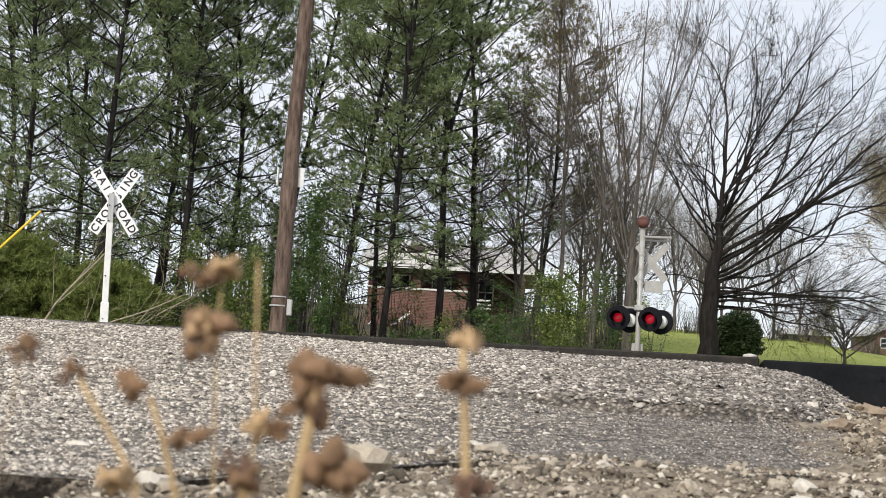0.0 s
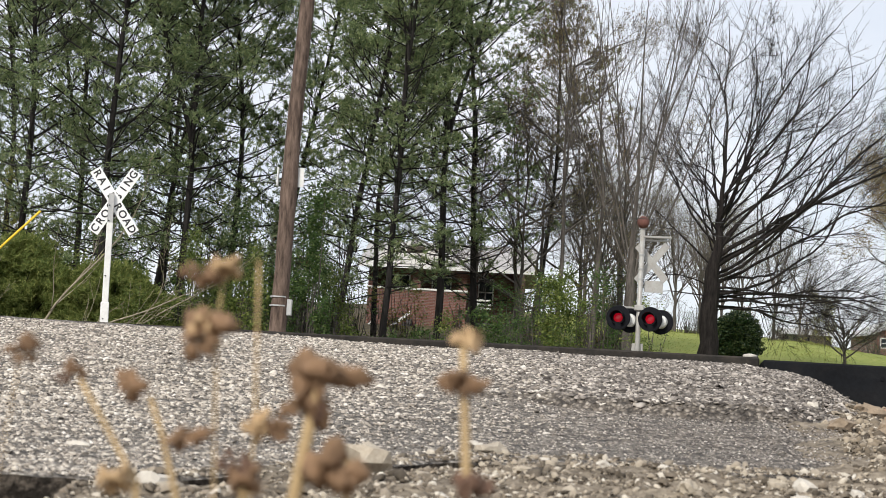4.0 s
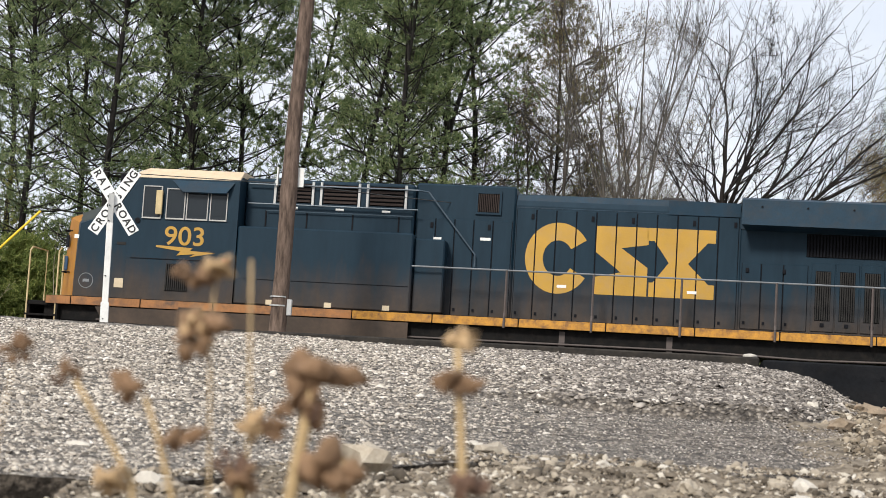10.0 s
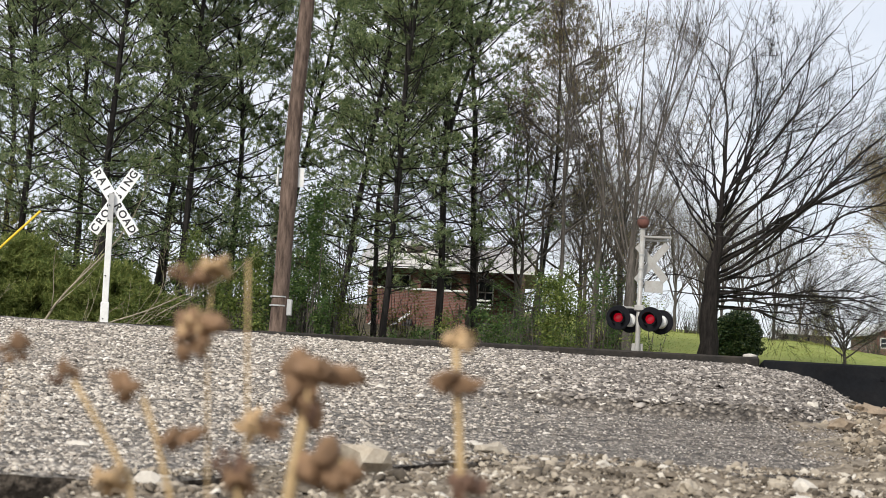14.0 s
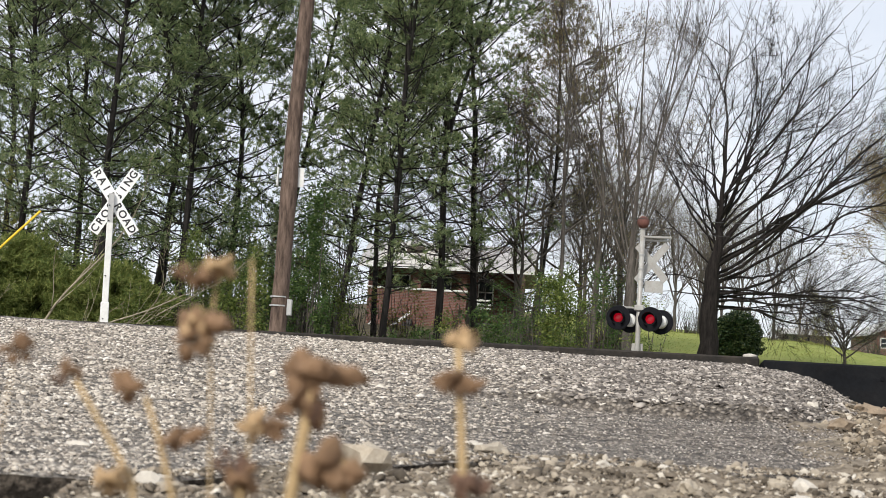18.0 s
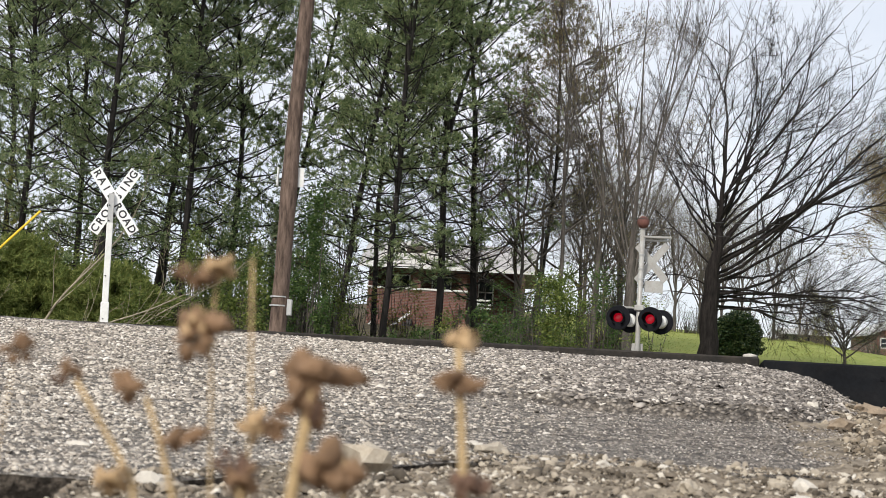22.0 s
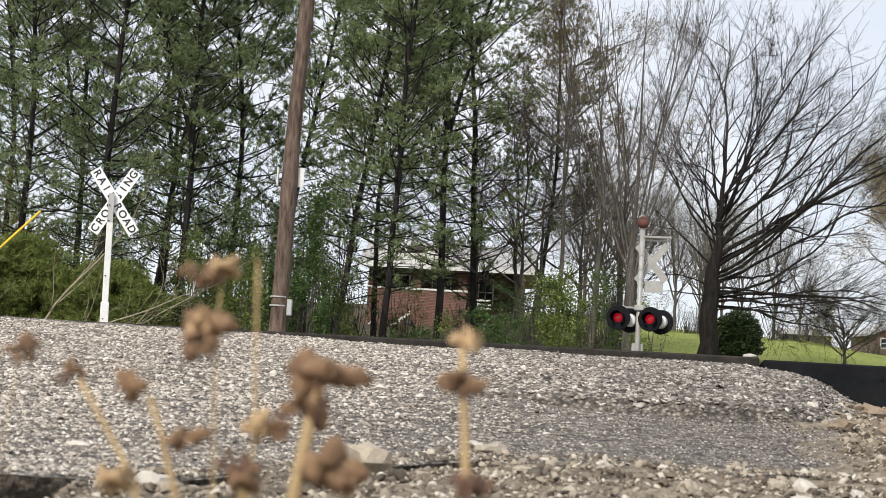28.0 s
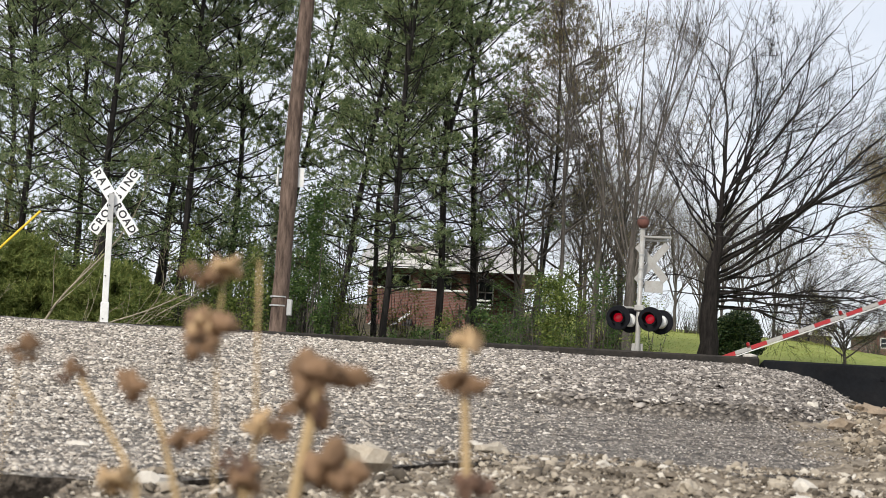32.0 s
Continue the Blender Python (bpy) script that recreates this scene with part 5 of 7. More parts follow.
    for k, z in enumerate((1.2, 1.0, 0.8)):
        part("stair_tread", box(bm_new(), 1.6 - 0.1 * k, 2.5, 0.3, 0.7, z, z + 0.08), M_WHITE, t, "white stair tread")


house()


def far_house():
    t = thing("far_house", stand(39.6, 150, -0.2, 10, 0.85), "brown brick cottage with a pale roof edge", "house")
    bm = box(bm_new(), -2.0, 5, 0, 6, -0.8, 2.2)
    part("wall", bm, M_BRICK, t)
    part("gable", prism(bm_new(), [(-2.0, 2.2), (5.0, 2.2), (1.5, 3.7)], 0.02, 5.98, 'y'), M_BRICK, t)
    part("roof", prism(bm_new(), [(-2.6, 2.0), (1.5, 3.85), (5.6, 2.0), (5.6, 2.15), (1.5, 4.0), (-2.6, 2.15)], -0.35, 6.35, 'y'), M_TINROOF, t, "pale roof with white edge")
    w = part("window", box(bm_new(), -1.35, -0.45, -0.03, -0.004, 0.85, 1.75), M_GLASS, t)
    bm = box(bm_new(), -1.45, -0.35, -0.05, -0.032, 1.75, 1.84)
    box(bm, -1.45, -0.35, -0.05, -0.032, 0.76, 0.85)
    box(bm, -1.45, -1.35, -0.05, -0.032, 0.85, 1.75)
    box(bm, -0.45, -0.35, -0.05, -0.032, 0.85, 1.75)
    box(bm, -1.35, -0.45, -0.045, -0.032, 1.27, 1.33)
    part("frame", bm, M_WHITE, w)
    t2 = thing("barn", stand(53.6, 260, 0.0, -6, 0.8), "low dark barn with a pale metal roof", "barn")
    part("wall", box(bm_new(), -2.2, 7.0, 0, 5, -0.6, 1.1), M_DKWALL, t2)
    part("roof", prism(bm_new(), [(-0.7, 1.0), (2.5, 2.2), (5.7, 1.0), (5.7, 1.1), (2.5, 2.32), (-0.7, 1.1)], -2.8, 7.6, 'x'), M_TINROOF, t2)
    for k in range(6):
        part("opening", box(bm_new(), -1.6 + k * 1.4, -1.1 + k * 1.4, -0.05, -0.004, -0.1, 0.8), M_BLACK, t2)


far_house()


# ---------------------------------------------------------------- crossbuck sign
def blade(parent, ang, txt, z, mat, letters, y0, x=0.05):
    """One arm of a crossbuck with rounded-off corners; the lettering faces the camera."""
    L, Wd = 0.61, 0.095
    bm = prism(bm_new(), [(-L, -Wd), (L, -Wd), (L, Wd), (-L, Wd)], y0, y0 + 0.012, 'y', 0.003)
    rot = Matrix.Translation((x, 0, z)) @ pose(0, 0, 0, 0, ang, 0)
    bmesh.ops.transform(bm, matrix=rot, verts=bm.verts)
    b = part("blade", bm, mat, parent)
    for k, ch in enumerate(txt):
        if ch == " ":
            continue
        u = -0.50 + k * (1.0 / (len(txt) - 1)) + (-0.035 if k < 4 else 0.035)
        text_mesh(ch, 0.17, 0.002, "letter", letters, b, rot @ Matrix.Translation((u, y0 - 0.003, 0)) @ pose(0, 0, 0, 90, 0, 0), bold=0.004)
    return b


def crossbuck():
    m = stand(-5.40, 28) @ pose(0, 0, 0, 0, -1.0, 8)
    t = thing("crossbuck_sign", m, "white railroad crossbuck sign on a steel post", "sign")
    bm = bm_new()
    prism(bm, [(-0.045, -0.02), (-0.015, -0.045), (0.045, -0.045), (0.045, 0.02), (-0.045, 0.02)], 1.2, 3.2, 'z')
    part("upper_post", bm, M_GALV, t, "ribbed grey steel post")
    bm = box(bm_new(), -0.050, 0.050, -0.050, 0.030, 0.0, 2.72, 0.006)
    part("lower_post", bm, M_WHITE, t, "white painted post")
    part("post_sleeve", box(bm_new(), -0.066, 0.066, -0.06, 0.04, -0.6, 1.42, 0.006), M_WHITE, t, "white post sleeve")
    for z in (1.15, 1.85, 2.75, 3.0):
        part("bolt", lathe(bm_new(), [(0.012, 0), (0.012, 0.012), (0.006, 0.016)], 8, Matrix.Translation((-0.02, -0.056, z)) @ pose(0, 0, 0, 90, 0, 0)), M_BLACK, t)
    blade(t, 56.0, "RAILROAD", 3.08, M_REFL, M_LETTER, 0.036)
    blade(t, -58.0, "CROSSING", 3.08, M_REFL, M_LETTER, 0.050)


crossbuck()


# ---------------------------------------------------------------- utility pole, guy wire, overhead cables
def utility_pole():
    g = np.random.default_rng(3)
    m = stand(-3.12, 33)
    t = thing("utility_pole", m, "weathered brown wooden utility pole", "pole")
    bm = bm_new()
    pts = [(0.0235 * z + 0.02 * math.sin(z * 0.9), 0, z) for z in np.linspace(-0.5, 11, 24)]
    tube(bm, pts, [0.172 - 0.0045 * p[2] + 0.004 * g.normal() for p in pts], 18)
    part("shaft", bm, M_POLE, t, smooth=True)
    for z in (1.83, 2.0):
        bm = bm_new()
        tube(bm, [(0.0235 * z, 0, z - 0.012), (0.0235 * z, 0, z + 0.012)], 0.177, 18)
        part("band", bm, M_GALV, t, "thin metal band")
    part("notice_board", box(bm_new(), 0.10, 0.36, 0.03, 0.05, 4.14, 4.52, 0.004), M_WHITE, t, "blank white panel")
    part("notice_board", box(bm_new(), -0.16, -0.13, -0.06, 0.12, 4.14, 4.50, 0.004), M_WHITE, t, "blank white panel seen edge-on")
    part("meter_box", box(bm_new(), 0.20, 0.30, -0.08, 0.08, 1.65, 1.96, 0.012), M_GALV, t, "small grey box")
    part("meter_bracket", box(bm_new(), 0.14, 0.20, -0.03, 0.03, 2.02, 2.16, 0.006), M_WHITE, t)
    part("conduit", tube(bm_new(), [(0.175, -0.05, 0.0), (0.18, -0.05, 1.65)], 0.014, 6), M_GALV, t)


utility_pole()


def span(name, a, b, sag, r, label, mat=None, n=14, group="overhead cables"):
    a, b = Vector(a), Vector(b)
    bm = bm_new()
    pts = [a.lerp(b, k / n) - Vector((0, 0, sag * 4 * (k / n) * (1 - k / n))) for k in range(n + 1)]
    tube(bm, pts, r, 5)
    return tagged(part(name, bm, mat or M_WIRE), label, "cable", group)


span("guy_wire", (-2.9, 33.0, 8.25), (-10.09, 30.17, -0.3), 0.0, 0.004, "thin steel guy wire of the pole")
_a, _b = Vector((-2.9, 33.0, 8.25)), Vector((-10.09, 30.17, -0.3))
bm = bm_new()
tube(bm, [_a.lerp(_b, 0.62), _a.lerp(_b, 0.93)], 0.021, 10)
tagged(part("guy_guard", bm, M_YELLOW_PL), "yellow plastic guard round the guy wire", "cable guard")
span("overhead_cable", (-30, 34.2, 5.0), (-3.0, 33.1, 3.96), 0.2, 0.009, "thin dark cable strung overhead between poles")
span("overhead_cable", (-2.95, 33.1, 3.96), (9.0, 46.0, 5.35), 0.15, 0.009, "thin dark cable strung overhead between poles")
span("overhead_cable", (-30, 40, 9.6), (6, 40, 6.6), 0.3, 0.008, "thin dark cable strung overhead between poles")
span("overhead_cable", (5, 46, 5.0), (40, 58, 6.6), 0.3, 0.009, "thin dark cable strung overhead between poles")


# ---------------------------------------------------------------- flashing-light signal with gate
def lamp_unit(parent, x, y, z, turn, lens, label):
    m = Matrix.Translation((x, y, z)) @ pose(0, 0, 0, 0, 0, turn)
    face = m @ pose(0, 0, 0, 90, 0, 0)       # z axis of the turned parts looks to the camera
    bg = part("lamp_disc", lathe(bm_new(), [(0.285, -0.03), (0.305, -0.02), (0.305, 0.0), (0.285, 0.008)], 32, face), M_BLACK, parent, label)
    part("lamp_housing", lathe(bm_new(), [(0.09, -0.2), (0.14, -0.17), (0.16, -0.032)], 20, face), M_WHITE, bg, "pale lamp housing behind the disc")
    bm = bm_new()
    n = 22
    ring = []
    for k in range(n):
        a = radians(-65 + 310 * k / (n - 1))
        dpt = 0.25 if 0 <= a <= math.pi else 0.12
        ring.append((a, dpt))
    for (a, da), (b, db) in zip(ring, ring[1:]):
        for r0, r1 in ((0.165, 0.172),):
            q = [(r0 * math.cos(a), r0 * math.sin(a), 0.008), (r0 * math.cos(b), r0 * math.sin(b), 0.008), (r0 * math.cos(b), r0 * math.sin(b), db), (r0 * math.cos(a), r0 * math.sin(a), da)]
            o = [(r1 * math.cos(a), r1 * math.sin(a), 0.008), (r1 * math.cos(b), r1 * math.sin(b), 0.008), (r1 * math.cos(b), r1 * math.sin(b), db), (r1 * math.cos(a), r1 * math.sin(a), da)]
            V = [bm.verts.new(face @ Vector(p)) for p in q + o]
            for f in ((0, 1, 2, 3), (7, 6, 5, 4), (3, 2, 6, 7), (0, 3, 7, 4), (1, 5, 6, 2)):
                bm.faces.new([V[i] for i in f])
    part("hood", bm, M_BLACK, bg, "black lamp hood")
    part("lens", lathe(bm_new(), [(0.115, 0.009), (0.115, 0.016), (0.09, 0.034), (0.045, 0.045)], 24, face), lens, bg, "round red lens")


def signal():
    t = thing("crossing_signal", stand(4.92, 42.5, 0.0) @ pose(0, 0, 0, 0, 0, -6), "grey-white flashing-light crossing signal mast", "signal")
    b = 0.24
    part("mast", tube(bm_new(), [(0, 0, -0.4), (0, 0, 4.62 + b)], 0.062, 16), M_MAST, t, smooth=True)
    part("base", box(bm_new(), -0.14, 0.14, 0.065, 0.12, -0.5, 0.36, 0.015), M_MAST, t)
    part("bell", lathe(bm_new(), [(0.05, -0.10), (0.14, -0.08), (0.155, 0.0), (0.13, 0.09), (0.05, 0.13)], 18, Matrix.Translation((0, -0.05, 4.76 + b)) @ pose(0, 0, 0, 70, 0, 0)), M_RUST, t, "rusty red warning bell", smooth=True)
    part("bell_cap", lathe(bm_new(), [(0.07, 0.0), (0.10, 0.03), (0.07, 0.09)], 14, Matrix.Translation((-0.02, 0.03, 4.84 + b))), M_MAST, t)
    part("cross_arm", box(bm_new(), -0.05, 0.72, -0.06, 0.02, 4.38 + b, 4.43 + b, 0.01), M_MAST, t)
    part("cross_arm", box(bm_new(), 0.06, 0.70, 0.06, 0.10, 4.31 + b, 4.35 + b, 0.01), M_MAST, t)
    # back of the crossbuck, turned to the far road
    xb = Matrix.Translation((0.25, 0.18, 3.78 + b)) @ pose(0, 0, 0, 0, 0, -28)
    for ang, y0 in ((48, 0.0), (-48, 0.016)):
        bm = prism(bm_new(), [(-0.61, -0.095), (0.61, -0.095), (0.61, 0.095), (-0.61, 0.095)], y0, y0 + 0.012, 'y', 0.003)
        bmesh.ops.transform(bm, matrix=xb @ pose(0, 0, 0, 0, ang, 0), verts=bm.verts)
        part("blade", bm, M_MAST, t, "bare white back of a crossbuck blade")
    part("sign_plate", box(bm_new(), 0.10, 0.56, 0.12, 0.14, 3.04 + b, 3.33 + b, 0.004), M_MAST, t, "blank back of the track count plate")
    for z in (3.35, 3.6, 3.95):
        bm = tube(bm_new(), [(0, 0, z + b - 0.02), (0, 0, z + b + 0.02)], 0.072, 14)
        part("clamp", bm, M_GALV, t)
    z = 2.36 + b
    part("lamp_bar", tube(bm_new(), [(-0.46, -0.02, z + 0.27), (0.42, -0.02, z + 0.27)], 0.025, 8), M_MAST, t)
    part("junction_box", box(bm_new(), -0.12, 0.12, -0.12, 0.0, z + 0.2, z + 0.34, 0.02), M_MAST, t)
    lamp_unit(t, -0.50, -0.16, z, -14, M_LAMP_DIM, "black lamp disc, lens glowing red")
    lamp_unit(t, 0.28, -0.16, z, -14, M_LAMP_ON, "black lamp disc, lens lit red")
    for x in (-0.20, 0.56):
        m = Matrix.Translation((x, 0.16, z - 0.04)) @ pose(0, 0, 0, 0, 0, 170)
        face = m @ pose(0, 0, 0, 90, 0, 0)
        bg = part("lamp_disc", lathe(bm_new(), [(0.285, -0.03), (0.305, -0.02), (0.305, 0.0), (0.285, 0.008)], 32, face), M_BLACK, t, "black disc of the rear-facing lamp")
        part("lamp_housing", lathe(bm_new(), [(0.09, -0.22), (0.15, -0.18), (0.165, -0.032)], 20, face), M_WHITE, bg, "pale lamp housing")
    part("control_box", box(bm_new(), -0.14, 0.14, 0.065, 0.16, 1.50 + b, 1.76 + b, 0.015), M_MAST, t)
    part("gate_mechanism", box(bm_new(), -0.14, 0.15, 0.07, 0.2, 0.75, 1.5, 0.03), M_MAST, t)
    part("gate_counterweight", box(bm_new(), -0.95, -0.25, -0.42, -0.30, 0.95, 1.2, 0.02), M_MAST, t)


signal()


def gate_arm():
    t = thing("gate_arm", pose(5.15, 42.1, 0.77, 0, 0, -TURN), "red and white striped crossing gate arm", "gate arm")
    x, k = 0.26, 0
    while x < 8.6:
        w = 0.40
        h = 0.055 - 0.002 * x
        part("stripe", box(bm_new(), x, x + w - 0.001, -0.02, 0.02, -h, h, 0.004), M_MAST if k % 2 else M_RED, t, "greyed white stripe" if k % 2 else "red stripe")
        x += w
        k += 1
    part("truss_edge", box(bm_new(), 0.0, 8.8, -0.012, 0.012, -0.085, -0.06, 0.003), M_WHITE, t, "thin white lower edge")
    for x in (2.62, 4.95, 8.4):
        part("arm_lamp", lathe(bm_new(), [(0.025, 0.0), (0.045, 0.01), (0.045, 0.08), (0.025, 0.10)], 12, Matrix.Translation((x, 0, 0.05))), M_LAMP_OFF, t, "small red lamp on the arm")
        part("lamp_foot", box(bm_new(), x - 0.05, x + 0.05, -0.03, 0.03, 0.02, 0.052), M_RUST, t)
    return t


GATE = gate_arm()


# ---------------------------------------------------------------- locomotives
HW = 1.52          # half width over the sills
HH = 0.87          # half width of the hood


def slats(x0, x1, z0, z1, y, side, mat, parent, n, upright=True, name="slat", frame_mat=None, depth=0.03):
    """A framed opening with real slats, on the side face at |y|."""
    s = side
    bm = box(bm_new(), x0, x1, s * (y - 0.03), s * (y + 0.004), z0, z1)
    p = part("grille", bm, M_GRILLE, parent)
    bm = bm_new()
    for k in range(n):
        if upright:
            c = x0 + (k + 0.5) * (x1 - x0) / n
            w = (x1 - x0) / n * 0.28
            box(bm, c - w, c + w, s * (y + 0.004), s * (y + depth), z0 + 0.01, z1 - 0.01)
        else:
            c = z0 + (k + 0.5) * (z1 - z0) / n
            w = (z1 - z0) / n * 0.28
            box(bm, x0 + 0.01, x1 - 0.01, s * (y + 0.004), s * (y + depth), c - w, c + w)
    part("slats", bm, mat, p)
    if frame_mat:
        bm = bm_new()
        f = 0.045
        box(bm, x0 - f, x1 + f, s * (y - 0.01), s * (y + depth + 0.012), z1, z1 + f)
        box(bm, x0 - f, x1 + f, s * (y - 0.01), s * (y + depth + 0.012), z0 - f, z0)
        box(bm, x0 - f, x0, s * (y - 0.01), s * (y + depth + 0.012), z0, z1)
        box(bm, x1, x1 + f, s * (y - 0.01), s * (y + depth + 0.012), z0, z1)
        part("grille_frame", bm, frame_mat, p)
    return p


def plate(x0, x1, z0, z1, y, side, mat, parent, name="label_plate", t=0.006):
    return part(name, box(bm_new(), x0, x1, side * (y - 0.004), side * (y + t), z0, z1), mat, parent)


def hood_doors(xs, z0, z1, side, body, parent, latches=True):
    """A row of flush doors with open gaps between them."""
    # added black sheet behind the doors, stands in for the shade in their gaps
    part("gap_shade_sheet", box(bm_new(), xs[0], xs[-1], side * (HH - 0.01), side * (HH + 0.003), z0, z1), M_BLACK, parent)
    for a, b in zip(xs, xs[1:]):
        d = part("hood_door", box(bm_new(), a + 0.012, b - 0.012, side * (HH - 0.02), side * (HH + 0.022), z0, z1, 0.006), body, parent)
        if latches:
            part("latch", box(bm_new(), b - 0.10, b - 0.05, side * (HH + 0.022), side * (HH + 0.038), z0 + 0.10, z0 + 0.16), M_BLACK, d)
            if z1 > 3.6 and int(a * 10) % 3 == 0:
                part("latch", box(bm_new(), a + 0.05, a + 0.11, side * (HH + 0.022), side * (HH + 0.042), z1 - 0.20, z1 - 0.09), M_BLACK, d)


def louvre_door(a, b, z0, z1, side, body, parent, mat):
    d = part("louvre_door", box(bm_new(), a + 0.015, b - 0.015, side * (HH - 0.02), side * (HH + 0.024), z0, z1, 0.006), body, parent)
    bm = bm_new()
    n = 7
    w = (b - a) * 0.64
    c = (a + b) / 2
    box(bm, c - w / 2, c + w / 2, side * (HH + 0.020), side * (HH + 0.027), z0 + 0.22, z1 - 0.16)
    part("louvre_back", bm, M_GRILLE, d)
    bm = bm_new()
    for k in range(n):
        x = c - w / 2 + (k + 0.5) * w / n
        box(bm, x - w / n * 0.3, x + w / n * 0.3, side * (HH + 0.027), side * (HH + 0.045), z0 + 0.23, z1 - 0.17)
    part("louvre", bm, mat, d)
    part("latch", box(bm_new(), c - 0.04, c + 0.04, side * (HH + 0.024), side * (HH + 0.045), z0 + 0.1, z0 + 0.17), M_BLACK, d)


def truck(parent, cx):
    for s in (-1, 1):
        bm = prism(bm_new(), [(cx - 2.4, 0.55), (cx - 2.2, 0.85), (cx - 1.0, 0.95), (cx + 1.0, 0.95), (cx + 2.2, 0.85), (cx + 2.4, 0.55), (cx + 1.3, 0.5), (cx + 0.9, 0.62), (cx - 0.9, 0.62), (cx - 1.3, 0.5)], s * 1.02, s * 1.18, 'y', 0.01)
        f = part("truck_frame", bm, M_UNDER, parent)
        for k in (-1.9, 0, 1.9):
            part("journal_box", box(bm_new(), cx + k - 0.17, cx + k + 0.17, s * 1.18, s * 1.32, 0.40, 0.72, 0.02), M_UNDER, f)
        for k in (-0.95, 0.95):
            bm = bm_new()
            tube(bm, [(cx + k, s * 1.2, 0.62), (cx + k, s * 1.2, 1.1)], 0.09, 10)
            part("spring", bm, M_STEEL, f)
        bm = bm_new()
        tube(bm, [(cx - 0.5, s * 1.28, 1.18), (cx + 0.6, s * 1.28, 1.1), (cx + 1.4, s * 1.26, 1.2)], 0.025, 6)
        part("brake_pipe", bm, M_UNDER, f)
    for k in (-1.9, 0, 1.9):
        bm = bm_new()
        for s in (-1, 1):
            lathe(bm, [(0.50, -0.07), (0.555, -0.06), (0.535, 0.06), (0.46, 0.065), (0.18, 0.03)], 26, Matrix.Translation((cx + k, s * 0.76, 0.535)) @ pose(0, 0, 0, -90 * s, 0, 0))
        tube(bm, [(cx + k, -0.76, 0.535), (cx + k, 0.76, 0.535)], 0.09, 10)
        part("wheelset", bm, M_STEEL, parent)


def handrail(parent, side, x0, x1, z, posts, mat=None):
    bm = bm_new()
    tube(bm, [(x0, side * 1.47, z), (x1, side * 1.47, z)], 0.019, 7)
    r = part("handrail", bm, mat or M_HANDRAIL, parent)
    for x in posts:
        part("stanchion", tube(bm_new(), [(x, side * 1.545, 1.56), (x, side * 1.54, 1.8), (x, side * 1.475, 1.9), (x, side * 1.475, z)], 0.026, 6), M_POST, r)
    return r


def end_platform(parent, x_end, sgn, post_mat):
    """Steps, stanchions, pilot and coupler at one end; sgn is the way out."""
    x0 = x_end - sgn * 0.72
    part("end_platform", box(bm_new(), min(x0, x_end), max(x0, x_end), -1.45, 1.45, 1.55, 1.64, 0.01), M_UNDER, parent)
    part("pilot", prism(bm_new(), [(x_end - sgn * 0.06, 0.18), (x_end + sgn * 0.06, 0.18), (x_end + sgn * 0.0, 1.55), (x_end - sgn * 0.06, 1.55)], -1.35, 1.35, 'y'), M_UNDER, parent)
    for s in (-1, 1):
        for k in range(4):
            z = 0.42 + 0.3 * k
            part("step", box(bm_new(), min(x0, x_end), max(x0, x_end), s * 1.18, s * 1.5, z, z + 0.04), M_UNDER, parent)
        part("step_side", box(bm_new(), x0 - 0.02, x0 + 0.02, s * 1.15, s * 1.5, 0.4, 1.62), M_UNDER, parent)
        for x in (x0 + sgn * 0.04, x_end - sgn * 0.03):
            bm = bm_new()
            tube(bm, [(x, s * 1.48, 0.55), (x, s * 1.48, 2.72), (x - 0.0, s * 1.36, 2.80)], 0.018, 7)
            part("grab_post", bm, post_mat, parent, "cream grab post")
        part("end_rail", tube(bm_new(), [(x_end - sgn * 0.03, s * 1.36, 2.8), (x_end - sgn * 0.03, s * 0.5, 2.8), (x_end - sgn * 0.03, s * 0.5, 1.62)], 0.02, 6), post_mat, parent)
    part("coupler", box(bm_new(), min(x_end, x_end + sgn * 0.45), max(x_end, x_end + sgn * 0.45), -0.14, 0.14, 0.74, 1.02, 0.04), M_UNDER, parent)
    for y in (-0.6, -0.35, 0.4, 0.65):
        part("air_hose", tube(bm_new(), [(x_end, y, 0.95), (x_end + sgn * 0.16, y, 0.72), (x_end + sgn * 0.3, y * 0.7, 0.6)], 0.022, 6), M_UNDER, parent)


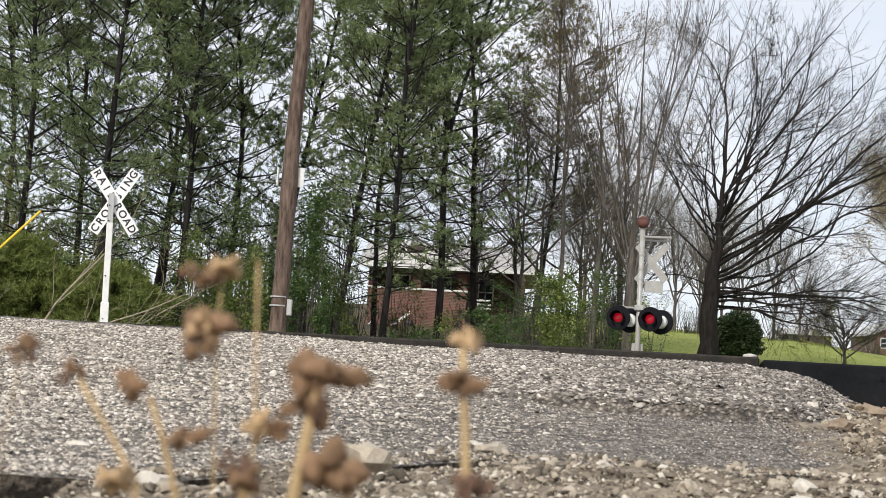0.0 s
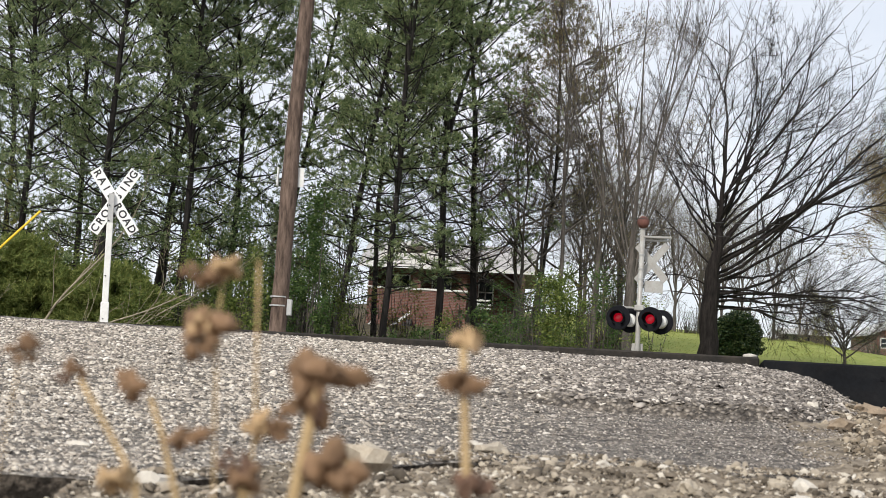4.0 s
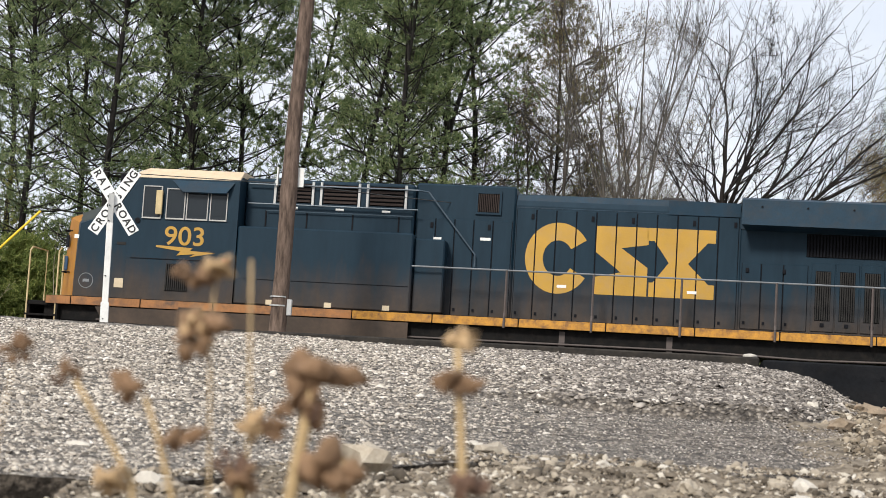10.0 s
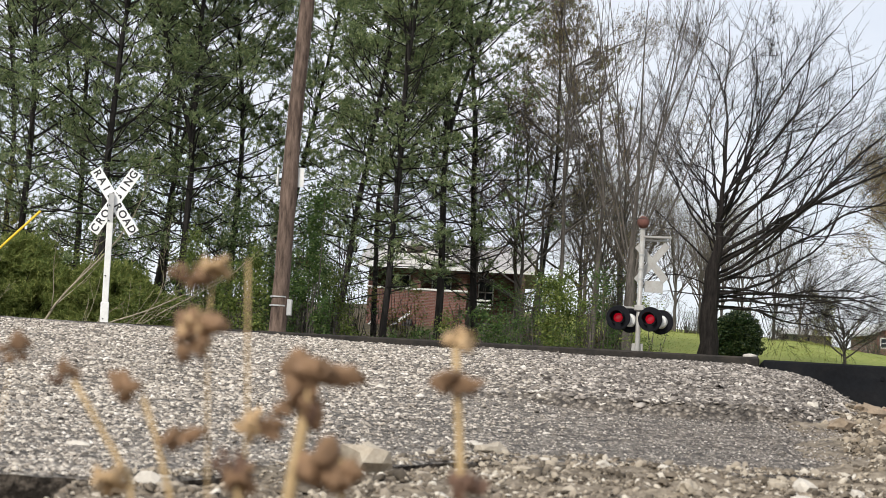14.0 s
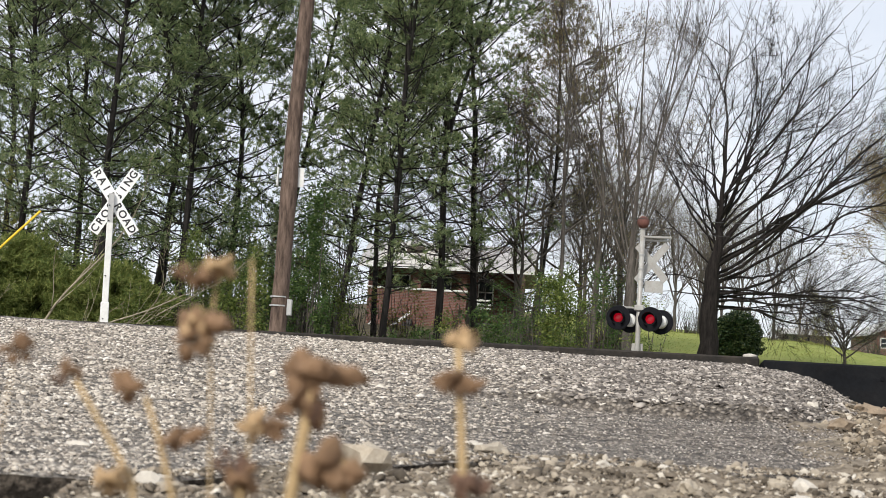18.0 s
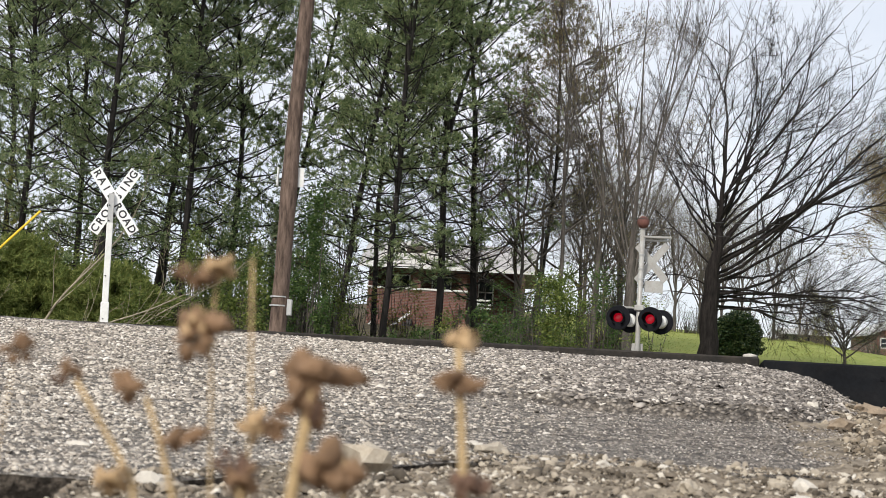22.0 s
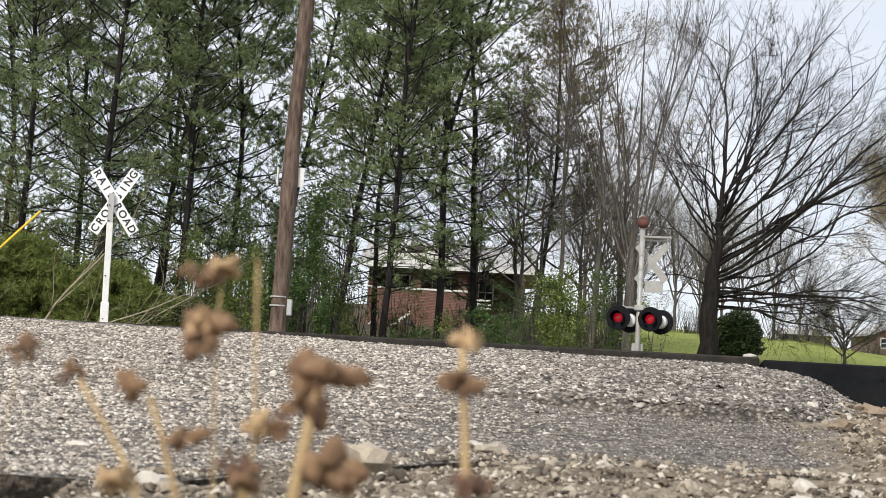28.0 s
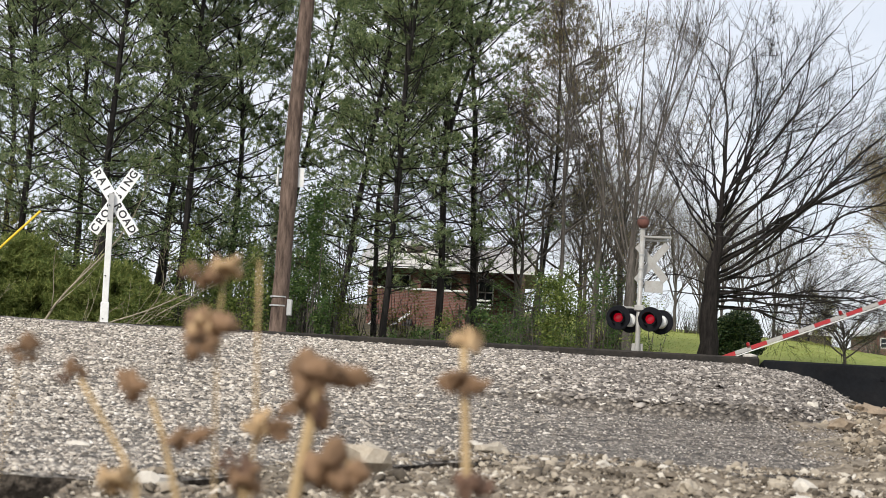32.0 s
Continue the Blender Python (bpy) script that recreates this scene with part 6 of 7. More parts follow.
def emblem(parent, side, x0, x1, z0, z1, mat, gaps, flip):
    """The railway's mark as three plain shapes, an open ring, a stepped block and an hourglass, painted across the doors and cut at their gaps."""
    y = side * (HH + 0.023)
    W_, H_ = x1 - x0, z1 - z0
    ux = (lambda u: x1 - u * W_) if flip else (lambda u: x0 + u * W_)
    ring = []
    n = 30
    for k in range(n):
        a, b = (radians(32 + 296 * q / n) for q in (k, k + 1))
        ring.append([(0.175 + rx * math.cos(c), 0.5 + rz * math.sin(c)) for rx, rz, c in ((0.175, 0.5, a), (0.175, 0.5, b), (0.08, 0.25, b), (0.08, 0.25, a))])
    block = [[(0.37, 0.62), (0.37, 0.98), (0.65, 0.98), (0.65, 0.74), (0.51, 0.68)], [(0.37, 0.62), (0.51, 0.68), (0.65, 0.42), (0.51, 0.34)], [(0.37, 0.02), (0.65, 0.02), (0.65, 0.42), (0.51, 0.34), (0.37, 0.26)]]
    glass_ = [[(0.64, 0.98), (1.0, 0.98), (1.0, 0.80), (0.64, 0.80)], [(0.68, 0.80), (0.96, 0.80), (0.86, 0.5), (0.76, 0.5)], [(0.76, 0.5), (0.86, 0.5), (0.97, 0.22), (0.68, 0.22)], [(0.66, 0.22), (1.0, 0.22), (1.0, 0.02), (0.66, 0.02)]]
    head = None
    for quads in (ring, block, glass_):
        for ga, gb in zip(gaps, gaps[1:]):
            bm = bm_new()
            for q in quads:
                bm.faces.new([bm.verts.new((ux(u), y, z0 + w * H_)) for u, w in q])
            bmesh.ops.remove_doubles(bm, verts=bm.verts[:], dist=0.0005)
            for co, no in ((ga + 0.014, -1), (gb - 0.014, 1)):
                bmesh.ops.bisect_plane(bm, geom=bm.verts[:] + bm.edges[:] + bm.faces[:], plane_co=(co, 0, 0), plane_no=(no, 0, 0), clear_outer=True)
            if not bm.faces:
                bm.free()
                continue
            left = set(bm.faces)
            while left:
                piece, todo = set(), [next(iter(sorted(left, key=lambda f: f.index)))]
                while todo:
                    f = todo.pop()
                    if f not in piece:
                        piece.add(f)
                        todo += [o for e in f.edges for o in e.link_faces if o not in piece]
                left -= piece
                bp = bm_new()
                for f in piece:
                    bp.faces.new([bp.verts.new(v.co) for v in f.verts])
                bmesh.ops.remove_doubles(bp, verts=bp.verts[:], dist=0.0005)
                ext = bmesh.ops.extrude_face_region(bp, geom=bp.faces[:])
                bmesh.ops.translate(bp, verts=[v for v in ext["geom"] if isinstance(v, bmesh.types.BMVert)], vec=(0, side * 0.004, 0))
                bmesh.ops.recalc_face_normals(bp, faces=bp.faces[:])
                ob = part("mark_piece" if head else "emblem", bp, mat, head or parent, "" if head else "large plain mark in three blocks")
                head = head or ob
            bm.free()


def bolt_stripe(parent, x0, x1, z0, z1, y, side, mat, flip):
    """A lightning-like flash under the number."""
    P = [(0.0, 0.95), (0.62, 0.80), (0.58, 0.55), (1.0, 0.45), (0.58, 0.0), (0.66, 0.28), (0.36, 0.10), (0.42, 0.48), (0.0, 0.78)]
    fx = (lambda u: x1 - u * (x1 - x0)) if flip else (lambda u: x0 + u * (x1 - x0))
    prism_pts = [(fx(u), z0 + w * (z1 - z0)) for u, w in P]
    part("flash", prism(bm_new(), prism_pts, side * (y - 0.002), side * (y + 0.006), 'y'), mat, parent)


def locomotive(old, m):
    """old: grey-blue unit, camera on its right side; else dark unit, camera on its left side."""
    body = M_LIV_A if old else M_LIV_B
    lab = "dusty grey and blue diesel locomotive with yellow nose" if old else "dirty dark blue diesel locomotive with yellow ends"
    t = thing("locomotive", m, lab, "locomotive", "coupled locomotives")
    vis = -1 if old else 1            # side that faces the camera
    lou = M_LOUVRE if old else M_LOUVRE_B
    # underframe, sills and running gear
    part("underframe", box(bm_new(), -10.9, 10.2, -1.35, 1.35, 1.25, 1.6, 0.02), M_UNDER, t)
    part("deck", box(bm_new(), -10.85, 9.9, -1.5, 1.5, 1.60, 1.776), M_UNDER, t)
    joints = [-10.85, -9.0, -7.3, -5.4, -3.7, -1.9, -0.1, 1.7, 3.4, 5.0, 6.4, 8.0, 9.55, 10.12]
    for s in (-1, 1):
        for a, b in zip(joints, joints[1:]):
            front = not old and a > 2.0
            part("sill_panel", box(bm_new(), a + 0.012, b - 0.012, s * 1.49, s * 1.524, 1.592, 1.766, 0.006), M_YSILL_D if front else M_YSILL, t)
            if old:
                part("reflective_patch", box(bm_new(), a + 0.1 + 0.25 * (b - a), a + 0.1 + 0.47 * (b - a), s * 1.522, s * 1.528, 1.63, 1.72), M_SILLPATCH, t, "bright yellow patch on the sill")
    part("fuel_tank", prism(bm_new(), [(-1.3, 0.35), (1.3, 0.35), (1.45, 0.6), (1.45, 1.18), (-1.45, 1.18), (-1.45, 0.6)], -3.3, 3.1, 'x', 0.02), M_UNDER, t)
    for x in (-3.2, -1.0, 1.2, 3.0):
        part("air_reservoir", tube(bm_new(), [(x - 0.9, vis * 1.2, 1.42), (x + 0.9, vis * 1.2, 1.42)], 0.10, 10), M_UNDER, t)
        part("hanger", box(bm_new(), x - 0.06, x + 0.06, vis * 1.28, vis * 1.36, 1.2, 1.56), M_POST, t)
    truck(t, -6.6)
    truck(t, 6.6)
    end_platform(t, -11.28 if old else -11.45, -1, M_POST_Y)
    end_platform(t, 10.58, 1, M_POST_Y)
    part("underbelly_pipe", tube(bm_new(), [(-9.6, vis * 1.38, 1.3), (-6.0, vis * 1.38, 1.24), (-3.6, vis * 1.38, 1.3), (4, vis * 1.38, 1.28), (9.0, vis * 1.38, 1.3)], 0.022, 6), M_POST, t)

    # cab and nose
    bm = hull(bm_new(), [(x, s * y, z) for s in (-1, 1) for x, y, z in
              [(6.0, 1.5, 1.78), (8.85, 1.5, 1.78), (6.0, 1.5, 4.38), (8.2, 1.5, 4.38), (8.62, 1.5, 3.72), (8.85, 1.5, 3.3), (8.98, 0.9, 3.72), (9.0, 0.9, 1.78), (8.55, 0.9, 4.42), (6.0, 1.25, 4.50), (8.1, 1.2, 4.52)]])
    cab = part("cab", bm, body, t)
    bm = hull(bm_new(), [(x, s * y, z) for s in (-1, 1) for x, y, z in [(6.02, 1.47, 4.40), (8.2, 1.47, 4.40), (6.02, 1.12, 4.64), (8.15, 1.05, 4.66), (8.6, 0.9, 4.44), (8.45, 0.8, 4.62)]])
    part("cab_roof", bm, M_CABROOF if old else M_CREAM, cab, "" if old else "cream painted cab roof")
    bm = hull(bm_new(), [(x, s * y, z) for s in (-1, 1) for x, y, z in [(8.4, 1.502, 1.78), (9.55, 1.502, 1.78), (8.4, 1.502, 3.74), (9.46, 1.502, 3.34), (10.03, 0.85, 1.78), (9.93, 0.85, 3.52), (8.7, 0.85, 3.98)]])
    nose = part("nose", bm, body, t)
    part("nose_top", hull(bm_new(), [(x, s * y, z) for s in (-1, 1) for x, y, z in [(8.55, 1.45, 3.715), (8.75, 0.82, 4.015), (9.40, 1.46, 3.39), (9.84, 0.8, 3.575), (9.84, 0.8, 3.45), (8.6, 1.35, 3.6)]]), M_DKROOF, nose, "anti-glare nose top")
    for s in (-1, 1):
        # slanted number board face on the nose corner
        for a in (0, 1):
            part("grab_iron", tube(bm_new(), [(9.74, s * 1.2, 2.3 + a * 0.9), (9.86, s * 1.26, 2.3 + a * 0.9), (9.94, s * 1.14, 2.3 + a * 0.9), (9.86, s * 1.04, 2.3 + a * 0.9)], 0.016, 5), M_BLACK, nose)
        if not old and s == vis:
            for z0, z1, mt, nm in ((2.86, 3.12, M_BLACK, "nose_lamp"), (2.35, 2.66, M_NAVY, "nose_mark")):
                part(nm, box(bm_new(), -0.10, 0.10, 0.0, 0.02, z0, z1, 0.015, Matrix.Translation((9.91, s * 0.985, 0.0)) @ pose(0, 0, 0, 0, 0, -s * 52)), mt, nose)
        nb = None if not old else part("number_board", box(bm_new(), -0.19, 0.19, -0.02, 0.035, -0.12, 0.12, 0.02, Matrix.Translation((9.74, s * 1.215, 3.02)) @ pose(0, 0, 0, 0, 0, s * 53)), M_BLACK, nose, "black number board")
        if nb and s == vis:
            part("number_face", box(bm_new(), -0.155, 0.155, -0.045 if s < 0 else 0.035, -0.02 if s < 0 else 0.045, -0.085, 0.085, 0, Matrix.Translation((9.74, s * 1.215, 3.02)) @ pose(0, 0, 0, 0, 0, s * 53)), M_WHITE, nb)
        # windscreen quarter pane
        bm = bm_new()
        vs = [(8.70, s * 1.36, 3.80), (8.95, s * 0.98, 3.80), (8.58, s * 0.98, 4.36), (8.30, s * 1.38, 4.33)]
        off = Vector((0.03, s * 0.02, 0.02))
        hull(bm, [Vector(v) + off for v in vs] + [Vector(v) - off for v in vs])
        part("windscreen_corner", bm, M_GLASS_L if old else M_GLASS, cab)
        bm = hull(bm_new(), [Vector(v) + d for v in [(8.97, s * 0.85, 3.80), (8.97, s * 0.08, 3.80), (8.60, s * 0.08, 4.38), (8.60, s * 0.85, 4.38)] for d in (Vector((0.03, 0, 0.02)), Vector((-0.03, 0, -0.02)))])
        part("windscreen", bm, M_GLASS, cab)
        # side windows
        if old:
            wins = [(6.22, 6.90, 3.63, 4.26, M_GLASS), (6.98, 7.62, 3.63, 4.20, M_GLASS_L), (7.74, 8.10, 3.67, 4.18, M_GLASS)]
        else:
            wins = [(7.71, 8.09, 3.54, 4.20, M_GLASS), (7.19, 7.57, 3.54, 4.16, M_GLASS), (6.68, 7.12, 3.54, 4.12, M_GLASS), (6.26, 6.60, 3.54, 4.10, M_GLASS)]
        fr = M_FRAME_D if old else M_FRAME_W
        for a, b, c, d, gl in wins:
            w = part("cab_window", box(bm_new(), a, b, s * 1.49, s * 1.506, c, d), gl, cab)
            bm = box(bm_new(), a - 0.02, b + 0.02, s * 1.49, s * 1.528, d, d + 0.02)
            box(bm, a - 0.02, b + 0.02, s * 1.49, s * 1.535, c - 0.03, c)
            box(bm, a - 0.02, a, s * 1.49, s * 1.528, c, d)
            box(bm, b, b + 0.02, s * 1.49, s * 1.528, c, d)
            part("window_frame", bm, M_FRAME_W if (old and a < 6.5) or not old else M_FRAME_D, w)
        if old:
            part("mirror", box(bm_new(), 6.86, 7.0, s * 1.54, s * 1.62, 3.4, 3.72, 0.015), M_FRAME_W, cab)
            part("sunshade", prism(bm_new(), [(1.5, 4.38), (1.84, 4.25), (1.84, 4.23), (1.5, 4.34)] if s > 0 else [(-1.5, 4.38), (-1.84, 4.25), (-1.84, 4.23), (-1.5, 4.34)], 6.45, 7.9, 'x'), M_DKROOF, cab, "angled sunshade over the side window")
        else:
            part("wind_deflector", box(bm_new(), 7.66, 7.80, s * 1.54, s * 1.60, 3.6, 4.12, 0.01), M_POST_Y, cab)
            part("sunshade", hull(bm_new(), [(6.1, s * 1.5, 4.36), (7.5, s * 1.5, 4.36), (6.25, s * 1.66, 4.10), (7.2, s * 1.66, 4.10), (6.25, s * 1.64, 4.08), (7.2, s * 1.64, 4.08)]), M_BLROOF, cab, "blue sunshade flap")
        part("marker_light", lathe(bm_new(), [(0.06, 0), (0.06, 0.02)], 14, Matrix.Translation((8.55 if old else 8.2, s * 1.5, 3.46)) @ pose(0, 0, 0, -90 * s, 0, 0)), M_LABEL if old else M_BLACK, cab)

    if not old:
        for s in (-1, 1):
            brd = part("roof_number_board", box(bm_new(), -0.26, 0.26, -0.05, 0.03, 4.24, 4.48, 0.02, Matrix.Translation((8.52, s * 1.12, 0)) @ pose(0, 0, 0, 0, 0, s * 40 + (180 if s > 0 else 0))), M_BLACK, cab, "black number board above the windscreen")
            for k in range(3):
                part("number_bar", box(bm_new(), -0.17 + 0.13 * k, -0.09 + 0.13 * k, -0.062, -0.052, 4.29, 4.43, 0, Matrix.Translation((8.52, s * 1.12, 0)) @ pose(0, 0, 0, 0, 0, s * 40 + (180 if s > 0 else 0))), M_LABEL, brd)
    # road number, flash and small writing on the camera's side
    ry = 1.506
    face = pose(0, 0, 0, 90, 0, 0 if vis < 0 else 180)
    if old:
        text_mesh("515", 0.56, 0.004, "road_number", M_YTEXT, cab, Matrix.Translation((7.15, -ry, 3.10)) @ face, "yellow road number 515", 1.14, 0.006)
        bolt_stripe(cab, 6.43, 7.76, 2.66, 2.90, ry, -1, M_YTEXT, False)
        plate(6.2, 6.34, 2.75, 2.82, ry, -1, M_LABEL_R, cab, "flag_decal")
        text_mesh("CW44AC", 0.085, 0.003, "model_lettering", M_LABEL, cab, Matrix.Translation((8.38, -ry, 2.66)) @ face)
        for x in (6.21, 7.30):
            slats(x, x + 0.80, 1.86, 2.46, 1.5, -1, M_LOUVRE, cab, 13, False)
            slats(x, x + 0.80, 1.86, 2.46, 1.5, 1, M_LOUVRE, cab, 13, False)
        plate(8.44, 8.84, 1.83, 2.09, ry, -1, M_LABEL, nose)
        plate(8.95, 9.46, 1.83, 2.10, ry, -1, M_LABEL_B, nose)
        part("cab_seam", box(bm_new(), 6.1, 8.2, -1.512, -1.498, 2.545, 2.56), M_BLACK, cab)
    else:
        text_mesh("903", 0.56, 0.004, "road_number", M_GOLD, cab, Matrix.Translation((7.13, ry, 3.14)) @ face, "yellow road number 903", 1.10, 0.005)
        bolt_stripe(cab, 6.45, 7.75, 2.72, 2.96, ry, 1, M_GOLD, True)
        plate(6.12, 6.28, 2.62, 2.71, ry, 1, M_LABEL_R, cab, "flag_decal")
        plate(8.42, 8.62, 2.92, 2.98, ry, 1, M_LOUVRE, cab, "model_lettering")
        slats(7.0, 7.5, 1.98, 2.56, 1.5, 1, M_LOUVRE, cab, 11, True)
        part("cab_seam", box(bm_new(), 6.1, 8.3, 1.498, 1.512, 2.645, 2.66), M_BLACK, cab)
        plate(8.42, 8.62, 2.0, 2.2, ry, 1, M_LABEL_B, nose, "instruction_plate")
        plate(9.48, 9.58, 3.02, 3.10, ry, 1, M_LABEL, nose)
        bm = bm_new()
        for k in range(24):
            a, b = 2 * math.pi * k / 24, 2 * math.pi * (k + 1) / 24
            bm.faces.new([bm.verts.new((9.25 + r * math.cos(c), 1.509, 2.12 + r * math.sin(c))) for r, c in ((0.165, a), (0.165, b), (0.15, b), (0.15, a))])
        part("round_decal", bm, M_HANDRAIL, nose, "thin white ring decal")
        plate(9.18, 9.32, 2.09, 2.15, 1.505, 1, M_HANDRAIL, nose, "decal_bar")
        # dirty skirt below the sill
        for s in (-1, 1):
            part("side_skirt", prism(bm_new(), [(9.0, 1.57), (8.8, 1.25), (2.2, 1.22), (2.2, 1.57)], s * 1.47, s * 1.52, 'y'), M_LIV_B, t)
            well = part("step_well", box(bm_new(), 6.65, 7.15, s * 1.515, s * 1.530, 1.26, 1.64), M_LOUVRE, t)
            part("well_rung", box(bm_new(), 6.72, 7.08, s * 1.530, s * 1.56, 1.42, 1.46), M_POST_Y, well)
            part("well_rung", box(bm_new(), 6.72, 7.08, s * 1.530, s * 1.56, 1.28, 1.31), M_POST_Y, well)
            for x in (2.62, 3.86, 5.12):
                plate(x, x + 0.15, 1.795, 1.90, 1.50, s, M_LABEL_B, t, "instruction_plate")

    # tall equipment section behind the cab
    if old:
        part("equipment_cabinet", box(bm_new(), 2.2, 6.0, -1.47, 1.47, 1.78, 4.52, 0.05), body, t)
        for s in (-1, 1):
            for a in (2.42, 3.22, 4.75):
                gr = slats(a, a + 0.62, 3.86, 4.40, 1.472, s, M_BLACK, t, 5, True, frame_mat=body, depth=0.025)
                for z in (3.93, 4.30):
                    part("grille_latch", box(bm_new(), a + 0.635, a + 0.695, s * 1.47, s * 1.53, z, z + 0.08, 0.01), M_BLACK, gr)
                plate(a + 0.22, a + 0.36, 3.785, 3.812, 1.472, s, M_LABEL_R, t, "small_decal")
            ledge = part("cabinet_ledge", box(bm_new(), 2.24, 5.6, s * 1.47, s * 1.495, 2.395, 2.425, 0.005), body, t)
            for x in np.arange(2.5, 5.5, 0.42):
                part("bolt", lathe(bm_new(), [(0.018, 0.0), (0.018, 0.015)], 8, Matrix.Translation((x, s * 1.472, 2.455)) @ pose(0, 0, 0, -90 * s, 0, 0)), M_BLACK, ledge)
            # black sheet a little larger than the door, paints the shaded gap round it
            part("door_gap_shade", box(bm_new(), 4.035, 4.735, s * 1.46, s * 1.4745, 2.405, 4.175), M_BLACK, t)
            d = part("cabinet_door", box(bm_new(), 4.05, 4.72, s * 1.46, s * 1.488, 2.42, 4.16, 0.006), body, t)
            part("door_handle", box(bm_new(), 4.62, 4.68, s * 1.488, s * 1.53, 3.08, 3.26), M_POST, d)
            plate(4.31, 4.41, 3.98, 4.03, 1.488, s, M_LABEL_R, d)
            plate(4.29, 4.44, 3.85, 3.95, 1.488, s, M_LABEL_B, d)
            for a in (3.5, 4.9):
                slats(a, a + 0.45, 2.0, 2.28, 1.472, s, M_LOUVRE, t, 6, False)
            plate(3.62, 3.78, 1.80, 1.95, 1.472, s, M_LABEL, t)
            plate(5.05, 5.21, 1.80, 1.95, 1.472, s, M_LABEL, t)
            plate(2.6, 2.78, 2.05, 2.11, 1.472, s, M_LABEL, t)
            part("cab_gap", box(bm_new(), 5.62, 5.66, s * 1.466, s * 1.476, 2.42, 4.48), M_BLACK, t)
            handrail(t, s, 2.25, 5.95, 3.30, (2.35, 3.55, 4.72))
            part("handrail_ramp", tube(bm_new(), [(1.55, s * 1.47, 2.76), (2.0, s * 1.47, 2.95), (2.25, s * 1.47, 3.30)], 0.021, 7), M_HANDRAIL, t)
    else:
        part("equipment_hood", box(bm_new(), 2.3, 6.0, -1.02, 1.02, 1.78, 4.54, 0.05), body, t)
        for s in (-1, 1):
            part("side_cabinet", box(bm_new(), 2.2, 5.98, s * 1.0, s * 1.5, 1.78, 3.44, 0.03), body, t)
            part("cabinet_seam", box(bm_new(), 2.25, 5.8, s * 1.496, s * 1.506, 2.31, 2.325), M_BLACK, t)
            part("cabinet_step", box(bm_new(), 1.55, 2.2, s * 0.86, s * 1.32, 1.80, 3.36, 0.03), body, t)
            for a in (2.53, 3.54, 4.55):
                slats(a, a + 0.74, 4.04, 4.46, 1.022, s, M_LOUVRE_B, t, 5, False)
                for x in (a - 0.045, a + 0.785):
                    part("grille_post", box(bm_new(), x - 0.025, x + 0.025, s * 1.02, s * 1.07, 4.0, 4.5), M_GALV, t, "pale upright beside a grille")
                plate(a + 0.28, a + 0.46, 3.90, 3.95, 1.022, s, M_LABEL, t)
            for x in (2.6, 3.6, 4.6, 5.5):
                part("vent_hinge", box(bm_new(), x, x + 0.03, s * 1.02, s * 1.035, 3.5, 3.86), M_BLACK, t)
            part("cabinet_top_rail", tube(bm_new(), [(2.3, s * 1.08, 3.84), (5.5, s * 1.08, 3.84)], 0.012, 5), M_RAIL_B, t)
            for z in (4.4, 3.98):
                part("hood_rail", tube(bm_new(), [(2.2, s * 1.12, z), (5.9, s * 1.12, z)], 0.018, 6), M_RAIL_B, t)
            part("sloping_rail", tube(bm_new(), [(2.2, s * 1.12, 4.4), (2.0, s * 1.05, 4.38), (0.95, s * 0.98, 3.10), (0.95, s * 0.98, 2.85)], 0.018, 6), M_RAIL_B, t)

    # mid section
    mx0, mx1 = (-0.2, 2.2) if old else (0.15, 2.3)
    part("mid_hood", box(bm_new(), mx0, mx1 - 0.01, -HH, HH, 1.78, 4.60, 0.04), body, t)
    for s in (-1, 1):
        v0 = mx0 + (0.25 if old else 0.35)
        slats(v0, v0 + (0.82 if old else 0.46), 4.02, 4.42, HH, s, lou, t, 12, True, frame_mat=body)
        hood_doors(list(np.linspace(mx0 + 0.05, mx1 - 0.05, 6)), 1.80, 3.85, s, body, t)
        plate(mx0 + 0.5, mx0 + 0.72, 3.42, 3.48, HH + 0.022, s, M_LABEL, t)
        plate(mx0 + 1.55, mx0 + 1.72, 3.36, 3.45, HH + 0.022, s, M_LABEL, t)

    # engine hood with its doors
    ex0, ex1 = (-5.62, -0.2) if old else (-4.55, 0.15)
    et = 4.25 if old else 4.44
    part("engine_hood", prism(bm_new(), [(-HH, 1.78), (HH, 1.78), (HH, et - 0.23), (HH - 0.14, et), (-HH + 0.14, et), (-HH, et - 0.23)], ex0, ex1 - 0.01, 'x'), body, t)
    part("hood_roof", prism(bm_new(), [(-HH - 0.005, et - 0.28), (-HH + 0.13, et + 0.02), (HH - 0.13, et + 0.02), (HH + 0.005, et - 0.28)], ex0 + 0.6, ex1 - 0.02, 'x'), M_GREYROOF if old else M_BLROOF, t)
    nd = 13 if old else 11
    xs = list(np.linspace(ex0 + 0.03, ex1 - 0.03, nd + 1))
    for s in (-1, 1):
        hood_doors(xs, 1.80, et - 0.32, s, body, t)
    e0, e1, z0, z1 = (-4.26, -0.28, 2.44, 3.85) if old else (-4.05, -0.10, 2.37, 3.87)
    emblem(t, vis, e0, e1, z0, z1, M_NAVY if old else M_GOLD, xs, not old)
    part("exhaust_pipe", box(bm_new(), -4.65 if old else -3.4, -4.0 if old else -2.9, -0.45, 0.45, et, et + (0.47 if old else 0.12), 0.03), M_SOOT, t)
    part("soot_panel", box(bm_new(), ex0 + 0.02, ex0 + 1.5, -HH - 0.024, HH + 0.024, et - 0.30, et - 0.01), body if old else M_BLROOF, t, "sooty hood top")
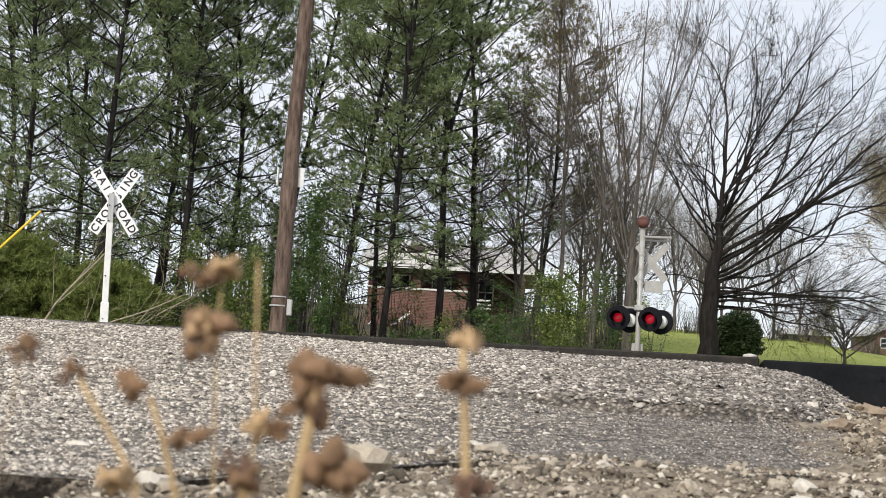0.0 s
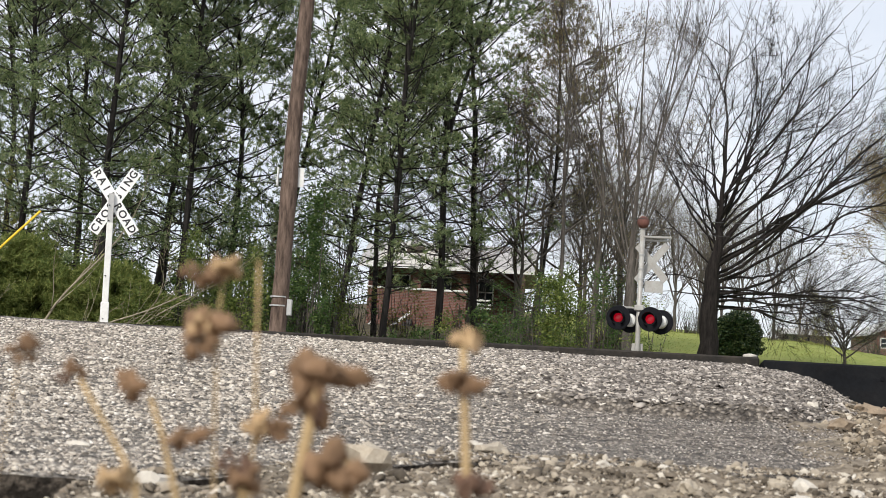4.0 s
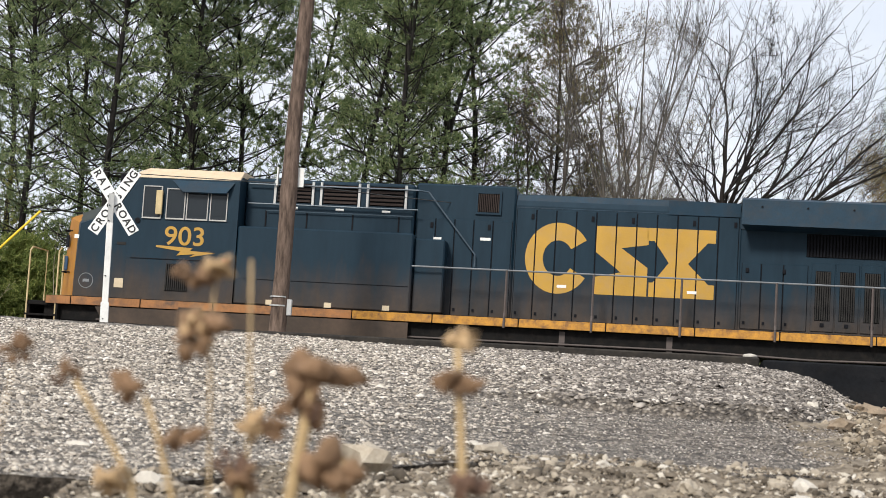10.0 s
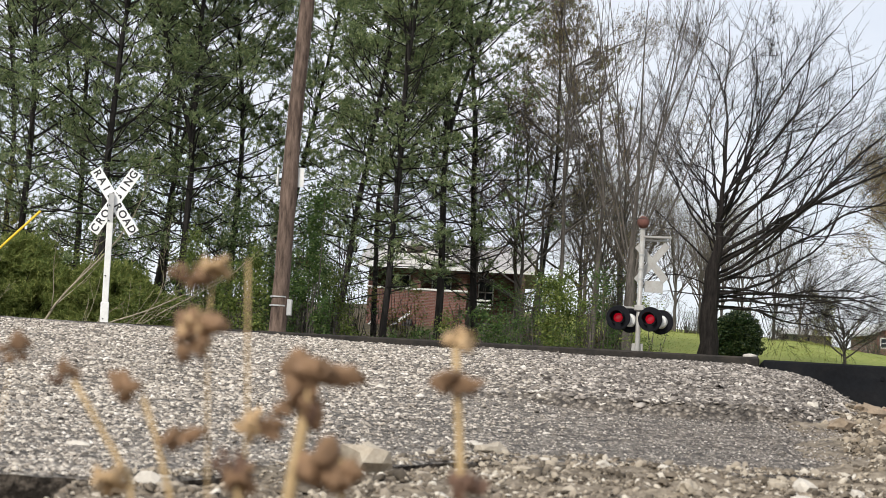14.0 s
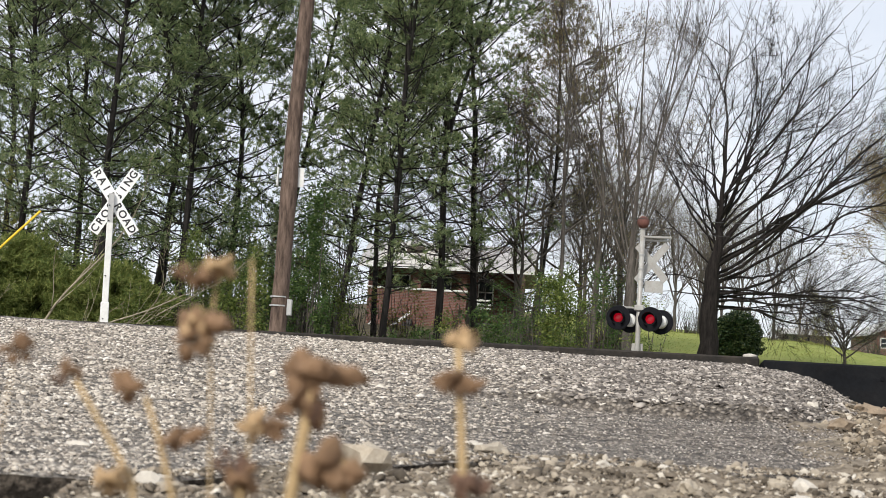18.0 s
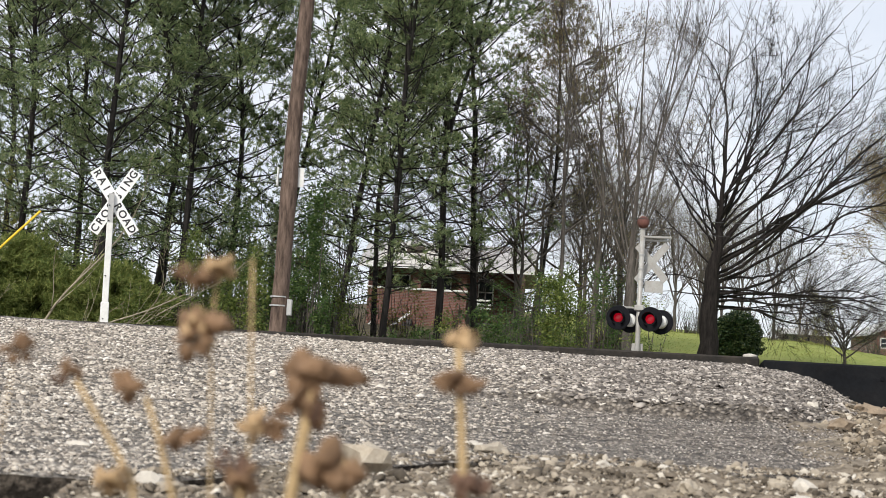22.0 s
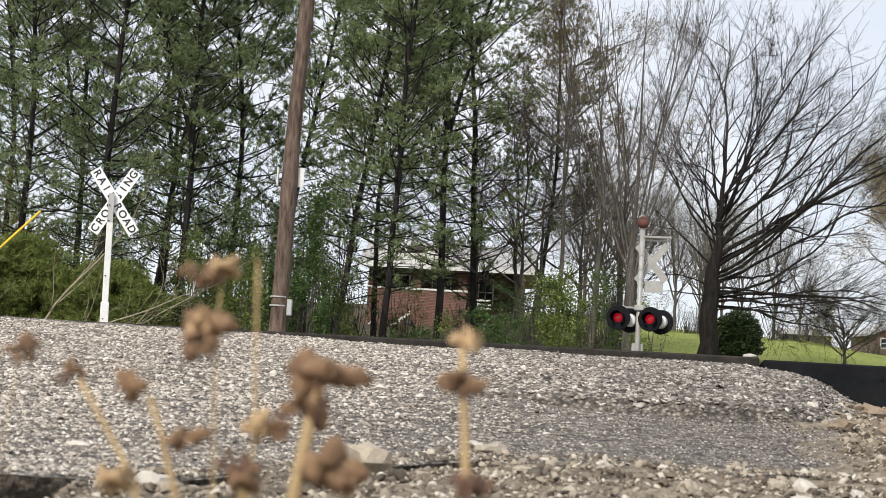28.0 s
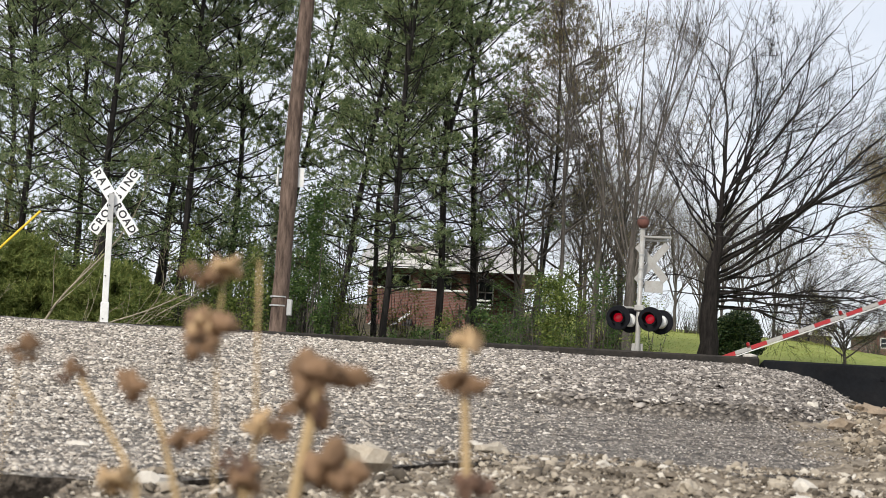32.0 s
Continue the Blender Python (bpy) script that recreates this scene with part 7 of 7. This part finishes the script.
    part("horn", tube(bm_new(), [(-2.3, -0.2, 4.28), (-2.3, -0.2, 4.45), (-1.95, -0.2, 4.47)], [0.05, 0.05, 0.09], 8), M_UNDER, t)
    part("horn", tube(bm_new(), [(-2.3, 0.1, 4.28), (-2.3, 0.1, 4.42), (-2.65, 0.1, 4.43)], [0.05, 0.05, 0.08], 8), M_UNDER, t)

    # radiator section with overhanging wings
    rx0 = -10.68 if old else -10.94
    part("radiator_hood", box(bm_new(), rx0 + 0.03, ex0, -HH, HH, 1.78, 4.0, 0.02), body, t)
    wing_z = 4.42 if old else 4.51
    we = 0.0 if old else -0.03
    wl_ = 4.0 if old else 3.93
    for s in (-1, 1):
        wing = part("radiator_wing", hull(bm_new(), [(x, s * y, z) for x, y, z in [(rx0 + 0.05 + we, 1.48, wl_), (ex0, 1.48, wl_), (rx0 + 0.05 + we, 1.42, wing_z - 0.06), (ex0, 1.42, wing_z - 0.06), (rx0 + we + 0.03, 1.25, wing_z), (ex0, 1.25, wing_z), (rx0 + we + 0.12, HH + 0.03, wl_ - 0.05), (ex0 - 0.1, HH + 0.03, wl_ - 0.05), (rx0 + we + 0.12, HH + 0.03, wing_z), (ex0, HH + 0.03, wing_z)]]), M_DKROOF if old else M_BLROOF, t)
        for x in np.linspace(rx0 + 0.5, ex0 - 0.4, 7):
            part("wing_bolt", lathe(bm_new(), [(0.022, 0.0), (0.022, 0.012)], 8, Matrix.Translation((x, s * 1.447, wing_z - 0.2)) @ pose(0, 0, 0, -90 * s, 0, 0)), M_BLACK, wing)
    part("radiator_core", box(bm_new(), rx0 + 0.25, ex0, -HH - 0.02, HH + 0.02, 3.9, wing_z - 0.01), M_DKROOF if old else M_BLROOF, t)
    part("radiator_top", box(bm_new(), rx0 + 0.6, ex0 - 2.6, -0.9, 0.9, wing_z - 0.02, wing_z + 0.07), M_SOOT, t)
    part("end_cap", box(bm_new(), rx0 + 0.0, rx0 + 0.08, -0.8, 0.8, 1.78, 4.30, 0.03), body, t, "yellow hood end")
    if old:
        for s in (-1, 1):
            part("end_stripe", box(bm_new(), rx0 - 0.03, rx0 + 0.045, s * 0.9, s * 1.42, 3.97, 4.36), M_YSILL, t, "yellow wing end")
    for s in (-1, 1):
        gr = [(-9.85, -8.35), (-8.2, -6.75)] if old else [(-10.1, -8.95), (-8.85, -7.75), (-7.6, -5.9)]
        for a, b in gr:
            slats(a, b, 3.38, 3.86, HH, s, M_BLACK, t, 26, True)
        if old:
            dx = list(np.linspace(-9.95, -6.15, 10))
            for a, b in zip(dx, dx[1:]):
                louvre_door(a, b, 1.84, 3.28, s, body, t, M_LOUVRE)
            hood_doors([-6.1, -5.66], 1.84, 3.3, s, body, t)
            plate(-9.9, -9.65, 3.12, 3.24, HH + 0.024, s, M_LABEL, t)
            for x, mt in ((-9.36, M_LABEL_B), (-8.58, M_LABEL), (-7.02, M_LABEL_B), (-6.50, M_LABEL)):
                plate(x, x + 0.14, 3.08, 3.22, HH + 0.026, s, mt, t)
        else:
            for a in (-9.9, -9.1):
                d = part("cabinet_door", box(bm_new(), a, a + 0.72, s * (HH - 0.02), s * (HH + 0.024), 1.86, 3.2, 0.006), body, t)
                part("latch", box(bm_new(), a + 0.3, a + 0.38, s * (HH + 0.024), s * (HH + 0.045), 2.0, 2.08), M_BLACK, d)
            for a in (-8.47, -7.98, -7.49, -6.99, -6.5):
                louvre_door(a, a + 0.49, 1.86, 3.26, s, body, t, M_LOUVRE)
            hood_doors([-5.95, -5.45, -5.0, -4.6], 1.84, 3.2, s, body, t)
            bm = bm_new()
            pts = [(-8.86 + 0.24 * math.cos(2 * math.pi * k / 20), s * (HH + 0.08), 2.68 + 0.24 * math.sin(2 * math.pi * k / 20)) for k in range(21)]
            tube(bm, pts, 0.013, 6, cap=False)
            tube(bm, [(-8.86, s * (HH + 0.02), 2.68), (-8.86, s * (HH + 0.09), 2.68)], 0.03, 8)
            for k in range(4):
                tube(bm, [(-8.86, s * (HH + 0.08), 2.68), (-8.86 + 0.24 * math.cos(k * 1.571 + 0.4), s * (HH + 0.08), 2.68 + 0.24 * math.sin(k * 1.571 + 0.4))], 0.008, 5)
            part("hand_brake_wheel", bm, M_RAIL_B, t, "thin spoked hand brake wheel")
            for x in (-5.5, -4.75):
                part("door_knob", box(bm_new(), x, x + 0.07, s * (HH + 0.02), s * (HH + 0.05), 3.0, 3.1, 0.01), M_BLACK, t)
            plate(-9.28, -9.06, 2.98, 3.12, HH + 0.026, s, M_LABEL_B, t)
            plate(-9.62, -9.44, 3.02, 3.08, HH + 0.026, s, M_LABEL, t)
        posts = [-10.3, -9.0, -7.3, -5.4, -3.7, -1.9, -0.1, 1.4] if old else [-10.3, -8.9, -7.2, -5.3, -3.4, -1.6, 0.2]
        handrail(t, s, -10.5, 1.55 if old else 2.2, 2.76, posts)
        for k, x in enumerate((-5.2, -4.6, -4.1) if old else (-3.7, -1.0)):
            plate(x, x + 0.2, 2.5, 2.56, HH + 0.024, s, M_LABEL, t)
    # numbers on the hood end
    txt = "515" if old else "903"
    text_mesh(txt, 0.2, 0.003, "end_number", M_LETTER, t, Matrix.Translation((-10.66, vis * (HH + 0.004), 3.62)) @ face, "black road number on the hood end")
    return t


LOCO_A = locomotive(True, TRACK @ Matrix.Translation((0, FAR_N, 0)))
LOCO_B = locomotive(False, TRACK @ Matrix.Translation((-24, FAR_N, 0)) @ pose(0, 0, 0, 0, 0, 180))


# ---------------------------------------------------------------- stones and weeds close to the camera
def stone(x, y, size, seed, mat, label, flat=0.5, on_road=False):
    z = float((road_top if on_road else land)(np.array([x]), np.array([y]))[0])
    bm = lump(bm_new(), size, seed, 0.6, 2)
    ob = part("stone", bm, mat)
    ob.matrix_basis = pose(x, y, z + size[2] * flat, 0, 0, seed * 57 % 360)
    return tagged(ob, label, "stone", "loose stones by the road")


stone(0.107, 3.08, (0.036, 0.022, 0.014), 1.0, M_STONE, "flat tan stone lying on the asphalt edge", 0.6, True)
stone(0.082, 3.22, (0.020, 0.012, 0.006), 2.0, M_STONE_W, "flat whitish stone chip", 0.6, True)
stone(-0.094, 2.68, (0.042, 0.035, 0.036), 3.0, M_STONE, "rounded pale stone in the dirt", 0.6)
stone(0.284, 2.86, (0.017, 0.012, 0.009), 4.0, M_STONE_W, "small white stone in the dirt")
stone(0.576, 2.66, (0.022, 0.015, 0.014), 5.0, M_STONE_W, "small white stone in the dirt")
stone(1.158, 5.3, (0.022, 0.016, 0.013), 6.0, M_STONE_W, "small white stone on the asphalt", 0.6, True)
stone(1.78, 6.7, (0.05, 0.045, 0.04), 7.0, simple("rust_stone", (0.27, 0.165, 0.11), 0.9, var=0.3, scale=20, fine=120, bmp=0.4), "rusty brown rock beside the panel", 0.5)
stone(-0.056, 2.92, (0.013, 0.010, 0.007), 8.0, M_STONE_W, "small white stone in the dirt")
stone(-0.572, 2.80, (0.030, 0.012, 0.006), 9.0, M_STONE_W, "flat whitish stone chip", 0.6, True)
stone(-0.371, 2.33, (0.028, 0.020, 0.016), 10.0, M_STONE_W, "pale stone half buried")
stone(-0.30, 3.35, (0.020, 0.012, 0.014), 11.0, M_STONE_W, "white stone chip on the asphalt", 0.6, True)
_g = np.random.default_rng(21)
for k in range(34):
    x = _g.uniform(-0.35, 0.95)
    y = _g.uniform(2.25, 3.0)
    s = _g.uniform(0.006, 0.016)
    stone(x, y, (s * _g.uniform(0.9, 1.4), s, s * _g.uniform(0.5, 0.9)), 20.0 + k, M_STONE if _g.uniform() < 0.55 else M_STONE_W, "small pale pebble in the dirt", 0.4)
for k in range(80):
    y = _g.uniform(3.6, 7.6)
    x = float(road_right_edge(np.array([y]))[0]) + _g.uniform(0.02, 0.35)
    s = 0.010 + 0.034 * _g.uniform() ** 2
    stone(x, y, (s * _g.uniform(0.9, 1.4), s, s * _g.uniform(0.6, 0.9)), 80.0 + k, simple("clod", (0.24, 0.185, 0.13), 0.95, var=0.35, scale=25, fine=120, bmp=0.6) if k == 0 else bpy.data.materials["clod"], "tan clod of earth and stone", 0.35)


def seed_head(parent, x, z, w, h, seed, mat, y=0.0, parts=11):
    """A ragged dry calyx: many small curled lobes round a centre."""
    g = np.random.default_rng(int(abs(seed) * 10) + 3)
    head = None
    w, h = w * 1.15, h * 1.15
    for k in range(parts):
        a = g.uniform(0, 2 * np.pi)
        rr = g.uniform(0.15, 0.85)
        c = Vector((x + math.cos(a) * w * rr, y + g.uniform(-0.4, 0.4) * w, z + math.sin(a) * h * rr))
        bm = bm_new()
        r = bmesh.ops.create_icosphere(bm, subdivisions=2, radius=1.0)
        ln, th = g.uniform(0.35, 0.62), g.uniform(0.09, 0.26)
        turn = pose(0, 0, 0, g.uniform(0, 180), g.uniform(0, 180), g.uniform(0, 180)).to_3x3()
        for v in r["verts"]:
            q = 1 + 0.8 * noise.noise(v.co * 1.9 + Vector((seed, k, 0.3)))
            d = turn @ Vector((v.co.x * ln * q, v.co.y * ln * 0.8 * q, v.co.z * th * q))
            v.co = c + Vector((d.x * w, d.y * w, d.z * max(h, w * 0.7)))
        lobe = part("husk" if head else "seed_head", bm, mat, head or parent, smooth=True)
        head = head or lobe
    return head


def weed(x, z_top, items, stems, y=0.6):
    """items: (x, z, half width, half height, material); stems: point lists (x, z) with a radius."""
    zb = float(land(np.array([x]), np.array([y]))[0])
    t = thing("dry_weed", pose(x, y, zb), "dry brown weed stalk with withered seed heads", "weed", "dry weeds by the road")
    for k, (sx, sz_, w, h, mt) in enumerate(items):
        seed_head(t, sx - x, sz_ - zb, w, h, k + x * 31 + 7, mt)
    for pts, r in stems:
        bm = bm_new()
        pl = [(px - x, 0.001 * math.sin(k), pz - zb) for k, (px, pz) in enumerate(pts)]
        tube(bm, pl, [r * (1.0 - 0.3 * k / len(pl)) for k in range(len(pl))][::-1], 8)
        part("stalk", bm, M_WEED, t, smooth=True)
    return t


WEEDS = [
    weed(0.020, -0.33, [(0.0085, -0.3318, 0.0062, 0.0042, M_SEED_P), (0.0100, -0.3482, 0.0074, 0.0042, M_SEED), (0.0148, -0.3830, 0.0056, 0.0062, M_SEED_D)],
         [([(0.0088, -0.333), (0.0102, -0.350), (0.0125, -0.378), (0.020, -0.51)], 0.0017)]),
    weed(-0.040, -0.35, [(-0.0388, -0.3475, 0.0105, 0.0050, M_SEED), (-0.0425, -0.3560, 0.0060, 0.0075, M_SEED), (-0.0480, -0.3600, 0.0042, 0.0032, M_SEED), (-0.0400, -0.3610, 0.0036, 0.0050, M_SEED_D), (-0.0320, -0.3800, 0.0100, 0.0080, M_SEED)],
         [([(-0.0410, -0.350), (-0.0425, -0.365), (-0.0465, -0.392), (-0.050, -0.51)], 0.0026), ([(-0.0290, -0.376), (-0.0275, -0.40), (-0.034, -0.51)], 0.0014)]),
    weed(-0.062, -0.31, [(-0.0840, -0.3150, 0.0062, 0.0036, M_SEED), (-0.0730, -0.3125, 0.0066, 0.0036, M_SEED_P), (-0.0820, -0.3365, 0.0066, 0.0074, M_SEED), (-0.0805, -0.3330, 0.0060, 0.0050, M_SEED_P), (-0.0760, -0.3320, 0.0064, 0.0048, M_SEED), (-0.0600, -0.3668, 0.0045, 0.0055, M_SEED_P), (-0.0535, -0.3670, 0.0045, 0.0040, M_SEED)],
         [([(-0.0640, -0.309), (-0.0630, -0.335), (-0.0615, -0.365), (-0.062, -0.51)], 0.0006), ([(-0.0760, -0.318), (-0.0770, -0.333), (-0.074, -0.39), (-0.070, -0.51)], 0.0005)]),
    weed(-0.095, -0.35, [(-0.1250, -0.3510, 0.0036, 0.0034, M_SEED), (-0.1290, -0.3540, 0.0026, 0.0020, M_SEED_D), (-0.1060, -0.3880, 0.0072, 0.0052, M_SEED_P)],
         [([(-0.1230, -0.354), (-0.1120, -0.371), (-0.1010, -0.388), (-0.095, -0.51)], 0.0012)]),
    weed(-0.082, -0.355, [(-0.1050, -0.3545, 0.0048, 0.0045, M_SEED), (-0.0860, -0.3725, 0.0050, 0.0042, M_SEED), (-0.0790, -0.3715, 0.0042, 0.0036, M_SEED)],
         [([(-0.0985, -0.358), (-0.0930, -0.372), (-0.0870, -0.392), (-0.082, -0.51)], 0.0012)]),
    weed(-0.145, -0.344, [(-0.1433, -0.3445, 0.0050, 0.0046, M_SEED), (-0.1420, -0.3440, 0.0034, 0.0034, M_SEED)], [([(-0.1440, -0.346), (-0.150, -0.40), (-0.152, -0.51)], 0.0002)]),
    weed(-0.062, -0.38, [(-0.0645, -0.3800, 0.0052, 0.0052, M_SEED_D), (-0.0590, -0.3850, 0.0068, 0.0056, M_SEED)], [([(-0.0620, -0.382), (-0.062, -0.42), (-0.060, -0.51)], 0.0016)], y=0.58),
]


# ---------------------------------------------------------------- motion
def motions():
    def run(t):
        u = t - 8.5
        return 8.03 * u - 0.1 * max(0.0, u - 1.5) + (0.0497 * u * u if -3.5 < u < 4.0 else 0.0497 * (-3.5 * (2 * u + 3.5) if u < 0 else 4.0 * (2 * u - 4.0)))

    times = [0, 1, 2, 3, 4, 5, 5.5, 6, 6.5, 7, 7.5, 8, 8.5, 9, 9.5, 10, 10.5, 11, 11.5, 12, 12.5, 13, 15, 18, 21, 24, 27, 30, 32]
    walk(LOCO_A, [(t, TRACK @ Matrix.Translation((run(t) + 13.35 - 35.76 * ST, FAR_N, 0))) for t in times])
    walk(LOCO_B, [(t, TRACK @ Matrix.Translation((run(t) - 10.60 - 35.76 * ST, FAR_N, 0)) @ pose(0, 0, 0, 0, 0, 180)) for t in times])
    arm = GATE.matrix_basis.copy()
    walk(GATE, [(t, arm @ pose(0, 0, 0, 0, -a, 0)) for t, a in ((0, 0), (10, 0), (20, 0), (29.4, 0), (29.9, 1.0), (30.3, 4.0), (30.6, 7.3), (31.0, 12.4), (31.2, 14.8), (31.5, 17.9), (31.8, 20.7), (32.0, 22.3))])
    sway = ((0, 0.0), (3, 0.15), (6, -0.45), (9, -0.85), (11, -0.7), (13, -1.15), (15.5, -0.9), (19, -0.65), (21, -0.7), (23, -0.5), (25.5, -0.4), (28, -0.05), (30, 0.0), (32, 0.12))
    for k, w in enumerate(WEEDS):
        home = w.matrix_basis.copy()
        gain = 0.75 + 0.12 * (k % 3)
        walk(w, [(t, home @ pose(0, 0, 0, 0, a * gain, 0)) for t, a in sway])


motions()
